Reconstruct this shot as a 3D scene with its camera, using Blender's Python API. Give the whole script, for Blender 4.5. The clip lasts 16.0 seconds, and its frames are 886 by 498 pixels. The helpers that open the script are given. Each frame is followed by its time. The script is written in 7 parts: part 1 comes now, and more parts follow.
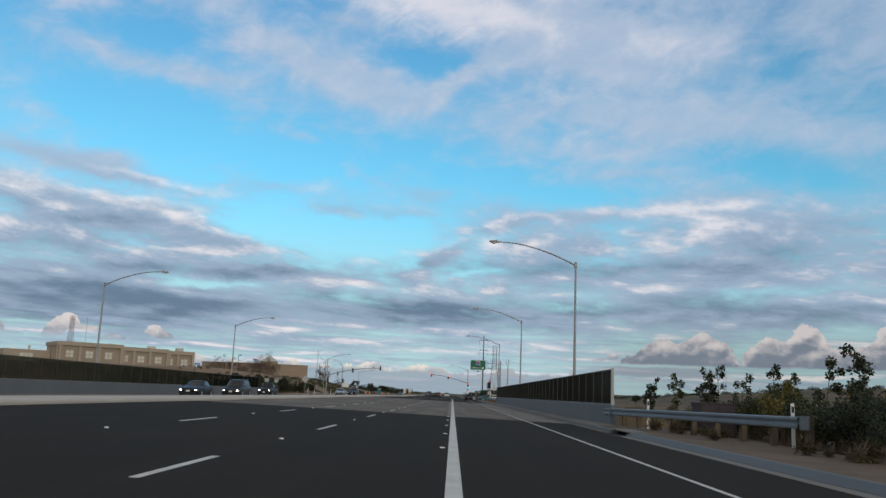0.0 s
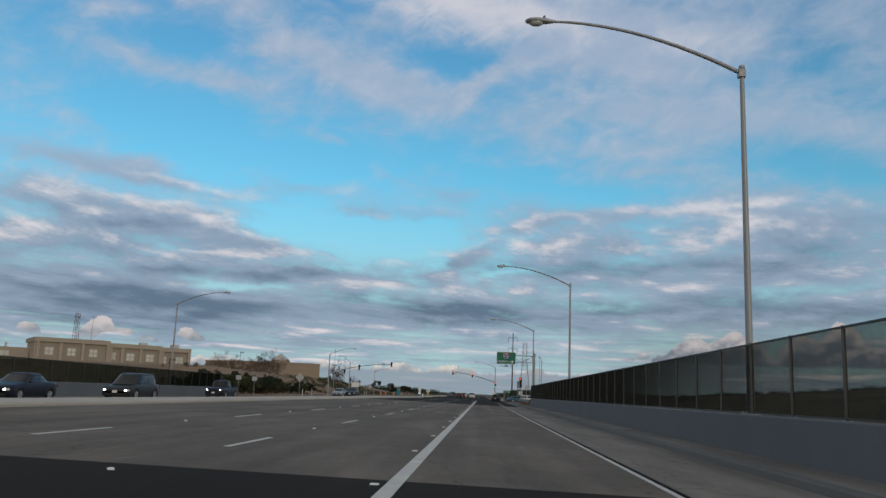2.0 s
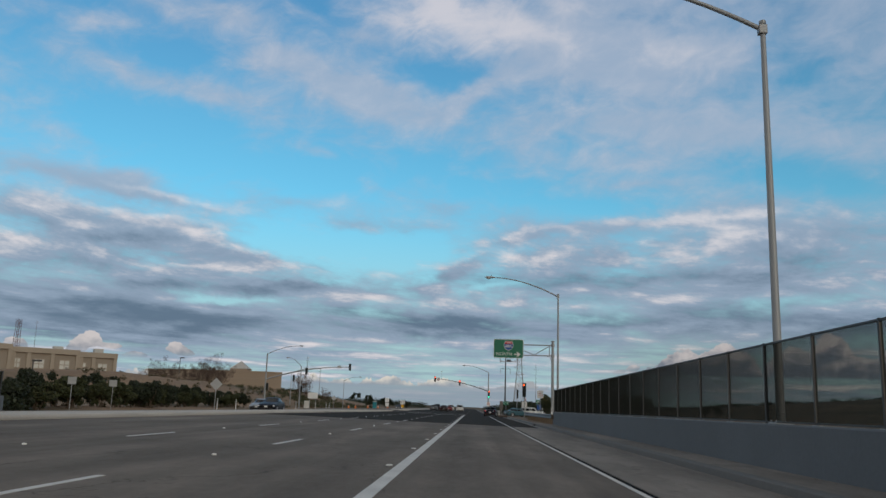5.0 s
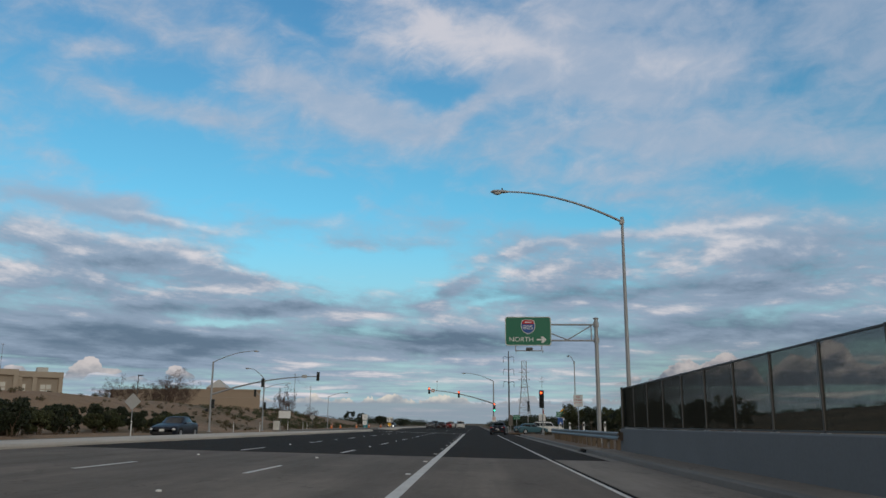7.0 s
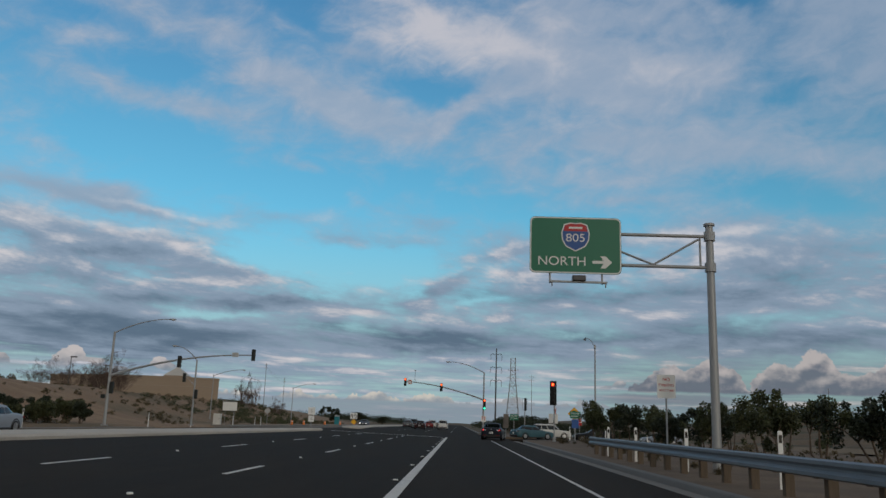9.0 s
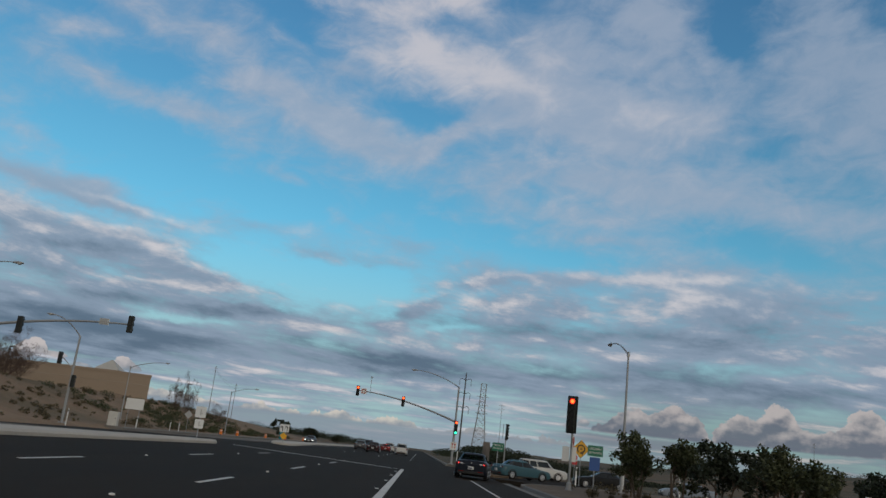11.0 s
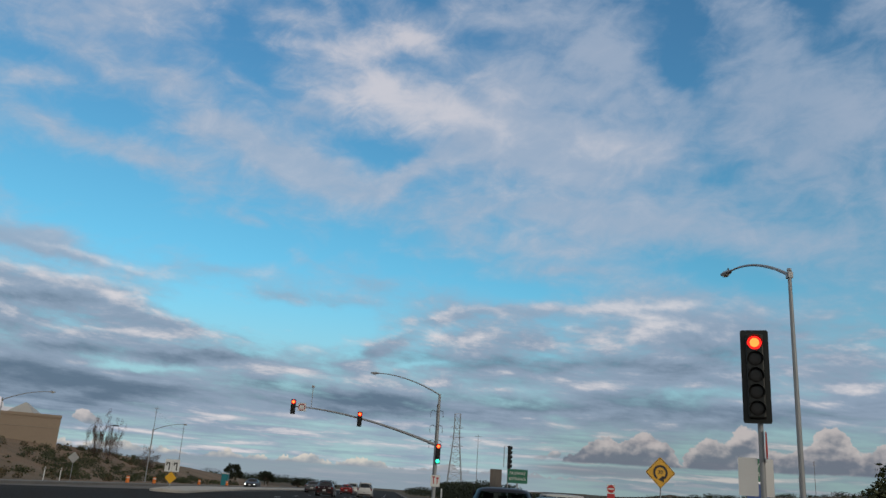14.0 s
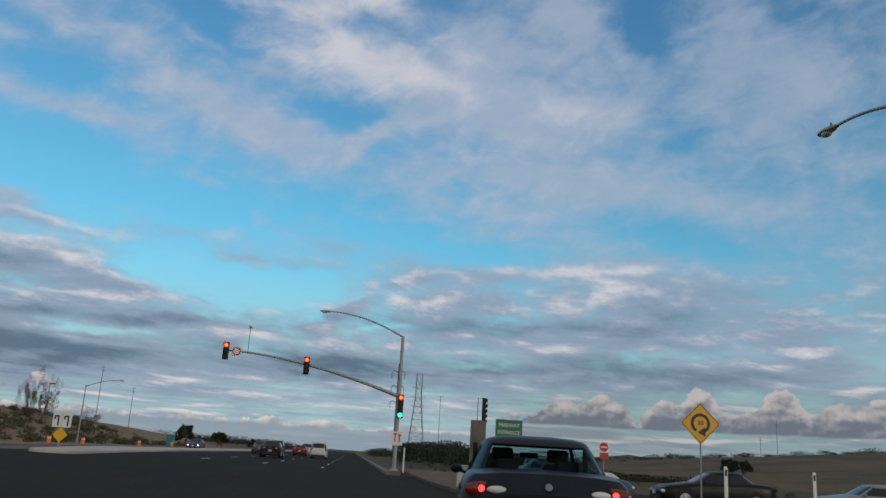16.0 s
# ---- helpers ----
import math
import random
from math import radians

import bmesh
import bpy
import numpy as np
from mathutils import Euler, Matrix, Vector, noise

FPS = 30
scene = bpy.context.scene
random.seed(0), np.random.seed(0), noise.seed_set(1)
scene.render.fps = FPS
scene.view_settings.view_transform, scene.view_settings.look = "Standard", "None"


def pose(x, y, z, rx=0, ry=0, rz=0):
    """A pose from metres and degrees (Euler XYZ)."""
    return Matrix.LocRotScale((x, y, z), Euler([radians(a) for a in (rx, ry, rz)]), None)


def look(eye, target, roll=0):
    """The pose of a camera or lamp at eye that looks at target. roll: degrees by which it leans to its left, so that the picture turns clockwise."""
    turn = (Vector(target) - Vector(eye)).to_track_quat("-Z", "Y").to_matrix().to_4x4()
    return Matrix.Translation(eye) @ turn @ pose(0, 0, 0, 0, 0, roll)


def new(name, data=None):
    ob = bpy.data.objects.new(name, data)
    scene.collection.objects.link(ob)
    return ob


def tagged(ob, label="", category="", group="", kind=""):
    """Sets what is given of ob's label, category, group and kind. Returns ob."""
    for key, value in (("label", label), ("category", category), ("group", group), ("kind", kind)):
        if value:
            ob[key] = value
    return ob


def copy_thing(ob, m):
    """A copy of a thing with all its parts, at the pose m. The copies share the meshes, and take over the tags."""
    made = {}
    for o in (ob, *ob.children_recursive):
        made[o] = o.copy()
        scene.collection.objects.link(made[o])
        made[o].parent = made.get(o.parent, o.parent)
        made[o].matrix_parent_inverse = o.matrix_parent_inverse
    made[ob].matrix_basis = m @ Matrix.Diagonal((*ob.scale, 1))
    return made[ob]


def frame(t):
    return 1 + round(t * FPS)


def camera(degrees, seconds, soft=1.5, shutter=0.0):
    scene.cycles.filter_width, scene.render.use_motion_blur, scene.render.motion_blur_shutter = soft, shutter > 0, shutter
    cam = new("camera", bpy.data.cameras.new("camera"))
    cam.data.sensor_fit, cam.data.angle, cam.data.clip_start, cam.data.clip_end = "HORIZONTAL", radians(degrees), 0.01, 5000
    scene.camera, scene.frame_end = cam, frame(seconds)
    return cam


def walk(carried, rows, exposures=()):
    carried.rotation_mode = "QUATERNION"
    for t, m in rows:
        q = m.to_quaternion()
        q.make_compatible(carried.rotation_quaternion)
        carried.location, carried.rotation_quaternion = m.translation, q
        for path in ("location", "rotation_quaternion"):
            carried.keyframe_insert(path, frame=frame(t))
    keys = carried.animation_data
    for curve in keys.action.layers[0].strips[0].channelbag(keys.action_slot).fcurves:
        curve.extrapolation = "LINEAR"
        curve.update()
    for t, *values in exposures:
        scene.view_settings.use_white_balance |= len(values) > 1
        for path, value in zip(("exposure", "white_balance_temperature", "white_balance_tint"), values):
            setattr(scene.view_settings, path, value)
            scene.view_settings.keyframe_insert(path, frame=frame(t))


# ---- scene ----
cam = camera(57.1, 16.0)
# ---- camera ----
PATH = [
    (0, (-0.057, -3.81, 1.087), (-0.094, -1.841, 1.438), 2.4),
    (0.5, (0.319, 4.008, 1.105), (0.252, 5.971, 1.478), 1.9),
    (1, (0.652, 11.844, 1.127), (0.5, 13.807, 1.479), 3.1),
    (1.5, (0.945, 19.7, 1.156), (0.808, 21.664, 1.509), 2.6),
    (2, (1.064, 27.408, 1.137), (0.958, 29.375, 1.487), 2.2),
    (2.5, (1.154, 35.233, 1.088), (1.053, 37.2, 1.432), 2.0),
    (3, (1.159, 42.698, 1.042), (1.091, 44.666, 1.395), 2.0),
    (3.5, (1.198, 50.089, 1.045), (1.115, 52.051, 1.424), 3.3),
    (4, (1.279, 57.4, 1.043), (1.188, 59.361, 1.422), 3.0),
    (6.5, (1.17, 92.164, 1.069), (1.109, 94.123, 1.47), 0.2),
    (7, (1.226, 98.965, 1.059), (1.148, 100.918, 1.48), 0.3),
    (7.5, (1.213, 105.611, 1.052), (1.153, 107.566, 1.469), 1.0),
    (8, (1.126, 111.941, 1.079), (1.057, 113.897, 1.491), 0.7),
    (10.5, (0.924, 142.468, 1.207), (0.919, 144.416, 1.657), 5.8),
    (11, (0.847, 148.246, 1.179), (0.847, 150.187, 1.661), 6.6),
    (11.5, (0.89, 153.708, 1.027), (0.924, 155.623, 1.601), 5.5),
    (12, (0.884, 158.776, 0.982), (0.909, 160.682, 1.587), 5.5),
    (12.5, (1.046, 163.47, 1.072), (1.083, 165.382, 1.656), 5.1),
    (13, (1.068, 167.704, 1.162), (1.125, 169.634, 1.684), 4.7),
    (13.5, (1.126, 171.602, 1.114), (1.202, 173.529, 1.643), 4.1),
    (14, (1.217, 175.319, 1.123), (1.298, 177.233, 1.697), 3.7),
    (14.5, (1.288, 178.709, 1.079), (1.382, 180.606, 1.707), 4.7),
    (15, (1.44, 181.512, 1.074), (1.558, 183.411, 1.689), 3.4),
    (15.5, (1.582, 183.835, 1.055), (1.702, 185.748, 1.629), 3.7),
    (16, (1.713, 185.812, 1.044), (1.893, 187.742, 1.538), 3.4),
]
walk(cam, [(t, look(eye, target, roll)) for t, eye, target, roll in PATH], [(0.0, 0.10), (1.0, -0.14), (7.2, -0.15), (8.1, -0.32), (10.4, -0.35), (11.2, -0.32), (12.0, -0.17), (14.0, -0.17), (16.0, -0.19)])

# ---- world and light ----
SUN_EL, SUN_AZ = radians(14), radians(152)
sun_data = bpy.data.lights.new("sun", "SUN")
sun_data.energy, sun_data.angle, sun_data.color = 0.7, radians(14), (1.0, 0.82, 0.64)
sun = new("sun", sun_data)
sun.matrix_world = look((math.sin(SUN_AZ) * 60, math.cos(SUN_AZ) * 60, 60 * math.tan(SUN_EL)), (0, 0, 0))

# Clouds as the sky carries them: azimuth, elevation, half length, half height, tilt (degrees) and amount.
VEILS = [
    (17.0, 25.0, 17.0, 8.5, -8, 0.3),
    (-24.6, 28.3, 6.1, 1.79, 5, 0.55), (-20.1, 31.1, 5.6, 1.35, 16, 0.5), (7.2, 25.0, 6.1, 2.47, -23, 0.6), (10.7, 23.6, 6.3, 1.99, -5, 0.5),
    (14.7, 29.8, 3.2, 1.59, -48, 0.6), (6.5, 32.8, 4.9, 1.11, 6, 0.45), (26.0, 30.4, 3.3, 1.67, -34, 0.6), (27.8, 26.5, 6.7, 2.07, -10, 0.65),
    (28.3, 22.9, 4.3, 2.07, -18, 0.55), (23.6, 33.7, 3.2, 1.35, -27, 0.45), (34.0, 31.8, 2.6, 1.67, -30, 0.4), (10.8, 19.7, 8.0, 1.19, -1, 0.55),
    (21.7, 18.1, 6.3, 1.27, -7, 0.5), (9.7, 17.1, 5.9, 0.87, -1, 0.5), (9.5, 28.0, 4.5, 1.59, -6, 0.45),
]
STREAKS = [
    (-24.1, 25.8, 3.3, 0.87, -17, 0.55), (-27.1, 23.8, 2.1, 0.68, 16, 0.45), (-19.0, 25.7, 2.8, 0.8, -9, 0.65), (-24.7, 21.1, 3.3, 0.72, -9, 0.6),
    (-18.8, 20.3, 3.7, 0.87, -4, 0.75), (-16.1, 23.1, 3.5, 1.19, 6, 0.7), (-10.8, 22.2, 4.3, 1.27, -11, 0.75), (-6.6, 20.6, 4.2, 1.27, -14, 0.75),
    (-2.0, 21.0, 2.2, 0.52, 31, 0.6), (1.2, 22.9, 2.3, 0.64, 30, 0.65), (-10.2, 31.0, 2.0, 0.52, -13, 0.5), (-13.2, 26.4, 1.9, 0.36, -16, 0.4),
    (-8.8, 25.2, 1.6, 0.56, -8, 0.5), (-11.5, 17.3, 1.8, 0.36, -7, 0.55), (-7.2, 15.1, 1.6, 0.44, -18, 0.5), (-15.7, 18.3, 0.9, 0.36, 13, 0.35),
]
BRIGHT = [
    (-8.9, 29.6, 3.3, 0.6, 2, 0.6), (-2.8, 30.5, 4.3, 0.87, 8, 0.5), (-4.7, 26.9, 3.8, 1.51, -2, 0.7), (-3.1, 27.8, 2.4, 1.03, -39, 0.5),
    (1.5, 26.2, 3.9, 1.11, 3, 0.7), (-1.0, 30.9, 2.4, 1.11, -20, 0.45), (-8.4, 32.8, 1.6, 0.64, -36, 0.4), (14.7, 30.2, 2.0, 0.8, -21, 0.4),
    (15.5, 24.0, 4.4, 1.27, -10, 0.5), (6.2, 27.6, 1.6, 0.8, -38, 0.4), (30.7, 25.3, 2.6, 1.11, -20, 0.4), (4.6, 25.7, 3.5, 1.03, -29, 0.4),
]
GAPS = [
    (-13.2, 27.5, 3.0, 1.27, -31, -0.55), (-21.4, 22.7, 3.5, 1.03, 5, -0.7), (-23.1, 17.7, 5.1, 1.79, 2, -0.9), (-14.2, 30.0, 2.0, 0.95, -32, -0.4),
    (19.9, 32.0, 4.6, 1.75, -80, -0.75), (19.9, 28.3, 3.2, 1.03, -29, -0.55), (28.9, 32.3, 2.6, 1.75, -63, -0.8), (29.8, 29.1, 2.1, 0.6, 9, -0.4),
    (-2.9, 23.0, 3.2, 0.8, 0, -0.6), (22.1, 22.4, 2.7, 1.35, -32, -0.4), (4.2, 31.1, 2.2, 0.8, -1, -0.35), (32.3, 22.0, 1.6, 1.03, -44, -0.35),
    (-28.0, 25.2, 1.8, 0.72, 1, -0.45), (-1.0, 34.2, 3.0, 1.03, -1, -0.45), (-2.2, 16.8, 3.0, 1.03, -5, -0.45),
]
CLEAR = [
    (8.9, 14.0, 3.4, 0.6, 4, -0.75), (-7.4, 10.3, 4.9, 1.59, 3, -1.0), (-12.2, 15.7, 6.4, 1.59, 5, -0.8), (-13.3, 11.0, 3.0, 1.19, -11, -0.7),
    (3.8, 14.4, 2.5, 0.56, 4, -0.5), (-17.9, 6.7, 2.8, 0.24, 3, -0.9), (21.8, 15.6, 3.2, 0.95, -14, -0.4), (0.0, 15.3, 3.9, 0.95, -1, -0.5),
    (0.3, 8.3, 2.2, 0.2, 9, -0.45), (25.8, 14.8, 6.6, 1.03, -6, -0.35), (-22.8, 15.6, 3.9, 0.56, 9, -0.3),
]
WISPS = [
    (-6.9, 12.4, 4.0, 0.44, 2, 0.6), (-3.1, 14.0, 1.4, 0.4, -12, 0.35), (0.2, 16.2, 1.2, 0.32, -11, 0.35), (-24.6, 14.3, 2.2, 0.56, -1, 0.7),
    (-13.5, 13.7, 2.5, 0.44, 2, 0.4), (10.7, 15.6, 3.4, 0.4, -4, 0.5), (15.8, 18.3, 4.0, 0.8, -2, 0.4),
]
BANKS = [
    (-21.8, 13.1, 4.1, 0.6, -4, 0.85), (-21.8, 11.1, 4.1, 0.8, 2, 0.85), (-17.5, 10.1, 3.4, 0.64, -8, 0.85), (-19.6, 8.6, 5.5, 0.87, 4, 1.0),
    (-11.9, 7.8, 7.5, 0.6, 1, 1.0), (-1.5, 9.3, 2.9, 0.6, 32, 0.8), (2.8, 11.9, 3.0, 0.36, 11, 0.7), (11.7, 12.9, 7.6, 0.52, 4, 0.7),
    (9.2, 10.8, 6.5, 1.03, 3, 0.8), (20.9, 11.8, 7.2, 1.59, -7, 0.85), (14.8, 8.3, 12.0, 1.35, 1, 0.9), (-2.8, 5.5, 7.2, 1.19, 3, 1.0),
    (-17.4, 5.4, 7.1, 1.19, 0, 0.9), (15.6, 5.8, 10.9, 0.95, 2, 0.9), (29.5, 7.8, 4.9, 1.99, -28, 0.8),
]
BANKS_LEFT = [
    (-25.0, 4.3, 8.0, 1.4, 0, 0.8),
    (-28.5, 14.0, 4.0, 0.6, -8, 0.8), (-29.0, 11.6, 4.5, 0.9, -5, 0.9), (-30.0, 9.0, 6.0, 1.0, -3, 0.9), (-29.5, 6.2, 6.5, 1.2, 0, 0.9),
    (-28.0, 16.4, 4.0, 0.5, -10, 0.4), (-22.0, 9.9, 8.0, 0.5, -4, 0.5),
]
DARKS = [
    (-25.0, 5.0, 8.5, 1.9, 0, 0.6),
    (28.0, 27.0, 10.0, 8.0, 0, 0.45), (13.0, 31.0, 8.0, 3.0, 0, 0.2),
    (-23.7, 10.3, 2.0, 0.4, 2, 0.5), (-21.8, 7.6, 3.1, 0.36, 4, 0.6), (-14.3, 7.7, 3.9, 0.44, 3, 0.7), (0.9, 8.8, 3.0, 0.56, -4, 0.6),
    (9.2, 9.0, 3.9, 0.48, 1, 0.7), (-1.9, 5.6, 5.8, 0.8, -2, 1.0), (8.3, 6.0, 3.8, 0.64, -2, 0.8), (20.1, 6.4, 7.3, 0.8, -1, 0.8),
    (16.8, 9.2, 4.4, 0.48, -1, 0.4), (21.4, 10.0, 3.7, 0.72, -13, 0.35), (-19.5, 5.3, 4.9, 0.8, -1, 0.45), (-8.8, 6.5, 2.3, 0.4, -1, 0.4),
]
TOPS = [
    (-21.7, 13.4, 3.7, 0.28, -4, 0.6), (-19.1, 11.1, 3.2, 0.28, -1, 0.5), (-17.2, 10.4, 2.4, 0.24, -8, 0.45), (-20.2, 8.9, 4.6, 0.32, 5, 0.45),
    (-7.9, 8.3, 2.5, 0.24, -3, 0.35), (2.8, 12.1, 3.0, 0.24, 11, 0.6), (15.8, 13.2, 5.3, 0.44, 1, 0.75), (17.1, 11.6, 2.1, 0.64, -10, 0.5),
    (-0.7, 10.4, 1.6, 0.24, 24, 0.35), (6.1, 10.8, 1.9, 0.24, 8, 0.3), (11.8, 11.7, 1.4, 0.24, 7, 0.4), (8.1, 7.2, 3.6, 0.2, 3, 0.3),
    (19.6, 7.7, 3.3, 0.24, 1, 0.35), (-11.9, 4.0, 2.2, 0.2, 1, 0.3),
]
# heads on the long heaped bank: azimuth, 0, half width, 1, 0 and height
HEADS = [
    (14.0, 0, 1.2, 1, 0, 0.9), (16.7, 0, 1.5, 1, 0, 1.4), (18.2, 0, 0.6, 1, 0, 0.4), (19.15, 0, 0.25, 1, 0, -0.9), (20.9, 0, 1.2, 1, 0, 1.3), (22.8, 0, 0.8, 1, 0, 1.5), (23.8, 0, 0.8, 1, 0, 1.5),
    (25.9, 0, 1.3, 1, 0, 0.6), (27.7, 0, 0.85, 1, 0, 1.6), (28.8, 0, 0.85, 1, 0, 1.8), (31.5, 0, 1.4, 1, 0, 1.2), (34.0, 0, 1.4, 1, 0, 1.6), (37.0, 0, 1.6, 1, 0, 1.1),
]
# small heaped clouds with a level base
HEAPS_LEFT = [
    (-25.8, 3.5, 1.19, 0.56, 0, 1), (-25.4, 3.8, 0.56, 0.48, 0, 1), (-26.4, 2.8, 0.87, 0.48, 0, 1), (-24.1, 3.3, 0.87, 0.24, 0, 1),
    (-20.3, 3.3, 0.87, 0.48, 0, 1), (-19.6, 3.1, 0.72, 0.36, 0, 1), (-22.7, 2.8, 1.19, 0.28, 0, 1), (-29.8, 3.2, 0.72, 0.4, 0, 1),
    (-28.7, 2.7, 1.19, 0.32, 0, 1), (10.9, 3.0, 0.56, 0.36, 0, 1), (10.0, 2.7, 0.56, 0.32, 0, 1),
]
CLOUD_DARK, CLOUD_MID, CLOUD_LIT = (0.115, 0.170, 0.255), (0.300, 0.380, 0.505), (0.78, 0.735, 0.76)
CLOUD_HIGH, CLOUD_VEIL = (0.425, 0.50, 0.63), (0.25, 0.375, 0.54)
REST_DIM, REST_LIT = (0.36, 0.325, 0.285), (0.62, 0.55, 0.47)
SKY_STRENGTH, SKY_TINT = 0.15, (0.48, 1.04, 1.11)


class Nodes:
    """Short ways to write a node tree."""

    def __init__(self, tree):
        self.tree = tree
        tree.nodes.clear()

    def put(self, kind):
        return self.tree.nodes.new(kind)

    def link(self, a, b):
        if isinstance(a, (int, float)):
            b.default_value = a
        elif isinstance(a, (tuple, list)):
            b.default_value = (*a, 1)[: len(b.default_value)]
        else:
            self.tree.links.new(a, b)

    def math(self, op, a, b=0.0, c=0.0, clamp=False):
        n = self.put("ShaderNodeMath")
        n.operation, n.use_clamp = op, clamp
        for i, v in enumerate((a, b, c)):
            self.link(v, n.inputs[i])
        return n.outputs[0]

    def vec(self, op, a, b=(0, 0, 0), c=(0, 0, 0), out=0):
        n = self.put("ShaderNodeVectorMath")
        n.operation = op
        self.link(a, n.inputs[0])
        if op == "SCALE":
            self.link(b, n.inputs["Scale"])
        else:
            self.link(b, n.inputs[1])
            self.link(c, n.inputs[2])
        return n.outputs[out]

    def xyz(self, x, y, z=0.0):
        n = self.put("ShaderNodeCombineXYZ")
        for i, v in enumerate((x, y, z)):
            self.link(v, n.inputs[i])
        return n.outputs[0]

    def noise(self, at, scale, detail=5.0, rough=0.55, out=0, distortion=0.0):
        n = self.put("ShaderNodeTexNoise")
        self.link(at, n.inputs["Vector"])
        n.inputs["Scale"].default_value, n.inputs["Detail"].default_value = scale, detail
        n.inputs["Roughness"].default_value, n.inputs["Distortion"].default_value = rough, distortion
        return n.outputs[out]

    def step(self, v, lo, hi, to_lo=0.0, to_hi=1.0):
        n = self.put("ShaderNodeMapRange")
        n.interpolation_type = "SMOOTHSTEP"
        for i, w in enumerate((v, lo, hi, to_lo, to_hi)):
            self.link(w, n.inputs[i])
        return n.outputs[0]

    def mix(self, f, a, b, blend="MIX"):
        n = self.put("ShaderNodeMix")
        n.data_type, n.blend_type = "RGBA", blend
        self.link(f, n.inputs[0])
        self.link(a, n.inputs[6])
        self.link(b, n.inputs[7])
        return n.outputs[2]


def sky_world():
    world = bpy.data.worlds.new("sky")
    scene.world = world
    world.use_nodes = True
    k = Nodes(world.node_tree)
    way = k.put("ShaderNodeTexCoord").outputs["Generated"]
    s = k.put("ShaderNodeSeparateXYZ")
    k.link(way, s.inputs[0])
    x, y, z = s.outputs
    az = k.math("MULTIPLY", k.math("ARCTAN2", x, y), 57.2958)
    el = k.math("MULTIPLY", k.math("ARCSINE", z), 57.2958)
    flat = k.xyz(az, el)
    # ragged edges: the place is pushed about by noise before the clouds are read
    wide = k.vec("SUBTRACT", k.noise(k.vec("MULTIPLY", flat, (0.26, 0.42, 1)), 1.0, 6, 0.62, out=1), (0.5, 0.5, 0.5))
    place = k.vec("ADD", flat, k.vec("MULTIPLY", wide, (3.2, 1.4, 0)))
    low_push = k.vec("SUBTRACT", k.noise(k.vec("MULTIPLY", flat, (0.55, 0.9, 1)), 1.0, 7, 0.6, out=1), (0.5, 0.5, 0.5))
    low_place = k.vec("ADD", flat, k.vec("MULTIPLY", low_push, (2.2, 1.5, 0)))

    done = [0.0]

    def spread(rows, at, fall=-0.9):
        """The sum of the clouds in a list. Taken a few at a time, each lot after the last, so that the tree needs little memory."""
        total, start = 0.0, at
        for i, (a, e, rx, ry, tilt, amount) in enumerate(rows):
            if i % 5 == 0 and not isinstance(done[0], float):
                at = k.vec("MULTIPLY_ADD", done[0], (1e-7, 1e-7, 0), start)
            m = k.put("ShaderNodeMapping")
            m.vector_type = "TEXTURE"
            k.link(at, m.inputs[0])
            m.inputs[1].default_value, m.inputs[2].default_value, m.inputs[3].default_value = (a, e, 0), (0, 0, radians(tilt)), (rx, ry, 1)
            d = k.vec("DOT_PRODUCT", m.outputs[0], m.outputs[0], out=1)
            g = k.math("EXPONENT", k.math("MULTIPLY", d, fall))
            total = k.math("MULTIPLY_ADD", g, amount, total)
            done[0] = total
        return total

    # streaks slant across the upper sky, banks lie in layers that close up towards the horizon
    slant = k.put("ShaderNodeMapping")
    k.link(flat, slant.inputs[0])
    slant.inputs[2].default_value, slant.inputs[3].default_value = (0, 0, radians(17)), (0.075, 0.17, 1)
    streak = k.noise(slant.outputs[0], 1.0, 9, 0.6, distortion=0.9)
    ripple = k.noise(k.vec("MULTIPLY", slant.outputs[0], (4.6, 3.2, 1)), 1.0, 7, 0.62, distortion=0.4)
    layer = k.math("MULTIPLY", k.math("LOGARITHM", k.math("ADD", k.math("MAXIMUM", el, 0.0), 3.0), 2.71828), 5.4)
    lean = k.math("MULTIPLY_ADD", az, 0.03, layer)
    sheet = k.xyz(k.math("MULTIPLY", az, 0.13), lean)
    bank = k.noise(sheet, 1.0, 9, 0.6, distortion=0.25)
    bank_up = k.noise(k.vec("ADD", sheet, (-0.06, 0.30, 0)), 1.0, 8, 0.6, distortion=0.25)
    puff = k.noise(k.vec("MULTIPLY", sheet, (2.6, 2.3, 1)), 1.0, 6, 0.6)
    heap = k.noise(k.vec("MULTIPLY", flat, (0.75, 1.0, 1)), 1.0, 4, 0.5)
    heap_up = k.noise(k.vec("ADD", k.vec("MULTIPLY", flat, (0.75, 1.0, 1)), (-0.18, 0.30, 0)), 1.0, 4, 0.5)

    lowness = k.step(el, 17.0, 10.0)
    highness = k.math("SUBTRACT", 1.0, lowness)
    away = k.step(k.math("ABSOLUTE", az), 34.0, 50.0)
    # the rest of the sky, unseen: thicker broken cloud, added to warm the ground's light
    rest = k.math("MAXIMUM", away, k.step(el, 37.0, 52.0))
    extra = k.math("MULTIPLY", rest, 0.75)
    total = extra
    bright = spread(BRIGHT, place)
    total = k.math("ADD", total, bright)
    for rows in (VEILS, STREAKS, GAPS, CLEAR, WISPS, BANKS, BANKS_LEFT):
        total = k.math("ADD", total, spread(rows, place))
    total = k.math("MULTIPLY_ADD", k.math("MULTIPLY", k.math("SUBTRACT", streak, 0.5), highness), 1.5, total)
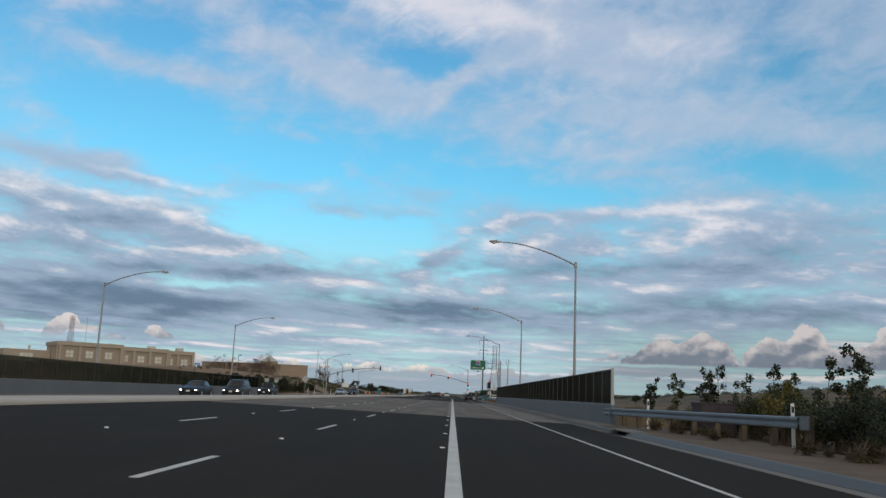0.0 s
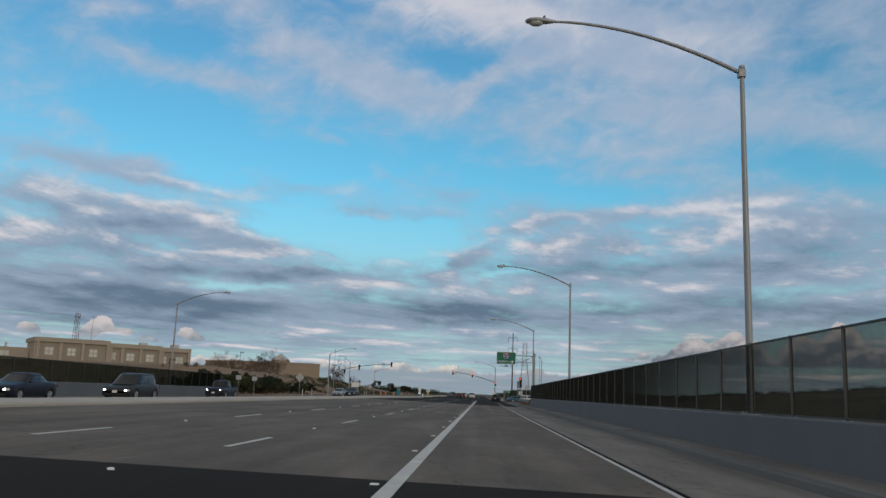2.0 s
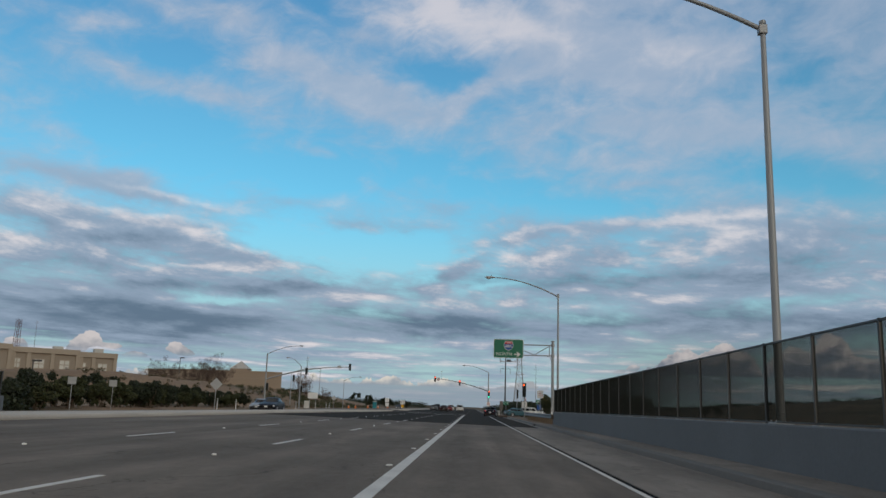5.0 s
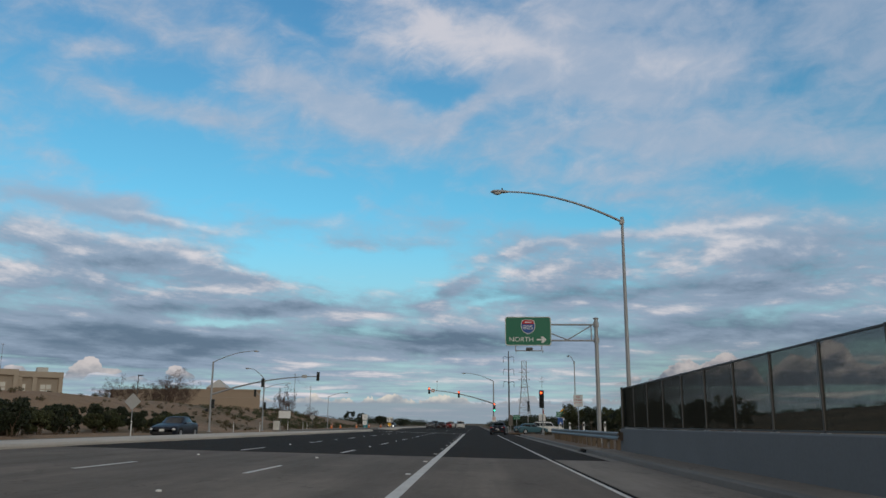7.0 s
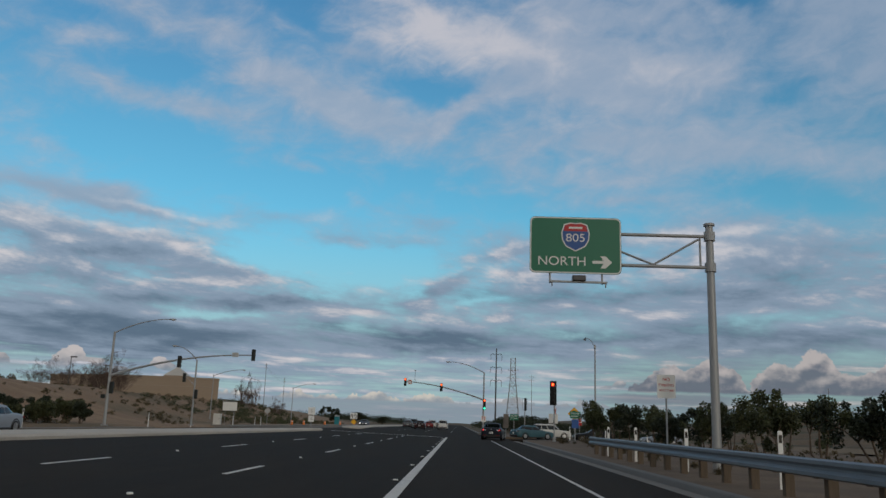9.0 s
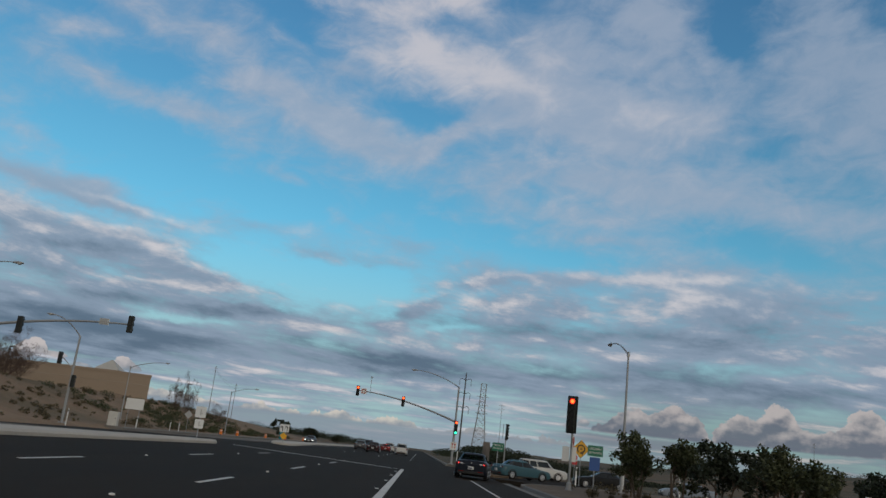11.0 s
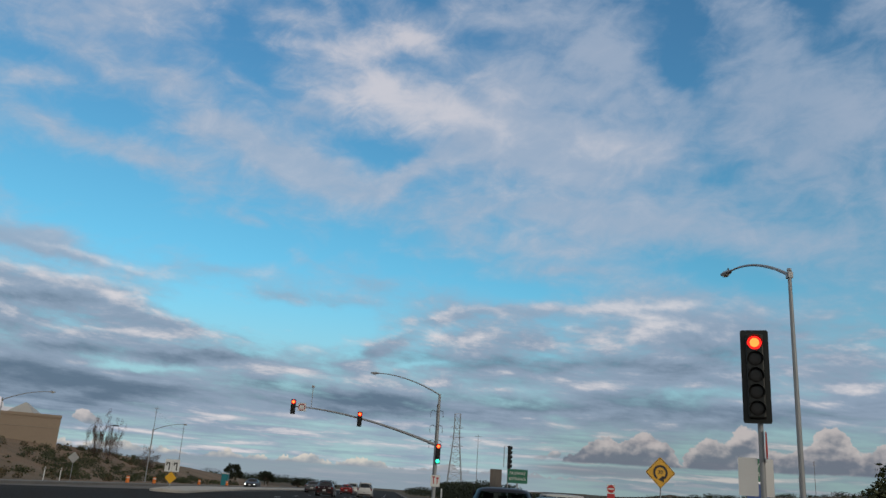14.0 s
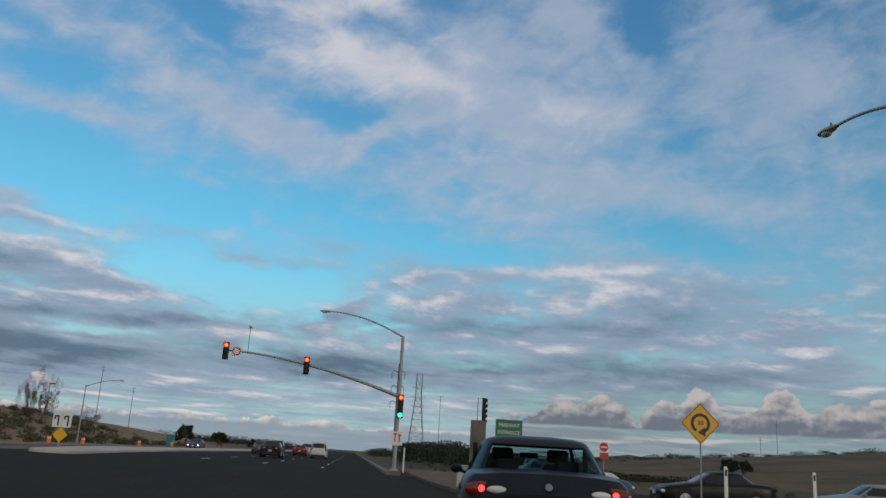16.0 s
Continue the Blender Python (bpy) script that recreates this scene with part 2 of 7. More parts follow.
    total = k.math("MULTIPLY_ADD", k.math("MULTIPLY", k.math("SUBTRACT", bank, 0.5), lowness), 3.0, total)
    calm = k.math("MULTIPLY_ADD", lowness, -0.65, 1.0)
    ripples = k.math("MULTIPLY", k.math("SUBTRACT", ripple, 0.5), calm)
    total = k.math("MULTIPLY_ADD", ripples, 1.6, total)
    total = k.math("MULTIPLY_ADD", k.math("MULTIPLY", k.math("SUBTRACT", puff, 0.5), lowness), 1.5, total)
    # thin level layers low over the horizon
    strata = k.math("SUBTRACT", k.noise(k.xyz(k.math("MULTIPLY", az, 0.07), k.math("MULTIPLY", el, 2.1)), 1.0, 7, 0.62, distortion=0.3), 0.5)
    skirt = k.step(el, 5.2, 3.8)
    total = k.math("MULTIPLY_ADD", k.math("MULTIPLY", strata, skirt), 3.4, total)
    total = k.math("ADD", total, k.math("MULTIPLY_ADD", skirt, 0.22, k.math("MULTIPLY_ADD", lowness, 0.08, 0.10)))
    cover = k.step(total, -0.42, 1.08)
    # light on the tops and thin edges, shade below and where the cloud is thick
    tone = k.math("MULTIPLY", k.math("MULTIPLY", k.math("SUBTRACT", bank, bank_up), lowness), 3.6)
    tone = k.math("MULTIPLY_ADD", ripples, 1.3, tone)
    tone = k.math("MULTIPLY_ADD", k.math("MULTIPLY", k.math("SUBTRACT", puff, 0.5), lowness), 1.25, tone)
    tone = k.math("MULTIPLY_ADD", k.math("MULTIPLY", strata, skirt), 2.2, tone)
    tone = k.math("MULTIPLY_ADD", bright, 0.8, tone)
    tone = k.math("MULTIPLY_ADD", spread(TOPS, place), 0.9, tone)
    tone = k.math("MULTIPLY_ADD", spread(DARKS, place), -1.55, tone)
    tone = k.math("ADD", tone, 0.06)
    middle = k.mix(lowness, CLOUD_HIGH, CLOUD_MID)
    shade = k.mix(k.step(tone, 0.15, -1.5), k.mix(k.step(tone, -0.05, 0.95), middle, CLOUD_LIT), k.mix(lowness, CLOUD_VEIL, CLOUD_DARK))

    shade = k.mix(k.math("MULTIPLY", rest, 0.9), shade, k.mix(k.step(k.math("ADD", bank, ripple), 0.75, 1.25), REST_DIM, REST_LIT))

    blue = k.put("ShaderNodeTexSky")
    blue.sky_type, blue.sun_disc, blue.sun_elevation, blue.sun_rotation = "NISHITA", False, SUN_EL, SUN_AZ
    blue.air_density, blue.dust_density, blue.ozone_density = 1.0, 0.6, 1.6
    clear = k.vec("SCALE", k.mix(1.0, blue.outputs[0], SKY_TINT, "MULTIPLY"), SKY_STRENGTH)
    clear = k.mix(k.step(el, 16.0, 33.0), clear, k.mix(1.0, clear, (1.0, 0.90, 1.0), "MULTIPLY"))
    pale = k.mix(k.step(el, 15.0, 3.0, 0.0, 0.88), clear, (0.41, 0.56, 0.62))
    out = k.mix(k.math("MULTIPLY", cover, k.math("MULTIPLY_ADD", lowness, 0.15, 0.79)), pale, shade)
    # the far air on the right is dimmer
    dim = k.math("MULTIPLY", k.step(az, 4.0, 16.0), k.step(el, 7.0, 3.0))
    out = k.mix(dim, out, k.mix(1.0, out, (0.74, 0.75, 0.71), "MULTIPLY"))
    # heaped clouds on the horizon: round heads over a level base, light on their upper faces
    base_noise = k.math("SUBTRACT", k.noise(k.vec("MULTIPLY", flat, (0.25, 0, 1)), 1.0, 4, 0.6), 0.5)
    relief = k.math("MULTIPLY", k.math("SUBTRACT", heap, heap_up), 1.7)
    # a low row of small ones behind, as high as a jagged line lets them be
    line = k.noise(k.vec("MULTIPLY_ADD", low_push, (0.5, 0.3, 0), k.vec("MULTIPLY", flat, (0.42, 0.12, 1))), 1.0, 6, 0.62)
    crest = k.math("MULTIPLY_ADD", k.step(line, 0.33, 0.68), k.step(az, 9.0, 14.0, 0.85, 0.35), 1.30)
    mask = k.math("MULTIPLY", k.step(k.math("SUBTRACT", crest, el), 0.0, 0.12), k.step(el, 1.3, 1.45))
    light = k.math("MULTIPLY_ADD", k.math("SUBTRACT", el, 1.3), 0.85, relief)
    warm = k.mix(k.step(az, -2.0, 3.0), (0.76, 0.70, 0.62), (0.42, 0.42, 0.43))
    out = k.mix(k.math("MULTIPLY", mask, 0.92), out, k.mix(k.step(light, -0.1, 0.75), (0.32, 0.36, 0.41), warm))
    at = k.vec("ADD", flat, k.vec("MULTIPLY", low_push, (1.2, 0.7, 0)))
    stack = k.math("MULTIPLY_ADD", k.math("SUBTRACT", heap, 0.5), 0.8, spread(HEAPS_LEFT, at, -1.3))
    over = k.math("SUBTRACT", el, k.math("MULTIPLY_ADD", base_noise, 0.5, 2.5))
    mask = k.math("MULTIPLY", k.step(stack, 0.50, 0.60), k.step(over, -0.1, 0.7))
    light = k.math("MULTIPLY_ADD", over, 0.75, relief)
    out = k.mix(k.math("MULTIPLY", mask, 0.94), out, k.mix(k.step(light, 0.0, 1.15), (0.235, 0.26, 0.31), (0.66, 0.61, 0.60)))
    # one long bank with round heads, its foot level
    puffs = k.vec("SUBTRACT", k.noise(k.vec("MULTIPLY", flat, (1.5, 1.7, 1)), 1.0, 5, 0.55, out=1), (0.5, 0.5, 0.5))
    at = k.vec("ADD", flat, k.vec("MULTIPLY", puffs, (1.1, 0, 0)))
    s = k.put("ShaderNodeSeparateXYZ")
    k.link(puffs, s.inputs[0])
    rise = k.math("MULTIPLY_ADD", k.step(az, 9.5, 13.0), 1.6, 1.75)
    crest = k.math("MULTIPLY_ADD", s.outputs[1], 1.0, k.math("ADD", rise, spread(HEADS, k.vec("MULTIPLY", at, (1, 0, 0)), -1.1)))
    under = k.math("SUBTRACT", crest, el)
    mask = k.math("MULTIPLY", k.step(under, 0.0, 0.16), k.step(over, -0.06, 0.14))
    light = k.math("ADD", k.math("MULTIPLY_ADD", over, 0.30, k.math("MULTIPLY", relief, 1.2)), k.step(under, 1.5, 0.1, 0.0, 0.42))
    out = k.mix(k.math("MULTIPLY", mask, 0.92), out, k.mix(k.step(light, 0.05, 1.25), (0.158, 0.182, 0.232), (0.57, 0.52, 0.51)))
    # a thin grey shelf below its near end
    shelf = k.math("MULTIPLY", k.step(k.math("ABSOLUTE", k.math("SUBTRACT", el, k.math("MULTIPLY_ADD", base_noise, 0.6, 2.05))), 0.42, 0.22), k.math("MULTIPLY", k.step(az, 8.0, 12.0), k.step(az, 19.0, 17.0)))
    out = k.mix(k.math("MULTIPLY", shelf, 0.75), out, (0.225, 0.255, 0.31))
    # grey far bank under the row of small clouds
    far = k.math("MULTIPLY", k.step(el, 1.55, 1.3), k.step(az, 12.0, 6.0, 0.25, 0.8))
    out = k.mix(far, out, (0.285, 0.345, 0.41))
    below = k.mix(k.step(z, -0.005, -0.03), out, (0.10, 0.09, 0.08))
    bg = k.put("ShaderNodeBackground")
    k.link(below, bg.inputs[0])
    bg.inputs[1].default_value = 1.0
    k.link(bg.outputs[0], k.put("ShaderNodeOutputWorld").inputs[0])


sky_world()

# ---- materials ----
def material(name, colour, rough=0.8, metal=0.0, grain=(8.0, 0.25), stains=(0.6, 0.2), bump=0.0, spread=0.0, stretch=(1, 1, 1), coat=0.0, tone=None, gloss=0.5):
    """A surface with fine grain and broad stains in the object's own space, and relief. spread: how far alike pieces differ."""
    m = bpy.data.materials.new(name)
    m.use_nodes = True
    k = Nodes(m.node_tree)
    at = k.vec("MULTIPLY", k.put("ShaderNodeTexCoord").outputs["Object"], stretch)
    fine = k.noise(at, grain[0], 6, 0.65)
    broad = k.noise(at, stains[0], 5, 0.6)
    value = k.math("MULTIPLY_ADD", k.math("SUBTRACT", fine, 0.5), 2 * grain[1], 1.0)
    value = k.math("MULTIPLY_ADD", k.math("SUBTRACT", broad, 0.5), 2.4 * stains[1], value)
    if spread:
        info = k.put("ShaderNodeObjectInfo").outputs["Random"]
        value = k.math("MULTIPLY_ADD", k.math("SUBTRACT", info, 0.5), 2 * spread, value)
    base = colour if tone is None else k.mix(k.step(broad, 0.35, 0.65), colour, tone)
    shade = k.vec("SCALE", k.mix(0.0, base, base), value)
    p = k.put("ShaderNodeBsdfPrincipled")
    k.link(shade, p.inputs["Base Color"])
    p.inputs["Metallic"].default_value = metal
    k.link(k.math("MULTIPLY_ADD", k.math("SUBTRACT", broad, 0.5), 0.25, rough, clamp=True), p.inputs["Roughness"])
    p.inputs["Coat Weight"].default_value = coat
    p.inputs["Specular IOR Level"].default_value = gloss
    p.inputs["Coat Roughness"].default_value = 0.06
    if bump:
        b = k.put("ShaderNodeBump")
        b.inputs["Strength"].default_value, b.inputs["Distance"].default_value = min(1.0, bump), 0.02
        k.link(fine, b.inputs["Height"])
        k.link(b.outputs[0], p.inputs["Normal"])
    k.link(p.outputs[0], k.put("ShaderNodeOutputMaterial").inputs[0])
    return m


def glow(name, colour, strength):
    m = bpy.data.materials.new(name)
    m.use_nodes = True
    k = Nodes(m.node_tree)
    e = k.put("ShaderNodeEmission")
    e.inputs[0].default_value, e.inputs[1].default_value = (*colour, 1), strength
    k.link(e.outputs[0], k.put("ShaderNodeOutputMaterial").inputs[0])
    return m


def see_through(name, tint):
    """Smoked open sheet: what passes is coloured, a little is scattered."""
    m = bpy.data.materials.new(name)
    m.use_nodes = True
    k = Nodes(m.node_tree)
    t, d = k.put("ShaderNodeBsdfTransparent"), k.put("ShaderNodeBsdfDiffuse")
    t.inputs[0].default_value, d.inputs[0].default_value = (*tint, 1), (0.02, 0.026, 0.025, 1)
    streaks = k.noise(k.vec("MULTIPLY", k.put("ShaderNodeTexCoord").outputs["Object"], (1, 3, 0.6)), 1.5, 5, 0.6)
    mix = k.put("ShaderNodeMixShader")
    k.link(k.step(streaks, 0.3, 0.8, 0.03, 0.09), mix.inputs[0])
    k.link(t.outputs[0], mix.inputs[1])
    k.link(d.outputs[0], mix.inputs[2])
    k.link(mix.outputs[0], k.put("ShaderNodeOutputMaterial").inputs[0])
    return m


def road_surface(name, colour, tone, gloss=0.75, wear=0.12, cracks=True):
    """Asphalt: aggregate, lane-long wheel tracks and drips, patches and thin cracks."""
    m = bpy.data.materials.new(name)
    m.use_nodes = True
    k = Nodes(m.node_tree)
    at = k.put("ShaderNodeTexCoord").outputs["Object"]
    chips = k.noise(at, 60, 4, 0.7)
    blotch = k.noise(k.vec("MULTIPLY", at, (0.5, 0.12, 1)), 1.0, 5, 0.6)
    tracks = k.noise(k.vec("MULTIPLY", at, (1.3, 0.015, 1)), 1.0, 3, 0.55)
    across = k.noise(k.vec("MULTIPLY", at, (0.1, 0.9, 1)), 1.0, 5, 0.7)
    v = k.math("MULTIPLY_ADD", k.math("SUBTRACT", chips, 0.5), 0.7, 1.0)
    v = k.math("MULTIPLY_ADD", k.math("SUBTRACT", k.noise(k.vec("MULTIPLY", at, (1.0, 0.35, 1)), 7.0, 6, 0.75), 0.5), 0.55, v)
    v = k.math("MULTIPLY_ADD", k.math("SUBTRACT", tracks, 0.5), 4 * wear, v)
    v = k.math("MULTIPLY_ADD", k.math("SUBTRACT", blotch, 0.5), 3 * wear, v)
    v = k.math("MULTIPLY_ADD", k.math("SUBTRACT", across, 0.5), 1.4 * wear, v)
    c = k.mix(k.step(blotch, 0.4, 0.65), colour, tone)
    if cracks:
        vor = k.put("ShaderNodeTexVoronoi")
        vor.feature = "DISTANCE_TO_EDGE"
        k.link(k.vec("ADD", k.vec("MULTIPLY", at, (0.22, 0.13, 0.2)), k.vec("SCALE", k.noise(at, 0.8, 4, 0.6, out=1), 0.4)), vor.inputs["Vector"])
        vor.inputs["Scale"].default_value = 1.0
        line = k.step(vor.outputs["Distance"], 0.0, 0.006, 0.62, 1.0)
        v = k.math("MULTIPLY", v, line)
    p = k.put("ShaderNodeBsdfPrincipled")
    k.link(k.vec("SCALE", c, v), p.inputs["Base Color"])
    k.link(k.math("MULTIPLY_ADD", k.math("SUBTRACT", blotch, 0.5), 0.2, gloss), p.inputs["Roughness"])
    p.inputs["Specular IOR Level"].default_value = 0.1
    b = k.put("ShaderNodeBump")
    b.inputs["Strength"].default_value, b.inputs["Distance"].default_value = 0.6, 0.01
    k.link(chips, b.inputs["Height"])
    k.link(b.outputs[0], p.inputs["Normal"])
    k.link(p.outputs[0], k.put("ShaderNodeOutputMaterial").inputs[0])
    return m


def land_surface(name, earth, straw, scrub):
    """Dry ground: bare earth, straw-coloured grass and dark low scrub in patches."""
    m = bpy.data.materials.new(name)
    m.use_nodes = True
    k = Nodes(m.node_tree)
    at = k.put("ShaderNodeTexCoord").outputs["Object"]
    big = k.noise(at, 0.02, 6, 0.6)
    mid = k.noise(at, 0.25, 6, 0.65)
    fine = k.noise(at, 9.0, 6, 0.7)
    c = k.mix(k.step(mid, 0.42, 0.62), earth, straw)
    c = k.mix(k.step(k.math("ADD", big, k.math("MULTIPLY", mid, 0.4)), 0.64, 0.80), c, scrub)
    c = k.vec("SCALE", c, k.math("MULTIPLY_ADD", k.math("SUBTRACT", fine, 0.5), 1.1, 1.0))
    p = k.put("ShaderNodeBsdfPrincipled")
    k.link(c, p.inputs["Base Color"])
    p.inputs["Roughness"].default_value = 0.95
    b = k.put("ShaderNodeBump")
    b.inputs["Strength"].default_value, b.inputs["Distance"].default_value = 0.8, 0.08
    k.link(fine, b.inputs["Height"])
    k.link(b.outputs[0], p.inputs["Normal"])
    k.link(p.outputs[0], k.put("ShaderNodeOutputMaterial").inputs[0])
    return m


def leaves(name, dark, light):
    m = bpy.data.materials.new(name)
    m.use_nodes = True
    k = Nodes(m.node_tree)
    r = k.put("ShaderNodeNewGeometry").outputs["Random Per Island"]
    p = k.put("ShaderNodeBsdfPrincipled")
    k.link(k.mix(r, dark, light), p.inputs["Base Color"])
    p.inputs["Roughness"].default_value = 0.6
    t = k.put("ShaderNodeBsdfTranslucent")
    k.link(k.mix(r, dark, light), t.inputs[0])
    mix = k.put("ShaderNodeMixShader")
    mix.inputs[0].default_value = 0.25
    k.link(p.outputs[0], mix.inputs[1])
    k.link(t.outputs[0], mix.inputs[2])
    k.link(mix.outputs[0], k.put("ShaderNodeOutputMaterial").inputs[0])
    return m


ASPHALT_NEW = road_surface("new asphalt", (0.0262, 0.0212, 0.0172), (0.0310, 0.0252, 0.0205), 0.9, 0.10, cracks=False)
ASPHALT_OLD = road_surface("worn asphalt", (0.160, 0.141, 0.122), (0.198, 0.175, 0.152), 0.85, 0.18)
CONCRETE_SLAB = road_surface("shoulder concrete", (0.200, 0.184, 0.166), (0.250, 0.230, 0.208), 0.85, 0.14)
CONCRETE = material("concrete", (0.19, 0.178, 0.162), 0.88, grain=(14, 0.2), stains=(0.5, 0.22), bump=0.3)
BARRIER = material("barrier concrete", (0.134, 0.155, 0.178), 0.85, grain=(10, 0.14), stains=(0.35, 0.2), bump=0.25)
KERB_STONE = material("kerb concrete", (0.145, 0.145, 0.142), 0.9, grain=(10, 0.2), stains=(0.4, 0.25), bump=0.3)
MEDIAN = material("pale median concrete", (0.50, 0.465, 0.415), 0.9, grain=(9, 0.2), stains=(0.3, 0.2), bump=0.3)
PAINT = material("road paint", (0.62, 0.61, 0.58), 0.7, grain=(18, 0.3), stains=(1.2, 0.3), bump=0.2)
MARKER = material("marker ceramic", (0.85, 0.84, 0.8), 0.35, grain=(20, 0.1), stains=(4, 0.1))
JOINT_AND_DRAIN = material("joint sealer and drain black", (0.012, 0.012, 0.013), 0.95, grain=(30, 0.3), gloss=0.05)
STEEL = material("galvanised steel", (0.36, 0.375, 0.39), 0.55, 0.4, grain=(25, 0.06), stains=(1.2, 0.12))
DARK_STEEL = material("weathered dark steel", (0.10, 0.10, 0.105), 0.55, 0.5, grain=(30, 0.2), stains=(3, 0.2))
RAIL_STEEL = material("guardrail steel", (0.20, 0.235, 0.27), 0.5, 0.5, grain=(20, 0.2), stains=(1.5, 0.25))
TIMBER = material("weathered timber", (0.125, 0.095, 0.068), 0.9, grain=(20, 0.4), stains=(3, 0.3), bump=0.5, stretch=(1, 1, 0.15))
# pole wood lightened: haze over the far poles is put into its colour
POLE_WOOD = material("creosoted pole wood", (0.19, 0.165, 0.145), 0.9, grain=(20, 0.4), stains=(1, 0.3), stretch=(1, 1, 0.1))
SHADING_WIRE = material("black wire added to darken the screen", (0.012, 0.016, 0.015), 0.7, grain=(40, 0.2))
SCREEN_TINT = see_through("smoked screen sheet", (0.49, 0.50, 0.485))
SCREEN_GREEN = see_through("dark green screen sheet", (0.30, 0.345, 0.32))
FENCE_POST = material("fence post steel", (0.065, 0.068, 0.07), 0.5, 0.4, grain=(30, 0.2))
FENCE_END = material("pale fence end post", (0.42, 0.42, 0.40), 0.6, 0.3, grain=(20, 0.2))
LAND = land_surface("dry land", (0.105, 0.068, 0.035), (0.140, 0.094, 0.048), (0.058, 0.052, 0.024))
SANDY = land_surface("sandy cut slope", (0.235, 0.155, 0.095), (0.285, 0.195, 0.120), (0.150, 0.112, 0.064))
DIRT = material("roadside dirt", (0.115, 0.080, 0.051), 0.95, grain=(7, 0.45), stains=(0.5, 0.25), bump=0.8, tone=(0.145, 0.103, 0.067))
STUCCO = material("beige stucco", (0.40, 0.345, 0.28), 0.92, grain=(4, 0.08), stains=(0.15, 0.12), bump=0.2)
# darker copy of the beige stucco: shade of recesses put into the colour
STUCCO_SHADED = material("shadowed beige stucco", (0.33, 0.285, 0.235), 0.92, grain=(4, 0.1), stains=(0.2, 0.12), bump=0.2)
TAN_WALL = material("tan block wall", (0.335, 0.265, 0.202), 0.92, grain=(3, 0.1), stains=(0.08, 0.15), bump=0.2, stretch=(1, 1, 2.5))
ROOF_PALE = material("pale roof sheet", (0.50, 0.49, 0.46), 0.6, grain=(3, 0.1), stains=(0.3, 0.12))
BLIND = material("drawn window blind", (0.62, 0.62, 0.58), 0.45, grain=(3, 0.1), stains=(0.8, 0.12), spread=0.08)
SIGN_GREEN = material("green sign sheeting", (0.012, 0.165, 0.095), 0.45, grain=(30, 0.06), stains=(1, 0.12))
SIGN_WHITE = material("white sign sheeting", (0.78, 0.79, 0.78), 0.4, grain=(30, 0.05), stains=(2, 0.08))
SIGN_YELLOW = material("yellow sign sheeting", (0.80, 0.42, 0.02), 0.45, grain=(30, 0.06), stains=(2, 0.1))
SIGN_ORANGE = material("orange sign sheeting", (0.85, 0.22, 0.03), 0.45, grain=(30, 0.06), stains=(2, 0.1))
SIGN_BLACK = material("black sign lettering", (0.012, 0.012, 0.012), 0.5, grain=(30, 0.1))
SIGN_RED = material("red sign sheeting", (0.50, 0.02, 0.025), 0.45, grain=(30, 0.08))
SIGN_BLUE = material("blue sign sheeting", (0.02, 0.09, 0.32), 0.45, grain=(30, 0.08))
SIGN_BACK = material("bare sign back", (0.50, 0.50, 0.49), 0.4, 0.5, grain=(20, 0.1), stains=(2, 0.15))
SIGNAL_CASE = material("signal housing", (0.012, 0.015, 0.014), 0.5, grain=(30, 0.15))
LENS_OFF = material("unlit signal lens", (0.012, 0.011, 0.011), 0.35, grain=(60, 0.2))
LENS_RED = glow("lit red lens", (1.0, 0.022, 0.016), 1.6)
BULB_RED = glow("hot middle of a red lens", (1.0, 0.19, 0.035), 3.0)
LENS_GREEN = glow("lit green lens", (0.05, 1.0, 0.55), 2.0)
LAMP_HEAD = material("lamp housing", (0.42, 0.43, 0.44), 0.5, 0.3, grain=(20, 0.1))
LAMP_GLASS = material("lamp refractor", (0.60, 0.60, 0.57), 0.25, grain=(20, 0.08))
RUBBER = material("tyre rubber", (0.012, 0.012, 0.013), 0.85, grain=(30, 0.2))
ALLOY = material("alloy wheel", (0.45, 0.46, 0.48), 0.3, 0.8, grain=(20, 0.1))
CAR_GLASS = material("dark car glass", (0.010, 0.014, 0.016), 0.05, grain=(5, 0.1))
CAR_PANE = see_through("tinted car pane", (0.55, 0.66, 0.68))
CAR_TRIM = material("black car trim", (0.012, 0.012, 0.013), 0.5, grain=(20, 0.1))
HEADLIGHT = glow("lit headlight", (1.0, 0.97, 0.9), 6.0)
CLEAR_LAMP = material("clear lamp cover", (0.70, 0.71, 0.72), 0.12, grain=(20, 0.1), coat=0.5)
TAIL_LAMP = material("red lamp cover", (0.17, 0.008, 0.010), 0.15, grain=(20, 0.1), coat=0.5)
BRAKE_LIT = glow("lit brake lamp", (1.0, 0.05, 0.045), 3.5)
PLATE = material("licence plate", (0.74, 0.75, 0.73), 0.4, grain=(20, 0.06))
PLATE_BARS = material("plate characters", (0.05, 0.06, 0.14), 0.5)
SEAT = material("car seat cloth", (0.03, 0.03, 0.032), 0.9, grain=(20, 0.2))
BARK = material("bark", (0.12, 0.09, 0.065), 0.95, grain=(12, 0.4), stains=(2, 0.3), bump=0.8)
TWIG = material("bare reddish twigs", (0.105, 0.072, 0.058), 0.95, grain=(10, 0.3))
MAST_RED = material("dull red mast paint", (0.13, 0.055, 0.045), 0.7, grain=(10, 0.2))
LEAF_OLIVE = leaves("olive leaves", (0.028, 0.038, 0.016), (0.092, 0.105, 0.042))
LEAF_DARK = leaves("dark leaves", (0.014, 0.022, 0.012), (0.045, 0.06, 0.03))
LEAF_YELLOW = leaves("yellowing leaves", (0.045, 0.055, 0.015), (0.24, 0.19, 0.035))
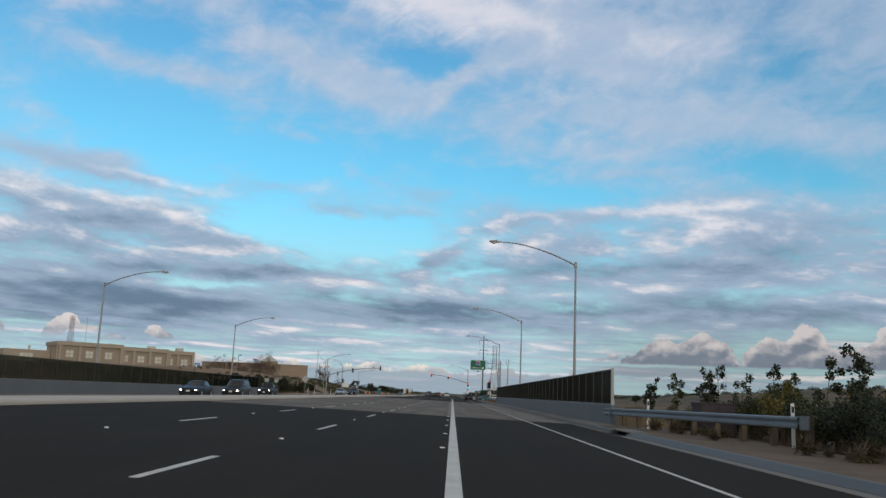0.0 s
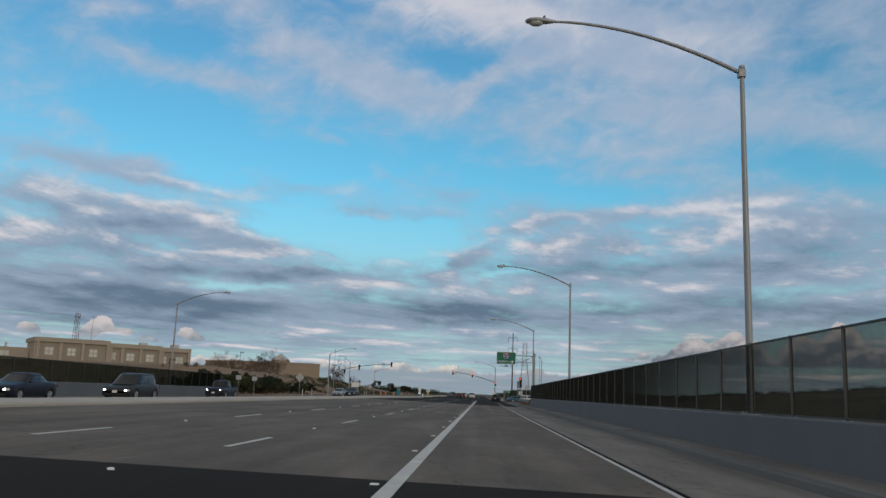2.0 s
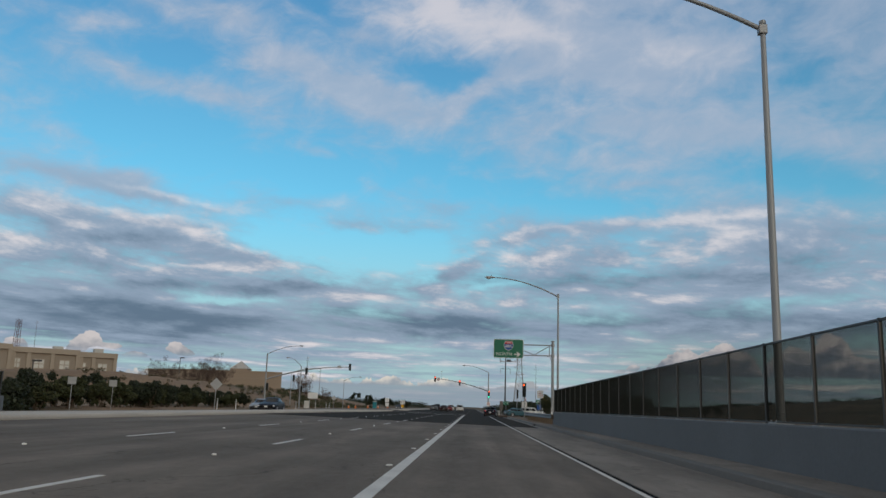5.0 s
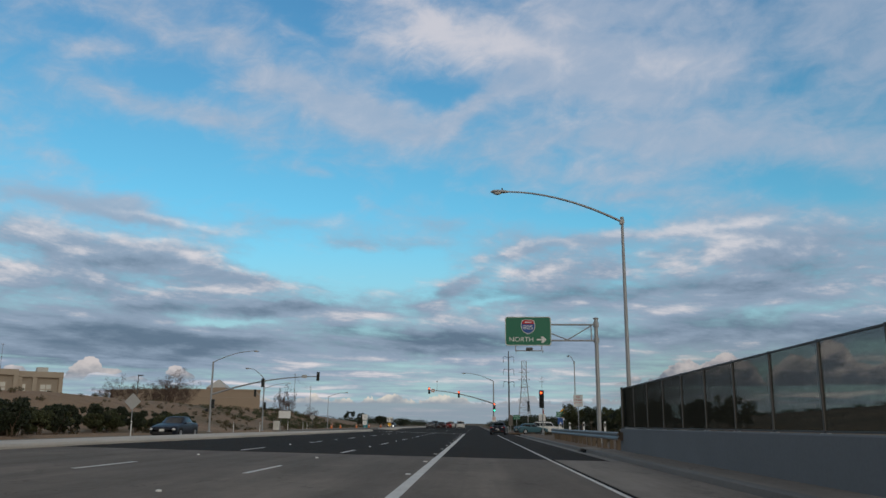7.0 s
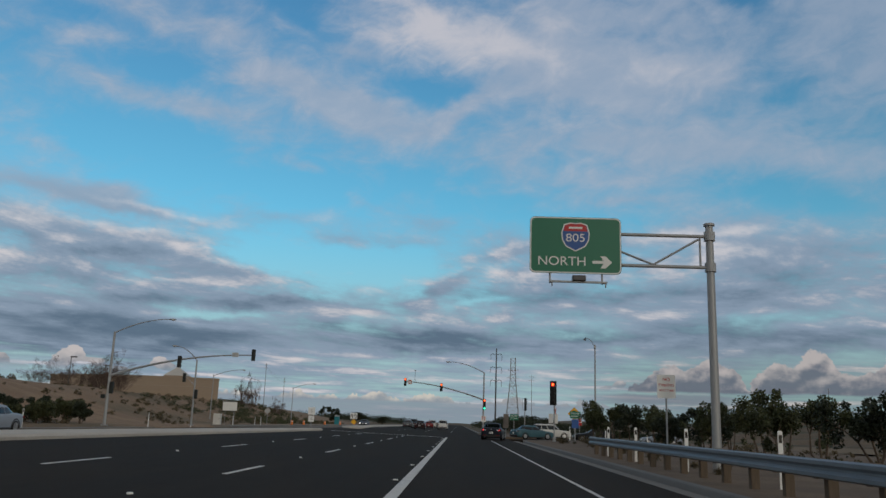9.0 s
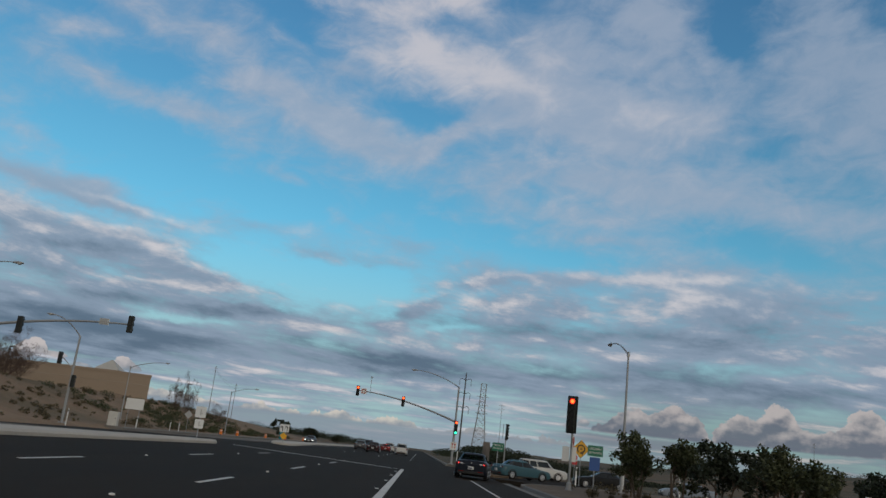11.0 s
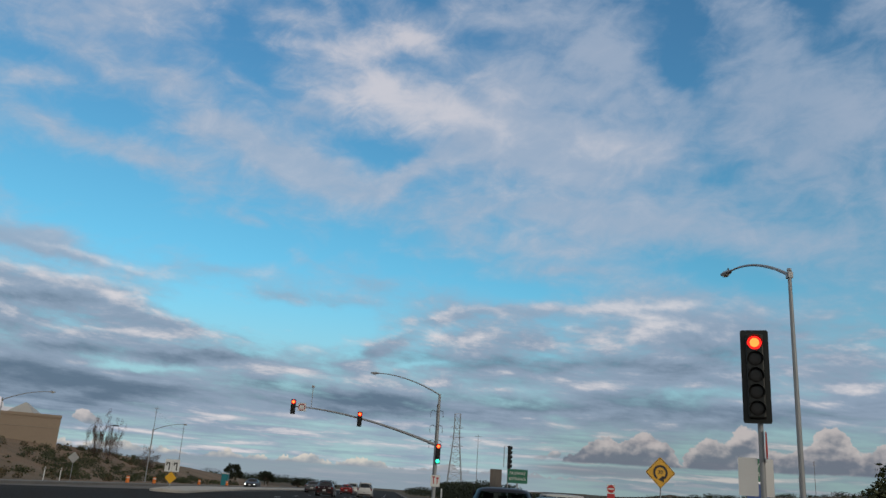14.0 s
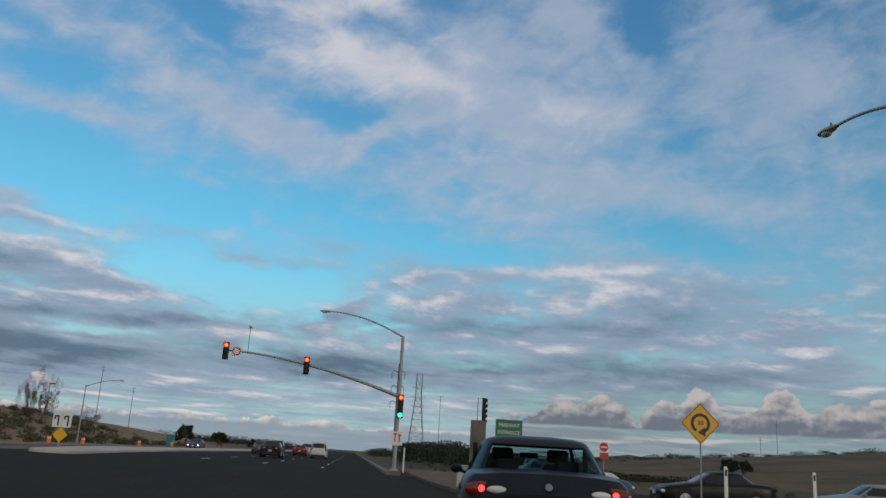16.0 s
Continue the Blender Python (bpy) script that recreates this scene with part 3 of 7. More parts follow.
SCRUB = leaves("dry scrub", (0.055, 0.05, 0.028), (0.15, 0.115, 0.06))


def paint(name, colour):
    return material(name, colour, 0.38, 0.0, grain=(200, 0.05), stains=(1.5, 0.08), coat=0.05, gloss=0.22)


# ---- ways to build ----
def part(name, bm, mat, parent=None, label="", smooth=False):
    """Links a bmesh as one mesh object, under a thing or under a part."""
    me = bpy.data.meshes.new(name)
    bm.to_mesh(me)
    bm.free()
    for q in mat if isinstance(mat, (list, tuple)) else (mat,):
        me.materials.append(q)
    if smooth:
        me.polygons.foreach_set("use_smooth", [True] * len(me.polygons))
        me.set_sharp_from_angle(angle=radians(40))
    ob = new(name, me)
    ob.parent = parent
    if label:
        tagged(ob, label)
    return ob


def thing(name, m, label, category, group="", kind=""):
    ob = new(name)
    ob.matrix_basis = m
    ob.empty_display_size = 0.2
    return tagged(ob, label, category, group, kind)


def box(bm, lo, hi, bevel=0.0, m=None):
    """A box from corner to corner, its edges rounded."""
    c, s = [(a + b) / 2 for a, b in zip(lo, hi)], [abs(b - a) for a, b in zip(lo, hi)]
    t = Matrix.Translation(c) @ Matrix.Diagonal((*s, 1))
    r = bmesh.ops.create_cube(bm, size=1, matrix=t)
    if bevel:
        edges = list({e for v in r["verts"] for e in v.link_edges})
        got = bmesh.ops.bevel(bm, geom=edges, offset=bevel, segments=2, affect="EDGES", profile=0.5)
        verts = {v for f in got["faces"] for v in f.verts} | {v for v in r["verts"] if v.is_valid}
    else:
        verts = set(r["verts"])
    if m is not None:
        bmesh.ops.transform(bm, matrix=m, verts=list(verts))
    return bm


def B(*corners, bevel=0.0, m=None):
    return box(bmesh.new(), *corners, bevel=bevel, m=m)


def tube(bm, points, radii, sides=10, caps=True):
    """A round pipe through points, its radius changing along the way."""
    points = [Vector(p) for p in points]
    if isinstance(radii, (int, float)):
        radii = [radii] * len(points)
    rings, ref = [], None
    for i, p in enumerate(points):
        d = (points[min(i + 1, len(points) - 1)] - points[max(i - 1, 0)]).normalized()
        if ref is None:
            ref = d.orthogonal().normalized()
        ref = (ref - d * ref.dot(d)).normalized()
        side = d.cross(ref)
        rings.append([bm.verts.new(p + radii[i] * (math.cos(a) * ref + math.sin(a) * side)) for a in [2 * math.pi * j / sides for j in range(sides)]])
    for a, b in zip(rings, rings[1:]):
        for j in range(sides):
            bm.faces.new((a[j], a[(j + 1) % sides], b[(j + 1) % sides], b[j]))
    if caps:
        bm.faces.new(rings[0][::-1])
        bm.faces.new(rings[-1])
    return bm


def T(points, radii, sides=10):
    return tube(bmesh.new(), points, radii, sides)


def disc(bm, centre, normal, radius, depth, sides=20, dome=0.0):
    """A short round block, its face towards normal, bulged by dome."""
    c, n = Vector(centre), Vector(normal).normalized()
    pts, rad = [c - n * depth, c], [radius, radius]
    if dome:
        pts += [c + n * dome * 0.6, c + n * dome * 0.9]
        rad += [radius * 0.8, radius * 0.45]
    return tube(bm, pts, rad, sides)


def prism(bm, outline, y0, y1):
    """An outline in x and z, given depth along y."""
    a = [bm.verts.new((x, y0, z)) for x, z in outline]
    b = [bm.verts.new((x, y1, z)) for x, z in outline]
    bm.faces.new(a)
    bm.faces.new(b[::-1])
    for i in range(len(a)):
        j = (i + 1) % len(a)
        bm.faces.new((a[j], a[i], b[i], b[j]))
    bmesh.ops.recalc_face_normals(bm, faces=bm.faces)
    return bm


def rounded(w, h, r, n=4):
    out = []
    for cx, cz, a0 in ((w / 2 - r, h / 2 - r, 0), (r - w / 2, h / 2 - r, 90), (r - w / 2, r - h / 2, 180), (w / 2 - r, r - h / 2, 270)):
        out += [(cx + r * math.cos(radians(a0 + 90 * i / n)), cz + r * math.sin(radians(a0 + 90 * i / n))) for i in range(n + 1)]
    return out


def lettering(name, text, size, mat, parent, at, width=0.0, depth=0.004):
    """Raised letters, facing -y, centred at a place in the parent's space."""
    cu = bpy.data.curves.new(name, "FONT")
    cu.body, cu.size, cu.align_x, cu.align_y, cu.extrude = text, size, "CENTER", "CENTER", depth
    tmp = bpy.data.objects.new(name, cu)
    me = bpy.data.meshes.new_from_object(tmp)
    bpy.data.objects.remove(tmp)
    me.materials.clear()
    me.materials.append(mat)
    ob = new(name, me)
    ob.parent = parent
    if width:
        xs = [v.co.x for v in me.vertices]
        me.transform(Matrix.Diagonal((width / (max(xs) - min(xs)), 1, 1, 1)))
    ob.matrix_basis = pose(*at, 90, 0, 0)
    return ob


def bars(name, rows, mat, parent, y):
    """Plain bars for writing too small to read: x, z, width, height."""
    bm = bmesh.new()
    for x, z, w, h in rows:
        box(bm, (x - w / 2, y - 0.003, z - h / 2), (x + w / 2, y, z + h / 2))
    return part(name, bm, mat, parent)

# ---- the land, the roads and the bridge ----
def road_z(x):
    """The carriageway's fall: down to the right, and down again beyond the median."""
    return -0.02 * x if x > -13 else 0.26 + 0.031 * (x + 13)


def ridge_angle(x, y):
    """How high the skyline stands on the right, in degrees."""
    a = math.degrees(math.atan2(x, max(1.0, y - 150)))
    return min(1.7, max(0.0, min(0.5, (a - 8) * 0.08)) + max(0.0, 0.072 * (a - 18)))


def land_z(x, y):
    z = -0.75
    n1 = noise.noise(Vector((x * 0.012, y * 0.012, 3)))
    n2 = noise.noise(Vector((x * 0.05, y * 0.05, 7)))

    def ramp(v, a, b):
        t = min(1.0, max(0.0, (v - a) / (b - a)))
        return t * t * (3 - 2 * t)

    # hillside beyond the far carriageway
    left = ramp(-x, 37, 66) * ramp(y, 178, 225) * (1 - 0.72 * ramp(y, 330, 600))
    z += left * (5.6 + 1.2 * n1 + 0.5 * n2)
    z += ramp(-x, 31, 34) * ramp(y, 132, 150) * 0.75
    # cutting under the bridge
    cut = ramp(y, 36, 54) * (1 - ramp(y, 124, 140))
    z -= cut * 6.0 * (ramp(x, 7.6, 14) + ramp(-x, 31, 38)) * (1 - ramp(abs(x), 90, 160))
    z += ramp(-x, 90, 170) * (1 - ramp(y, 120, 165)) * 3.5
    # verge and field beyond the ramp
    z += ramp(x, 6.0, 7.2) * (1 - cut) * 0.5 * (1 - ramp(y, 196, 204))
    z += ramp(x, 45, 190) * (6.0 + 2.4 * n1) * ramp(y, 60, 190)
    z += ramp(x, 14, 40) * 0.5 * n2
    far = math.hypot(x, y - 150)
    z += ramp(far, 200, 470) * max(0.0, math.tan(radians(ridge_angle(x, y))) * min(far, 520) - 3.5) * (1 - 0.5 * ramp(far, 560, 900))
    z += ramp(far, 450, 1500) * (8 + 9 * n1) * (0.25 + 0.75 * ramp(abs(x), 60, 400))
    return z


def axis(stops):
    out = []
    for (a, step), (b, _) in zip(stops, stops[1:]):
        n = max(1, round((b - a) / step))
        out += [a + (b - a) * i / n for i in range(n)]
    return out + [stops[-1][0]]


def ground_sheet():
    xs = axis([(-2600, 260), (-520, 40), (-160, 8), (-72, 2.2), (-36, 1.2), (-28, 7), (4, 1.0), (10, 1.6), (34, 5), (90, 14), (260, 50), (620, 260), (2600, 1)])
    ys = axis([(-900, 150), (-60, 10), (20, 2.6), (150, 2.2), (215, 3), (260, 6), (420, 20), (700, 70), (1400, 300), (3600, 1)])
    verts = [(x, y, land_z(x, y)) for y in ys for x in xs]
    w = len(xs)
    faces = [(j * w + i, j * w + i + 1, (j + 1) * w + i + 1, (j + 1) * w + i) for j in range(len(ys) - 1) for i in range(w - 1)]
    me = bpy.data.meshes.new("ground")
    me.from_pydata(verts, [], faces)
    me.polygons.foreach_set("use_smooth", [True] * len(faces))
    me.materials.append(LAND)
    me.materials.append(SANDY)
    me.polygons.foreach_set("material_index", [int(-130 < verts[f[0]][0] < -29 and 125 < verts[f[0]][1] < 480) for f in faces])
    tagged(new("ground", me), "dry brown earth and scrub rolling to the horizon", "ground", kind="structure")


ground_sheet()


def slab(name, label, category, mat, x0, x1, y0, y1, lift=0.0, thick=0.3, step=12.0, parent=None):
    """A strip of paving that follows the carriageway's fall."""
    bm = bmesh.new()
    xs = sorted({x0, x1, *[v for v in (-13.0,) if x0 < v < x1]})
    n = max(1, round((y1 - y0) / step))
    ys = [y0 + (y1 - y0) * i / n for i in range(n + 1)]
    top = [[bm.verts.new((x, y, road_z(x) + lift)) for x in xs] for y in ys]
    low = [[bm.verts.new((x, y, road_z(x) + lift - thick)) for x in xs] for y in ys]
    for j in range(len(ys) - 1):
        for i in range(len(xs) - 1):
            bm.faces.new((top[j][i], top[j][i + 1], top[j + 1][i + 1], top[j + 1][i]))
        bm.faces.new((low[j][0], top[j][0], top[j + 1][0], low[j + 1][0]))
        k = len(xs) - 1
        bm.faces.new((top[j][k], low[j][k], low[j + 1][k], top[j + 1][k]))
    for j, flip in ((0, 1), (len(ys) - 1, -1)):
        for i in range(len(xs) - 1):
            bm.faces.new((low[j][i], low[j][i + 1], top[j][i + 1], top[j][i])[::flip])
    ob = part(name, bm, mat, parent)
    if not parent:
        tagged(ob, label, category, kind="structure")
    return ob


JOINT_1, JOINT_2 = 38.3, 127.0
KERB, KERB_NEAR = 6.1, 6.28
slab("road_approach", "fresh dark asphalt lanes before the bridge", "road", ASPHALT_NEW, -12.9, 5.90, -70, JOINT_1)
slab("road_bridge", "worn grey asphalt lanes across the bridge", "road", ASPHALT_OLD, -12.9, 3.735, JOINT_1, JOINT_2)
slab("shoulder_bridge", "pale concrete shoulder along the bridge kerb", "shoulder", CONCRETE_SLAB, 3.845, KERB, JOINT_1, JOINT_2, lift=0.002)
slab("shoulder_joint", "black sealed joint between asphalt and concrete", "joint", JOINT_AND_DRAIN, 3.735, 3.845, JOINT_1, JOINT_2, lift=-0.012)
slab("road_junction", "fresh dark asphalt through the junction", "road", ASPHALT_NEW, -12.9, 5.68, JOINT_2, 205)
slab("road_crossing", "dark asphalt of the crossing and the ramp mouth", "road", ASPHALT_NEW, -46, 26, 205, 232, lift=-0.004)
slab("road_beyond", "dark asphalt lanes running on past the junction", "road", ASPHALT_NEW, -12.9, 3.6, 232, 900, step=40)
slab("road_oncoming", "worn asphalt of the oncoming carriageway", "road", ASPHALT_OLD, -28.6, -16.1, -70, 205)
slab("road_oncoming_far", "asphalt of the oncoming lanes past the junction", "road", ASPHALT_OLD, -28.6, -16.1, 232, 900, step=40)
for x, a, b in ((5.90, -70, JOINT_1), (5.68, JOINT_2, 196)):
    slab("gutter", "pale concrete gutter pan beside the kerb", "gutter", CONCRETE, x, KERB if a > 0 else KERB_NEAR, a, b, lift=0.003)


def loft_y(name, label, category, mat, section, y0, y1, step=6.0, parent=None, base=0.0):
    """A constant section in x and z drawn out along the road."""
    bm = bmesh.new()
    n = max(1, round((y1 - y0) / step))
    rows = [[bm.verts.new((x, y0 + (y1 - y0) * i / n, base + z)) for x, z in section] for i in range(n + 1)]
    for a, b in zip(rows, rows[1:]):
        for i in range(len(section)):
            j = (i + 1) % len(section)
            bm.faces.new((a[i], a[j], b[j], b[i]))
    bm.faces.new(rows[0][::-1])
    bm.faces.new(rows[-1])
    bmesh.ops.recalc_face_normals(bm, faces=bm.faces)
    ob = part(name, bm, mat, parent)
    return tagged(ob, label, category, kind="" if parent else "structure")


WALL_A, WALL_B = 34.3, 133.7
kz = road_z(KERB)

def kerb_section(x, lean):
    return [(x, kz - 0.3), (x, kz + 0.01), (x + lean, kz + 0.12), (x + lean + 0.03, kz + 0.145), (x + 0.24, kz + 0.152), (x + 0.24, kz - 0.3)]


for x, lean, mat, a, b in ((KERB_NEAR, 0.12, BARRIER, -70, 26.6), (KERB, 0.03, KERB_STONE, 28.6, 136.2), (KERB, 0.04, KERB_STONE, 138.2, 190)):
    loft_y("kerb", "rounded grey concrete kerb along the shoulder", "kerb", mat, kerb_section(x, lean), a, b)
loft_y("bridge_walk", "narrow concrete walk between kerb and barrier", "pavement", CONCRETE_SLAB,
       [(KERB + 0.24, kz - 0.3), (KERB + 0.24, kz + 0.150), (7.2, kz + 0.17), (7.2, kz - 0.3)], 33.0, 135.6)
loft_y("bridge_barrier", "blue-grey concrete barrier wall along the bridge", "barrier", BARRIER,
       [(7.2, -0.4), (7.2, 0.06), (7.22, 0.90), (7.25, 0.93), (7.50, 0.93), (7.53, 0.90), (7.55, -2.5), (7.2, -2.5)], WALL_A, WALL_B)
loft_y("bridge_deck", "concrete bridge deck below the roads", "bridge", CONCRETE, [(-31.6, -1.9), (-31.6, -0.85), (7.6, -0.62), (7.6, -1.9)], 36, 132)
loft_y("far_barrier", "grey concrete barrier wall beyond the oncoming lanes", "barrier", BARRIER,
       [(-31.3, -1.5), (-31.3, 0.86), (-31.26, 0.9), (-30.6, 0.9), (-30.56, 0.86), (-30.5, -1.5)], 8, 126.6)
loft_y("far_walk", "concrete walk along the far barrier", "pavement", CONCRETE_SLAB, [(-30.5, -0.6), (-30.5, -0.10), (-28.6, -0.08), (-28.6, -0.6)], -70, 205)
ms = [(-16.1, 0.0), (-16.1, 0.36), (-16.0, 0.40), (-13.1, 0.42), (-12.95, 0.40), (-12.9, 0.33), (-12.9, 0.0)]
loft_y("median", "raised pale concrete median strip", "median", MEDIAN, ms, -70, 130)
loft_y("median_far", "raised pale concrete median past the junction", "median", MEDIAN, ms, 260, 420)


def median_tip(label, y0, y1, steps=10):
    """The strip narrows and swings towards the near lanes, and ends in a round nose."""
    bm = bmesh.new()
    way = 1 if y1 > y0 else -1
    rows = []
    for i in range(steps + 1):
        f = i / steps
        left, right = -16.1 + 3.4 * max(0.0, (f - 0.35) / 0.65) ** 1.3, -12.9 + 2.1 * f
        rows.append((y0 + (y1 - y0) * f, left, right))
    y, left, right = rows[-1]
    mid, half = (left + right) / 2, (right - left) / 2
    for i in range(1, 9):
        a = radians(90 * i / 9)
        rows.append((y + way * 1.4 * math.sin(a), mid - half * math.cos(a), mid + half * math.cos(a)))
    lines = []
    for y, left, right in rows:
        e = min(0.12, (right - left) * 0.2)
        lines.append([bm.verts.new(p) for p in ((left, y, 0.0), (left, y, 0.36), (left + e, y, 0.40), (right - e, y, 0.42), (right, y, 0.34), (right, y, 0.0))])
    for p, q in zip(lines, lines[1:]):
        for i in range(5):
            bm.faces.new((p[i], p[i + 1], q[i + 1], q[i]))
    bm.faces.new(lines[0])
    bm.faces.new(lines[-1])
    bmesh.ops.recalc_face_normals(bm, faces=bm.faces)
    tagged(part("median_nose", bm, MEDIAN), label, "median", kind="structure")


median_tip("pale concrete median narrowing to a rounded nose", 130, 196.5)
median_tip("rounded pale concrete nose of the far median", 260, 225.5)
slab("road_pocket", "dark asphalt of the turn pocket beside the median", "road", ASPHALT_NEW, -16.1, -12.9, 150, 205, lift=-0.03)
slab("road_pocket", "dark asphalt of the far turn pocket", "road", ASPHALT_NEW, -16.1, -12.9, 232, 262, lift=-0.03)


def curved_strip(name, label, category, mat, centre, half, z0, z1, dz=0.0):
    """A strip along a bent centre line, given thickness."""
    bm = bmesh.new()
    rows = []
    for i, c in enumerate(centre):
        d = (Vector(centre[min(i + 1, len(centre) - 1)]) - Vector(centre[max(i - 1, 0)])).normalized()
        nx, ny = -d.y, d.x
        rows.append([bm.verts.new((c[0] + s * half * nx, c[1] + s * half * ny, z)) for s, z in ((1, z0), (1, z1), (-1, z1), (-1, z0))])
    for a, b in zip(rows, rows[1:]):
        for i in range(4):
            j = (i + 1) % 4
            bm.faces.new((a[i], a[j], b[j], b[i]))
    bm.faces.new(rows[0][::-1])
    bm.faces.new(rows[-1])
    bmesh.ops.recalc_face_normals(bm, faces=bm.faces)
    return tagged(part(name, bm, mat), label, category, kind="structure")


# the verge's kerb swings right into the ramp
turn = [(KERB + 0.1 + 14 * (1 - math.cos(radians(a))), 190 + 14 * math.sin(radians(a))) for a in range(0, 76, 5)]
tail = [(turn[-1][0] + 4 * i, turn[-1][1] + 1.1 * i) for i in range(1, 16)]
curved_strip("kerb_turn", "concrete kerb curving into the ramp", "kerb", CONCRETE, turn + tail, 0.1, -0.5, 0.03)
bm = bmesh.new()
edge = [(KERB + 0.24, 136.0), (KERB + 0.24, 190)] + [(x + 0.15, y - 0.1) for x, y in turn[1:]] + [(27, 209.0), (27, 160), (22, 136)]
low = [bm.verts.new((x, y, -0.9)) for x, y in edge]
top = [bm.verts.new((x, y, 0.015 if x < 12 else 0.0)) for x, y in edge]
for i in range(len(edge)):
    j = (i + 1) % len(edge)
    bm.faces.new((low[i], low[j], top[j], top[i]))
bm.faces.new(top)
bmesh.ops.recalc_face_normals(bm, faces=bm.faces)
tagged(part("verge", bm, DIRT), "bare brown dirt verge inside the kerb", "verge", kind="structure")
bm = B((KERB_NEAR + 0.24, -70, -0.7), (9.6, 33.0, 0.02))
tagged(part("verge_approach", bm, DIRT), "bare brown dirt strip behind the kerb", "verge", kind="structure")
ramp_line = [(9 + 26 * math.sin(radians(a)), 214 + 14 * (1 - math.cos(radians(a)))) for a in range(0, 91, 9)]
ramp_line += [(35 + 10 * i, 228 + 0.6 * i) for i in range(1, 8)]
curved_strip("ramp", "asphalt slip road bending away to the freeway", "road", ASPHALT_OLD, ramp_line, 5.5, -0.7, -0.33)

# ---- markings ----
def mark(name, label, x, half, y0, y1, group=""):
    ob = slab(name, label, "road marking", PAINT, x - half, x + half, y0, y1, lift=0.006, thick=0.008, step=8)
    return tagged(ob, group=group)


mark("lane_line_wide", "wide white line parting the turn lane", 0.0, 0.10, -70, 196)
mark("edge_line", "solid white edge line beside the shoulder", 3.675, 0.045, -70, 192)
mark("edge_line", "solid white edge line beside the median", -11.9, 0.05, 235, 600)
for x in (-3.45, -7.0):
    for i in range(-3, 15):
        y = 29.8 + 12.3 * i
        if not 196 < y + 3 < 262:
            mark("lane_dash", "short white lane dash on the asphalt", x, 0.055, y, y + 3.1, "lane dashes")
        if y + 7.6 < 200:
            ob = part("lane_marker", disc(bmesh.new(), (0, 0, 0.018), (0, 0, 1), 0.045, 0.02, 12, 0.012), MARKER)
            ob.matrix_basis = pose(x, y + 7.7, road_z(x))
            tagged(ob, "small white raised lane marker", "road marker", "lane markers")
for x in (-3.45, -7.0, 0.0):
    for i in range(14):
        mark("lane_dash", "short white lane dash on the asphalt", x, 0.055, 236 + 12.3 * i, 239.1 + 12.3 * i, "lane dashes")
for i in range(-3, 27):
    ob = part("lane_marker", B((-0.055, -0.05, 0), (0.055, 0.05, 0.02), bevel=0.008), MARKER)
    ob.matrix_basis = pose(-0.22, 31.6 + 6.1 * i, road_z(-0.22))
    tagged(ob, "small white raised marker beside the wide line", "road marker", "line markers")
for x in (-20.2, -24.4):
    for i in range(-3, 14):
        mark("lane_dash", "short white lane dash on the oncoming side", x, 0.055, 26 + 12.3 * i, 29.1 + 12.3 * i, "oncoming lane dashes")
bm = bmesh.new()
rows = [[bm.verts.new((x, 195.6 - 0.42 * x + d, road_z(x) + h)) for d, h in ((0, 0.0), (0, 0.007), (0.35, 0.007), (0.35, 0.0))] for x in (-0.3, -4.0, -8.0, -10.6)]
for p, q in zip(rows, rows[1:]):
    for i in range(3):
        bm.faces.new((p[i], q[i], q[i + 1], p[i + 1]))
tagged(part("stop_line", bm, PAINT), "white stop line slanting across the lanes", "road marking", kind="structure")
loft_y("kerb_beyond", "concrete kerb past the junction", "kerb", CONCRETE, [(3.6, -0.5), (3.6, 0.06), (3.66, 0.1), (3.9, 0.1), (3.9, -0.5)], 233, 600, step=30)
loft_y("far_kerb", "concrete kerb along the far edge past the junction", "kerb", CONCRETE, [(-28.6, -0.6), (-28.6, 0.0), (-28.7, 0.04), (-30.0, 0.05), (-30.0, -0.6)], 232, 600, step=30)
# drain mouths in the kerb
for y in (26.6, 136.2):
    drain = thing("storm_drain", pose(KERB_NEAR if y < 50 else KERB, y, kz), "dark storm drain mouth set in the kerb", "drain", "kerb drains")
    # solid black block: the dark inside the mouth is put into its colour
    part("drain_dark", B((0.20, -0.3, -0.25), (0.7, 2.4, 0.115)), JOINT_AND_DRAIN, drain)
    part("drain_lid", B((-0.01, -0.34, 0.117), (0.72, 2.44, 0.165), bevel=0.012), CONCRETE, drain, "concrete lid")
    part("drain_lip", B((-0.38, -0.4, -0.03), (0.12, 2.5, 0.006), bevel=0.003), JOINT_AND_DRAIN, drain, "dark apron")

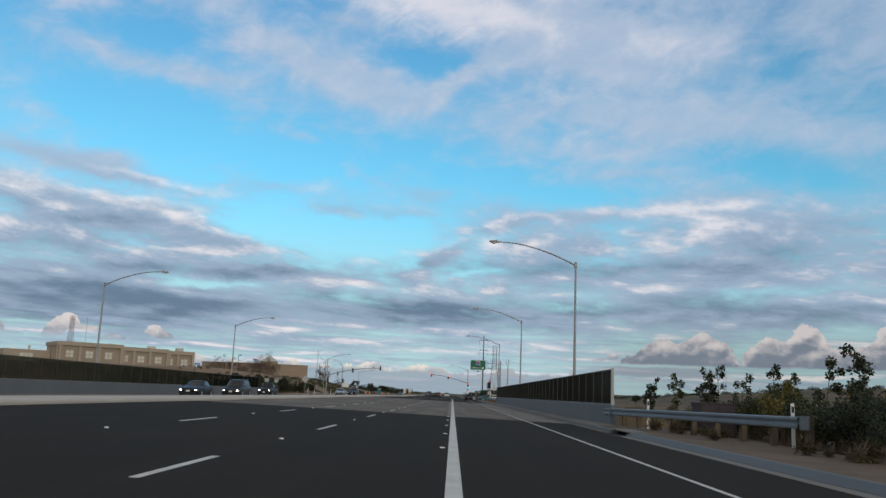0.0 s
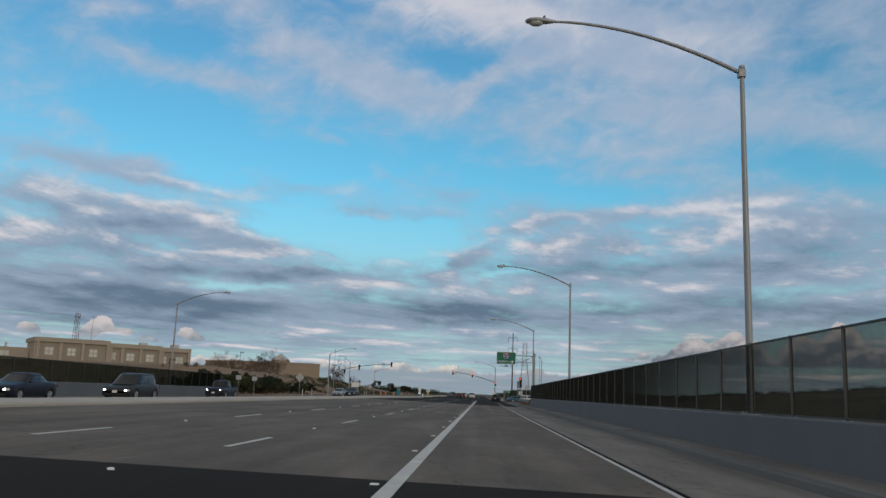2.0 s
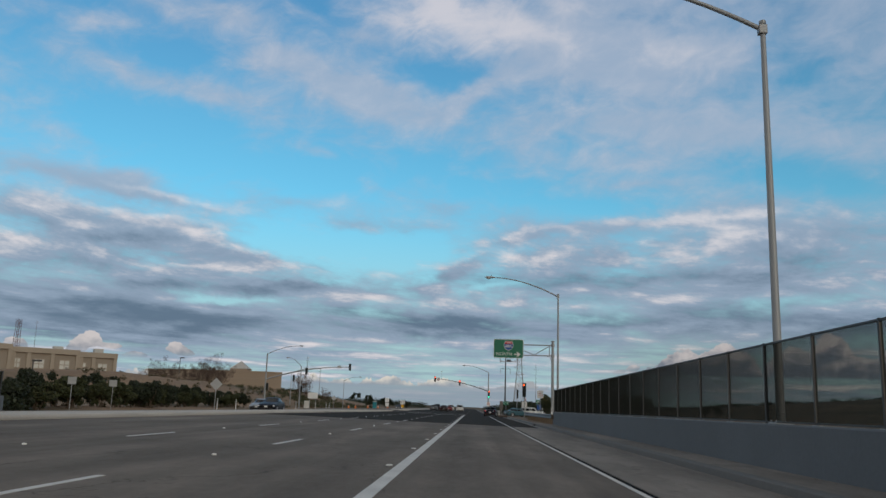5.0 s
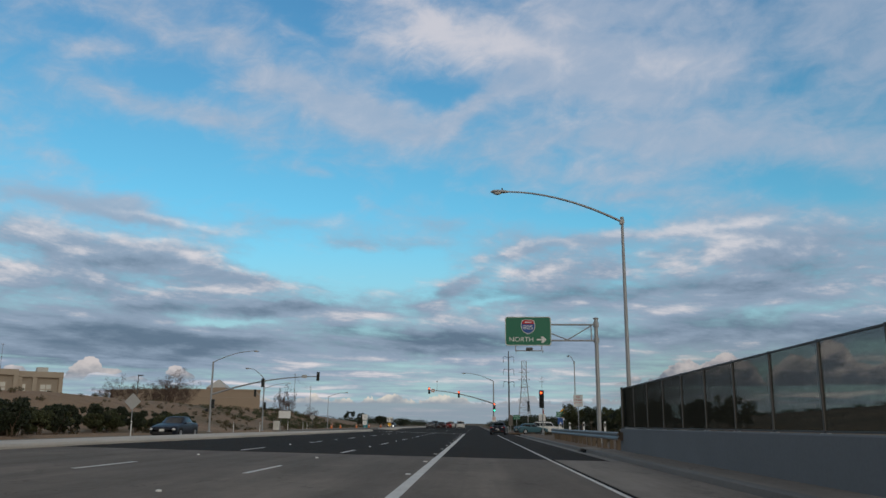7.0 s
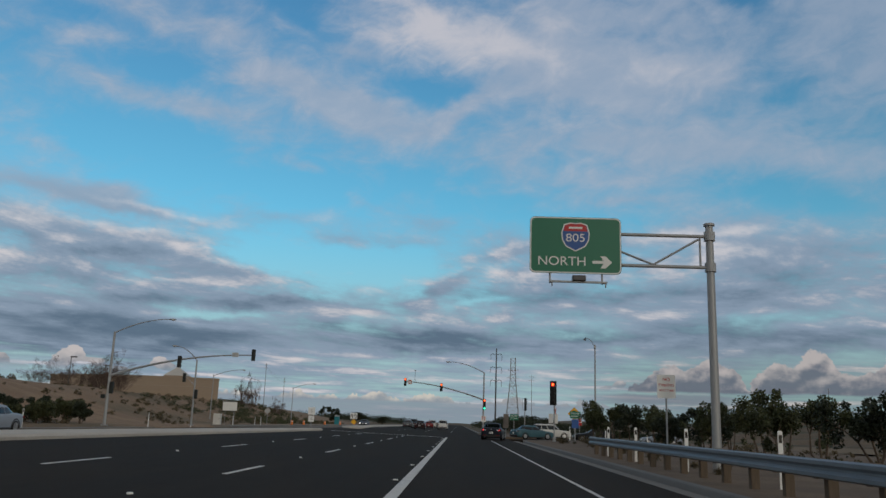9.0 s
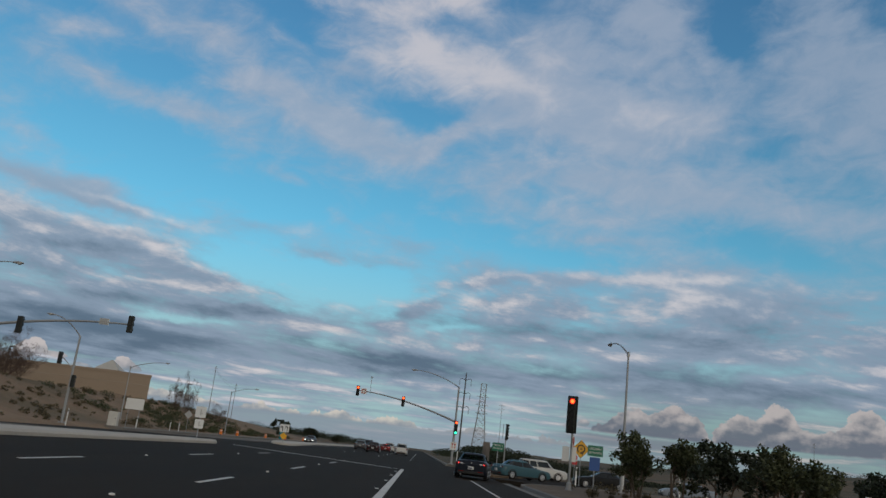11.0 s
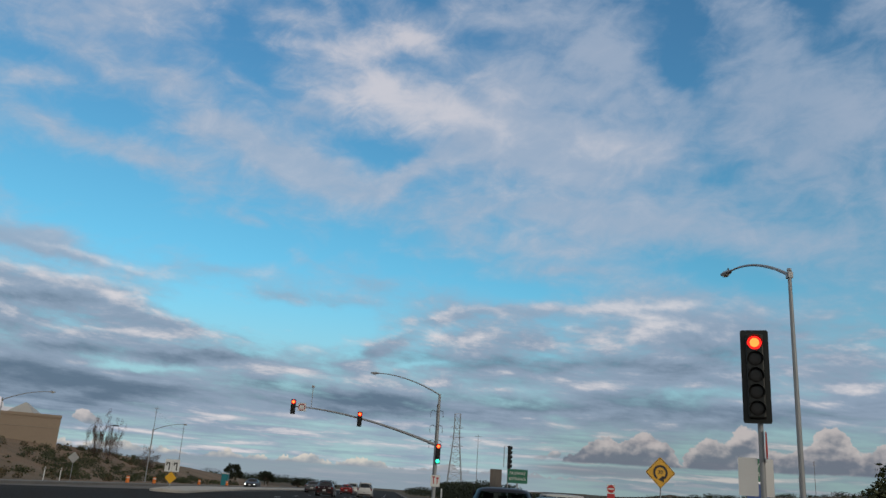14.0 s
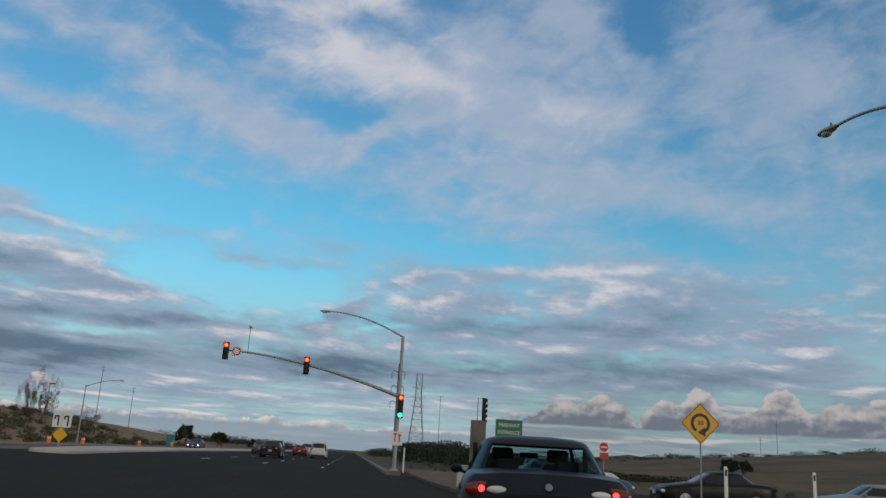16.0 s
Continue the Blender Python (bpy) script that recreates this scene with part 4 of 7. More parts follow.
# ---- screens on the barriers ----
def screen_fence(name, label, x, y0, count, pitch, z0, z1, sheet, out):
    """Steel posts and a top rail with smoked screens between them; out: which way the road lies."""
    fence = thing(name, pose(x, y0, z0), label, "fence")
    h = z1 - z0
    post = part("post", B((-0.03, -0.025, 0), (0.03, 0.025, h + 0.01), bevel=0.004), FENCE_POST, fence)
    foot = part("foot_plate", B((-0.07, -0.07, 0), (0.07, 0.07, 0.012), bevel=0.002), STEEL, post)
    for i in range(1, count):
        p = new("post", post.data)
        p.parent, p.location = fence, (0, i * pitch, 0)
        q = new("foot_plate", foot.data)
        q.parent = p
    end = part("end_post", B((-0.06, -0.10, 0), (0.06, 0.02, h + 0.03), bevel=0.006), FENCE_END, fence, "pale end post")
    last = part("end_post", B((-0.06, -0.10, 0), (0.06, 0.02, h + 0.03), bevel=0.006), FENCE_POST, fence)
    last.parent, last.matrix_basis = fence, pose(0, count * pitch, 0, 0, 0, 180)
    bm = bmesh.new()
    # fine wires added behind the smoked sheet to darken slanting views
    wires, jitter = round(pitch / 0.0042), random.Random(4)
    for i in range(wires):
        y = 0.03 + (pitch - 0.06) * (i + 0.5 + 0.3 * (jitter.random() - 0.5)) / wires
        c = [bm.verts.new((sx * 0.00037, y + sy * 0.00018, z)) for z in (0.05, h - 0.03) for sx, sy in ((1, 1), (-1, 1), (-1, -1), (1, -1))]
        for a, b in ((0, 1), (1, 2), (2, 3), (3, 0)):
            bm.faces.new((c[a], c[b], c[b + 4], c[a + 4])).material_index = 1
    f = bm.faces.new([bm.verts.new((0.006 * out, y, z)) for y, z in ((0.02, 0.04), (pitch - 0.02, 0.04), (pitch - 0.02, h - 0.02), (0.02, h - 0.02))])
    f.material_index = 0
    screen = part("screen", bm, (sheet, SHADING_WIRE), fence)
    screen.visible_shadow = False
    low_rail = part("bottom_rail", B((-0.02, 0.026, 0.02), (0.02, pitch - 0.026, 0.055), bevel=0.004), FENCE_POST, fence)
    top_rail = part("top_rail", B((-0.022, 0.026, h - 0.04), (0.022, pitch - 0.026, h), bevel=0.004), FENCE_POST, fence)
    tagged(screen, kind="stuff")
    for i in range(1, count):
        for src, kind in ((screen, "screen"), (low_rail, "bottom_rail"), (top_rail, "top_rail")):
            o = new(kind, src.data)
            o.parent, o.location, o.visible_shadow = fence, (0, i * pitch, 0), src.visible_shadow
            if src == screen:
                tagged(o, kind="stuff")
    return fence


screen_fence("screen_fence", "dark see-through smoked screen fence on the bridge barrier", 7.33, 34.55, 40, 2.475, 0.93, 2.57, SCREEN_TINT, -1)
screen_fence("screen_fence", "dark green screen fence on the far barrier", -30.75, 10.0, 47, 2.475, 0.90, 2.52, SCREEN_GREEN, 1)


# ---- street lamps ----
def street_lamp(m, height, reach, rise, label, group="", foot=0.0):
    """A tapered steel pole with a curved arm along the thing's -x, and a cobra head."""
    lamp = thing("street_lamp", m, label, "street lamp", group)
    part("pole", T([(0, 0, foot), (0, 0, height * 0.5), (0, 0, height + 0.12)], [0.092, 0.076, 0.056], 14), STEEL, lamp, smooth=True)
    bm = B((-0.19, -0.19, foot), (0.19, 0.19, foot + 0.03), bevel=0.006)
    for sx in (-0.14, 0.14):
        for sy in (-0.14, 0.14):
            tube(bm, [(sx, sy, foot + 0.03), (sx, sy, foot + 0.075)], 0.018, 6)
    part("base_plate", bm, STEEL, lamp)
    part("cap", disc(bmesh.new(), (0, 0, height + 0.15), (0, 0, 1), 0.075, 0.06, 12, 0.03), STEEL, lamp)
    pts = [(-reach * s, 0, height - 0.05 + rise * (1 - (1 - s) ** 1.85)) for s in [i / 12 for i in range(13)]]
    part("arm", T(pts, [0.055 - 0.022 * i / 12 for i in range(13)], 10), STEEL, lamp, smooth=True)
    part("clamp", B((-0.10, -0.085, height - 0.16), (0.085, 0.085, height + 0.06), bevel=0.02), STEEL, lamp)
    x, z = -reach, height - 0.05 + rise
    bm = bmesh.new()
    rows = []
    for s, w, up, dn in ((0.05, 0.04, 0.04, 0.03), (-0.05, 0.06, 0.055, 0.045), (-0.2, 0.11, 0.085, 0.06), (-0.45, 0.15, 0.10, 0.06), (-0.62, 0.14, 0.085, 0.055), (-0.72, 0.09, 0.05, 0.04), (-0.75, 0.02, 0.015, 0.015)):
        rows.append([bm.verts.new((x + s, w * math.cos(a), z + (up if math.sin(a) > 0 else dn) * math.sin(a))) for a in [2 * math.pi * i / 14 for i in range(14)]])
    for a, b in zip(rows, rows[1:]):
        for i in range(14):
            bm.faces.new((a[i], b[i], b[(i + 1) % 14], a[(i + 1) % 14]))
    bm.faces.new(rows[0])
    bm.faces.new(rows[-1][::-1])
    head = part("lamp_head", bm, LAMP_HEAD, lamp, smooth=True)
    bm = bmesh.new()
    bmesh.ops.create_uvsphere(bm, u_segments=14, v_segments=8, radius=1, matrix=Matrix.Translation((x - 0.46, 0, z - 0.045)) @ Matrix.Diagonal((0.19, 0.125, 0.085, 1)))
    part("refractor", bm, LAMP_GLASS, head, "pale glass refractor", smooth=True)
    part("photocell", T([(x - 0.25, 0, z + 0.07), (x - 0.25, 0, z + 0.16)], 0.03, 8), DARK_STEEL, head)
    return lamp


right_lamp = street_lamp(pose(7.46, 47.45, 0.93), 8.6, 4.8, 1.35, "tall galvanised street lamp on the bridge barrier", "bridge street lamps")
for y in (88.6, 132.7):
    copy_thing(right_lamp, pose(7.46, y, 0.93))
left_lamp = street_lamp(pose(-31.06, 67.1, 0.9, 0, 0, 180), 8.5, 4.8, 1.35, "tall galvanised street lamp on the far barrier", "far street lamps")
copy_thing(left_lamp, pose(-31.06, 111.0, 0.9, 0, 0, 180))
copy_thing(left_lamp, pose(-31.06, 22.0, 0.9, 0, 0, 180))
street_lamp(pose(13.32, 199.7, 0.0, 0, 0, -87), 8.5, 4.0, 1.2, "tall galvanised street lamp beside the ramp")
street_lamp(pose(-35.2, 303.0, 0.0, 0, 0, 180), 7.6, 4.2, 1.1, "tall street lamp past the junction", "far street lamps")
street_lamp(pose(-43.0, 270.5, land_z(-43.0, 270.5), 0, 0, 180), 8.2 - land_z(-43.0, 270.5), 4.9, 1.2, "slim street lamp below the hillside", "far street lamps")


# ---- traffic signals ----
def signal_head(parent, at, lit=(), count=3, turn=0, plate=False, arrow=False):
    """Signal housing that faces -y of its own; lit: which lenses glow and how."""
    w, cell = 0.34, 0.345
    h = cell * count + 0.03
    bm = B((-w / 2, -0.10, -h / 2), (w / 2, 0.12, h / 2), bevel=0.03)
    if plate:
        prism(bm, rounded(w + 0.22, h + 0.2, 0.05), 0.02, 0.028)
    head = part("signal_head", bm, SIGNAL_CASE, parent)
    head.matrix_basis = pose(*at, 0, 0, turn)
    for i in range(count):
        z = h / 2 - 0.015 - cell * (i + 0.5)
        mat = dict(lit).get(i, LENS_OFF)
        part("lens", disc(bmesh.new(), (0, -0.098, z), (0, -1, 0), 0.15, 0.02, 20, 0.018), mat, head)
        if mat == LENS_RED:
            part("bulb", disc(bmesh.new(), (0, -0.118, z), (0, -1, 0), 0.095, 0.012, 16, 0.006), BULB_RED, head, "glowing middle of the lens")
        bm = bmesh.new()
        n, rows = 14, []
        for r, y in ((0.163, -0.095), (0.166, -0.20), (0.158, -0.20), (0.155, -0.095)):
            arc = [radians(-35 + 250 * j / n) for j in range(n + 1)]
            rows.append([bm.verts.new((r * math.cos(a), y + (0.09 * max(0, -math.sin(a)) if y < -0.15 else 0), z + r * math.sin(a))) for a in arc])
        for a, b in zip(rows, rows[1:]):
            for j in range(n):
                bm.faces.new((a[j], a[j + 1], b[j + 1], b[j]))
        part("visor", bm, SIGNAL_CASE, head)
    return head


def mast_arm(signal, root, tip, rise, r0=0.11, r1=0.05):
    a, b = Vector(root), Vector(tip)
    pts = []
    for i in range(15):
        s = i / 14
        p = a.lerp(b, s)
        p.z = a.z + (b.z - a.z) * (1 - (1 - s) ** rise)
        pts.append(p)
    part("mast_arm", T(pts, [r0 + (r1 - r0) * i / 14 for i in range(15)], 12), STEEL, signal, smooth=True)
    return pts


def signal_pole(signal, height, r=0.13, foot=0.0):
    part("pole", T([(0, 0, foot), (0, 0, height)], [r, r * 0.72], 14), STEEL, signal, smooth=True)
    bm = B((-0.25, -0.25, foot - 0.02), (0.25, 0.25, foot + 0.04), bevel=0.01)
    for sx in (-0.18, 0.18):
        for sy in (-0.18, 0.18):
            tube(bm, [(sx, sy, foot + 0.04), (sx, sy, foot + 0.11)], 0.025, 6)
    part("base_plate", bm, STEEL, signal)


def lamp_arm(signal, height, ahead, rise, side):
    """A street-lamp arm and head on a signal pole; ahead: the arm's reach in x and y."""
    ax, ay = ahead
    pts = [(ax * s, ay * s, height - 0.05 + rise * (1 - (1 - s) ** 1.85)) for s in [i / 12 for i in range(13)]]
    part("lamp_arm", T(pts, [0.055 - 0.022 * i / 12 for i in range(13)], 10), STEEL, signal, smooth=True)
    d = Vector((ax, ay, 0)).normalized()
    p = Vector(pts[-1])
    bm = bmesh.new()
    bmesh.ops.create_uvsphere(bm, u_segments=16, v_segments=10, radius=1, matrix=Matrix.Translation(p + d * 0.3) @ Matrix.Rotation(math.atan2(d.y, d.x), 4, "Z") @ Matrix.Diagonal((0.38, 0.15, 0.085, 1)))
    head = part("lamp_head", bm, LAMP_HEAD, signal, smooth=True)
    bm = bmesh.new()
    bmesh.ops.create_uvsphere(bm, u_segments=12, v_segments=8, radius=1, matrix=Matrix.Translation(p + d * 0.38 - Vector((0, 0, 0.05))) @ Matrix.Diagonal((0.17, 0.13, 0.08, 1)))
    part("refractor", bm, LAMP_GLASS, head, smooth=True)


# far side of the junction, facing the traffic
sig = thing("traffic_signal", pose(4.25, 236.2, 0.1), "mast-arm traffic signal showing red over the lanes", "traffic signal")
signal_pole(sig, 8.05)
pts = mast_arm(sig, (0, 0, 4.35), (-10.6, 0.6, 6.5), 1.7)
lamp_arm(sig, 8.05, (-4.6, 0.5), 1.35, 1)
signal_head(sig, (-10.7, 0.4, 6.45), {0: LENS_RED}.items())
signal_head(sig, (-5.75, 0.15, 5.85), {0: LENS_RED}.items())
signal_head(sig, (0.12, -0.3, 3.75), {0: LENS_RED, 3: LENS_GREEN}.items(), 4)
part("camera_stalk", T([(-9.4, 0.55, 6.45), (-9.4, 0.55, 7.95)], 0.025, 8), STEEL, sig)
part("detector", B((-9.5, 0.45, 7.95), (-9.3, 0.65, 8.1), bevel=0.02), LAMP_HEAD, sig)
sgn = part("turn_sign", prism(bmesh.new(), rounded(0.6, 0.6, 0.05), 0.30, 0.31), SIGN_WHITE, sig, "white turn-ban sign")
sgn.location = (-10.05, 0.0, 6.45)
ring = bmesh.new()
tube(ring, [(0.22 * math.cos(a), 0.295, 0.22 * math.sin(a)) for a in [2 * math.pi * i / 24 for i in range(25)]], 0.03, 6)
part("ring", ring, SIGN_RED, sgn)
low = part("lane_sign", prism(bmesh.new(), rounded(0.66, 0.8, 0.05), -0.20, -0.19), SIGN_WHITE, sig, "white lane sign on the pole")
low.location = (0.05, 0, 1.85)
bars("arrow_bars", [(-0.12, 0.05, 0.07, 0.5), (0.14, 0.0, 0.07, 0.4), (0.14, 0.2, 0.2, 0.08), (-0.12, 0.27, 0.2, 0.08)], SIGN_RED, low, -0.2)
part("marker_post", T([(0.55, 0, -0.1), (0.55, 0, 1.35)], 0.05, 8), SIGN_WHITE, sig)

# near side of the oncoming lanes, its heads turned away
sig = thing("traffic_signal", pose(-31.3, 199.7, 0.0), "mast-arm traffic signal seen from behind with dark heads", "traffic signal")
signal_pole(sig, 8.55, 0.14)
mast_arm(sig, (0, 0, 4.5), (13.2, 0, 6.75), 2.0, 0.12, 0.05)
lamp_arm(sig, 8.5, (5.0, 0), 1.4, 1)
signal_head(sig, (13.2, -0.15, 6.75), (), 3, 180)
signal_head(sig, (6.4, -0.2, 5.95), (), 3, 180)
signal_head(sig, (0.35, -0.2, 3.4), (), 3, 180)
part("route_plate", B((11.2, -0.08, 6.55), (11.8, -0.05, 6.95), bevel=0.01), SIGN_BACK, sig)
signal_head(sig, (-0.4, -0.1, 2.6), (), 1, 180)

sig = thing("traffic_signal", pose(-30.4, 221.5, 0.0), "lamp pole with side-mounted dark signal heads", "traffic signal")
signal_pole(sig, 7.6, 0.12)
lamp_arm(sig, 7.6, (-1.9, -1.6), 1.5, 1)
part("bracket", T([(0, 0, 4.6), (-0.6, -0.1, 5.2), (-1.1, -0.15, 5.6)], 0.04, 8), STEEL, sig, smooth=True)
signal_head(sig, (-1.25, -0.2, 5.5), (), 3, 180)
signal_head(sig, (0.3, -0.2, 3.6), (), 3, 180)

# post-mounted signal on the verge
sig = thing("traffic_signal", pose(8.64, 192.0, 0.0), "post-mounted five-lens traffic signal showing red", "traffic signal")
part("post", T([(0.12, 0.16, -0.05), (0.12, 0.16, 3.05)], 0.057, 12), STEEL, sig, smooth=True)
part("base", T([(0.12, 0.16, -0.05), (0.12, 0.16, 0.35), (0.12, 0.16, 0.42)], [0.16, 0.13, 0.06], 14), STEEL, sig, smooth=True)
signal_head(sig, (0, 0, 3.88), {0: LENS_RED}.items(), 5, -22, plate=True)
sgn = part("ban_sign", prism(bmesh.new(), rounded(0.30, 0.62, 0.03), -0.09, -0.082), SIGN_WHITE, sig, "white walking-ban sign")
sgn.matrix_basis = pose(0.12, 0.16, 2.46, 0, 0, 62)
ring = bmesh.new()
tube(ring, [(0.125 * math.cos(a), -0.098, 0.02 + 0.26 * math.sin(a)) for a in [2 * math.pi * i / 24 for i in range(25)]], 0.012, 6)
tube(ring, [(-0.09, -0.098, 0.2), (0.09, -0.098, -0.16)], 0.012, 6)
part("ring", ring, SIGN_RED, sgn)
bars("figure_bars", [(0, 0.02, 0.05, 0.28), (0, -0.02, 0.12, 0.05)], SIGN_BLACK, sgn, -0.092)
for x, turn_ in ((-0.14, -24), (0.26, 24)):
    pnl = part("white_panel", prism(bmesh.new(), rounded(0.38, 0.76, 0.03), 0.0, 0.012), SIGN_WHITE, sig, "plain white sign panel")
    pnl.matrix_basis = pose(x, 0.27, 1.84, 0, 0, turn_)
    part("panel_rim", prism(bmesh.new(), rounded(0.36, 0.74, 0.02), 0.0125, 0.016), SIGN_BACK, pnl)

# second five-lens signal past the ramp mouth
sig = thing("traffic_signal", pose(10.2, 241.0, 0.0), "distant dark five-lens signal on a slim pole", "traffic signal")
part("pole", T([(0, 0, -0.3), (0, 0, 4.4)], 0.06, 10), STEEL, sig, smooth=True)
part("stalk", T([(-0.35, 0, 3.4), (-0.35, 0, 5.0), (0, 0, 5.0)], 0.03, 8), STEEL, sig)
signal_head(sig, (0.05, -0.2, 4.15), (), 5, 70)


# ---- overhead sign ----
def overhead_sign():
    s = thing("overhead_sign", pose(8.65, 149.2, -0.1), "green freeway sign cantilevered from a steel post", "road sign")
    part("post", T([(0, 0, 0), (0, 0, 7.55)], [0.135, 0.115], 16), STEEL, s, smooth=True)
    part("post_cap", disc(bmesh.new(), (0, 0, 7.6), (0, 0, 1), 0.17, 0.06, 14, 0.04), STEEL, s)
    part("base_plate", B((-0.35, -0.35, 0), (0.35, 0.35, 0.05), bevel=0.01), STEEL, s)
    part("footing", T([(0, 0, -0.3), (0, 0, 0.0)], 0.5, 18), CONCRETE, s, "round concrete footing")
    for z in (7.2, 6.22):
        part("chord", T([(0, 0, z), (-5.4, 0, z)], 0.055, 10), STEEL, s, smooth=True)
        part("collar", T([(0, 0, z - 0.14), (0, 0, z + 0.14)], 0.17, 14), STEEL, s)
    for a, b in (((-0.3, 6.22), (-0.3, 7.2)), ((-0.35, 7.1), (-1.75, 6.27)), ((-1.75, 6.27), (-2.75, 6.65))):
        part("brace", T([(a[0], 0, a[1]), (b[0], 0, b[1])], 0.035, 8), STEEL, s, smooth=True)
    board = part("sign_board", prism(bmesh.new(), rounded(2.82, 1.78, 0.16, 6), -0.16, -0.13), SIGN_GREEN, s, "green sign board")
    board.location = (-4.17, 0, 6.78)
    bm = bmesh.new()
    o, i = rounded(2.80, 1.76, 0.15, 6), rounded(2.73, 1.69, 0.13, 6)
    va = [bm.verts.new((x, -0.164, z)) for x, z in o]
    vb = [bm.verts.new((x, -0.164, z)) for x, z in i]
    for q in range(len(o)):
        bm.faces.new((va[q], va[(q + 1) % len(o)], vb[(q + 1) % len(o)], vb[q]))
    part("border", bm, SIGN_WHITE, board)
    lettering("north", "NORTH", 0.40, SIGN_WHITE, board, (-0.42, -0.165, -0.52), 1.45)
    arrow = [(0.52, -0.475), (0.86, -0.475), (0.76, -0.33), (0.92, -0.33), (1.12, -0.52), (0.92, -0.71), (0.76, -0.71), (0.86, -0.565), (0.52, -0.565)]
    part("arrow", prism(bmesh.new(), arrow, -0.170, -0.162), SIGN_WHITE, board, "white arrow")

    def shield(k):
        pts = [(0, 0.42), (0.16, 0.44), (0.36, 0.38), (0.44, 0.12), (0.42, -0.12), (0.30, -0.33), (0.0, -0.48)]
        pts += [(-x, z) for x, z in pts[-2:0:-1]]
        return [(x * k, 0.28 + z * k) for x, z in pts]

    part("shield_rim", prism(bmesh.new(), shield(1.0), -0.170, -0.162), SIGN_WHITE, board, "white shield rim")
    part("shield_field", prism(bmesh.new(), shield(0.92), -0.175, -0.171), SIGN_BLUE, board, "blue shield")
    top = [(-0.365, 0.44), (-0.33, 0.62), (-0.15, 0.685), (0, 0.66), (0.15, 0.685), (0.33, 0.62), (0.365, 0.44)]
    part("shield_top", prism(bmesh.new(), [(x, z + 0.0) for x, z in top], -0.180, -0.176), SIGN_RED, board, "red shield top")
    bars("shield_word", [(0, 0.55, 0.42, 0.06)], SIGN_WHITE, board, -0.181)
    lettering("number", "805", 0.36, SIGN_WHITE, board, (0, -0.180, 0.22), 0.58)
    part("light_bar", B((-5.0, -0.75, 5.50), (-3.3, -0.68, 5.56), bevel=0.01), STEEL, s)
    for x in (-4.95, -3.35):
        part("bracket", T([(x, -0.1, 5.95), (x, -0.1, 5.6), (x, -0.72, 5.53)], 0.03, 8), STEEL, s)
        part("hook", T([(x, -0.72, 5.53), (x, -0.72, 5.38)], 0.02, 6), STEEL, s)
    part("sign_light", B((-4.35, -0.85, 5.55), (-3.95, -0.6, 5.72), bevel=0.03), DARK_STEEL, s)


overhead_sign()


# ---- guardrails ----
def guardrail(m, y1, terminal):
    rail = thing("guardrail", m, "galvanised guardrail on timber posts with a dented end", "guardrail", "guardrails")
    y0 = 0.0
    prof = [(0.00, 0.445), (-0.055, 0.475), (-0.055, 0.535), (0.0, 0.585), (0.0, 0.625), (-0.055, 0.675), (-0.055, 0.735), (0.0, 0.765)]
    n = max(1, round((y1 - y0) / 3.8))
    for i in range(n):
        a, b = (y1 - y0) * i / n, (y1 - y0) * (i + 1) / n + 0.04
        bm = bmesh.new()
        front = [[bm.verts.new((x - 0.004 * (i % 2), y, z)) for x, z in prof] for y in (a, b)]
        back = [[bm.verts.new((x + 0.006 - 0.004 * (i % 2), y, z)) for x, z in prof] for y in (a, b)]
        for j in range(len(prof) - 1):
            bm.faces.new((front[0][j], front[1][j], front[1][j + 1], front[0][j + 1]))
            bm.faces.new((back[0][j + 1], back[1][j + 1], back[1][j], back[0][j]))
        for q in (0, len(prof) - 1):
            bm.faces.new((front[0][q], back[0][q], back[1][q], front[1][q]))
        part("rail", bm, RAIL_STEEL, rail)
    k = round((y1 - y0) / 1.9)
    for i in range(k + 1):
        y = (y1 - y0) * i / k
        part("post", B((0.20, y - 0.09, -0.5), (0.38, y + 0.09, 0.72), bevel=0.012), TIMBER, rail)
        part("block", B((0.01, y - 0.075, 0.43), (0.20, y + 0.075, 0.77), bevel=0.012), TIMBER, rail)
    end = 0 if terminal < 0 else y1 - y0
    bm = bmesh.new()
    arc = [(0.12 * (1 - math.cos(a)), end + terminal * 0.28 * math.sin(a)) for a in [math.pi * i / 10 for i in range(11)]]
    lo = [bm.verts.new((x, y, 0.42)) for x, y in arc]
    hi = [bm.verts.new((x, y, 0.79)) for x, y in arc]
    for i in range(10):
        bm.faces.new((lo[i], lo[i + 1], hi[i + 1], hi[i]))
    part("end_shoe", bm, RAIL_STEEL, rail, "rounded end shoe")


guardrail(pose(9.25, 18.6, 0.12, -0.35, 0, 7.1), 16.9, -1)
guardrail(pose(7.05, 133.2, 0.02), 29.6, 1)


def delineator(x, y):
    d = thing("marker_post", pose(x, y, 0.0), "slim white plastic marker post in the dirt", "marker post", "marker posts")
    bm = bmesh.new()
    prism(bm, [(-0.05, -0.3), (0.05, -0.3), (0.05, 1.2), (0.035, 1.24), (-0.035, 1.24), (-0.05, 1.2)], -0.015, 0.015)
    part("blade", bm, SIGN_WHITE, d)
    part("reflector", B((-0.035, -0.02, 0.98), (0.035, -0.0155, 1.15)), LENS_OFF, d)


for x, y in ((7.75, 36.5), (8.1, 30.8), (9.5, 19.6), (8.15, 138.0), (7.95, 142.5), (7.7, 149.0), (7.6, 155.5), (7.5, 160.6), (12.2, 208.6), (16.2, 211.0), (20.6, 211.5)):
    delineator(x, y)


for y in (178.0, 186.5, 212.0, 226.0, 245.0, 258.0, 262.0):
    delineator(-31.9, y)


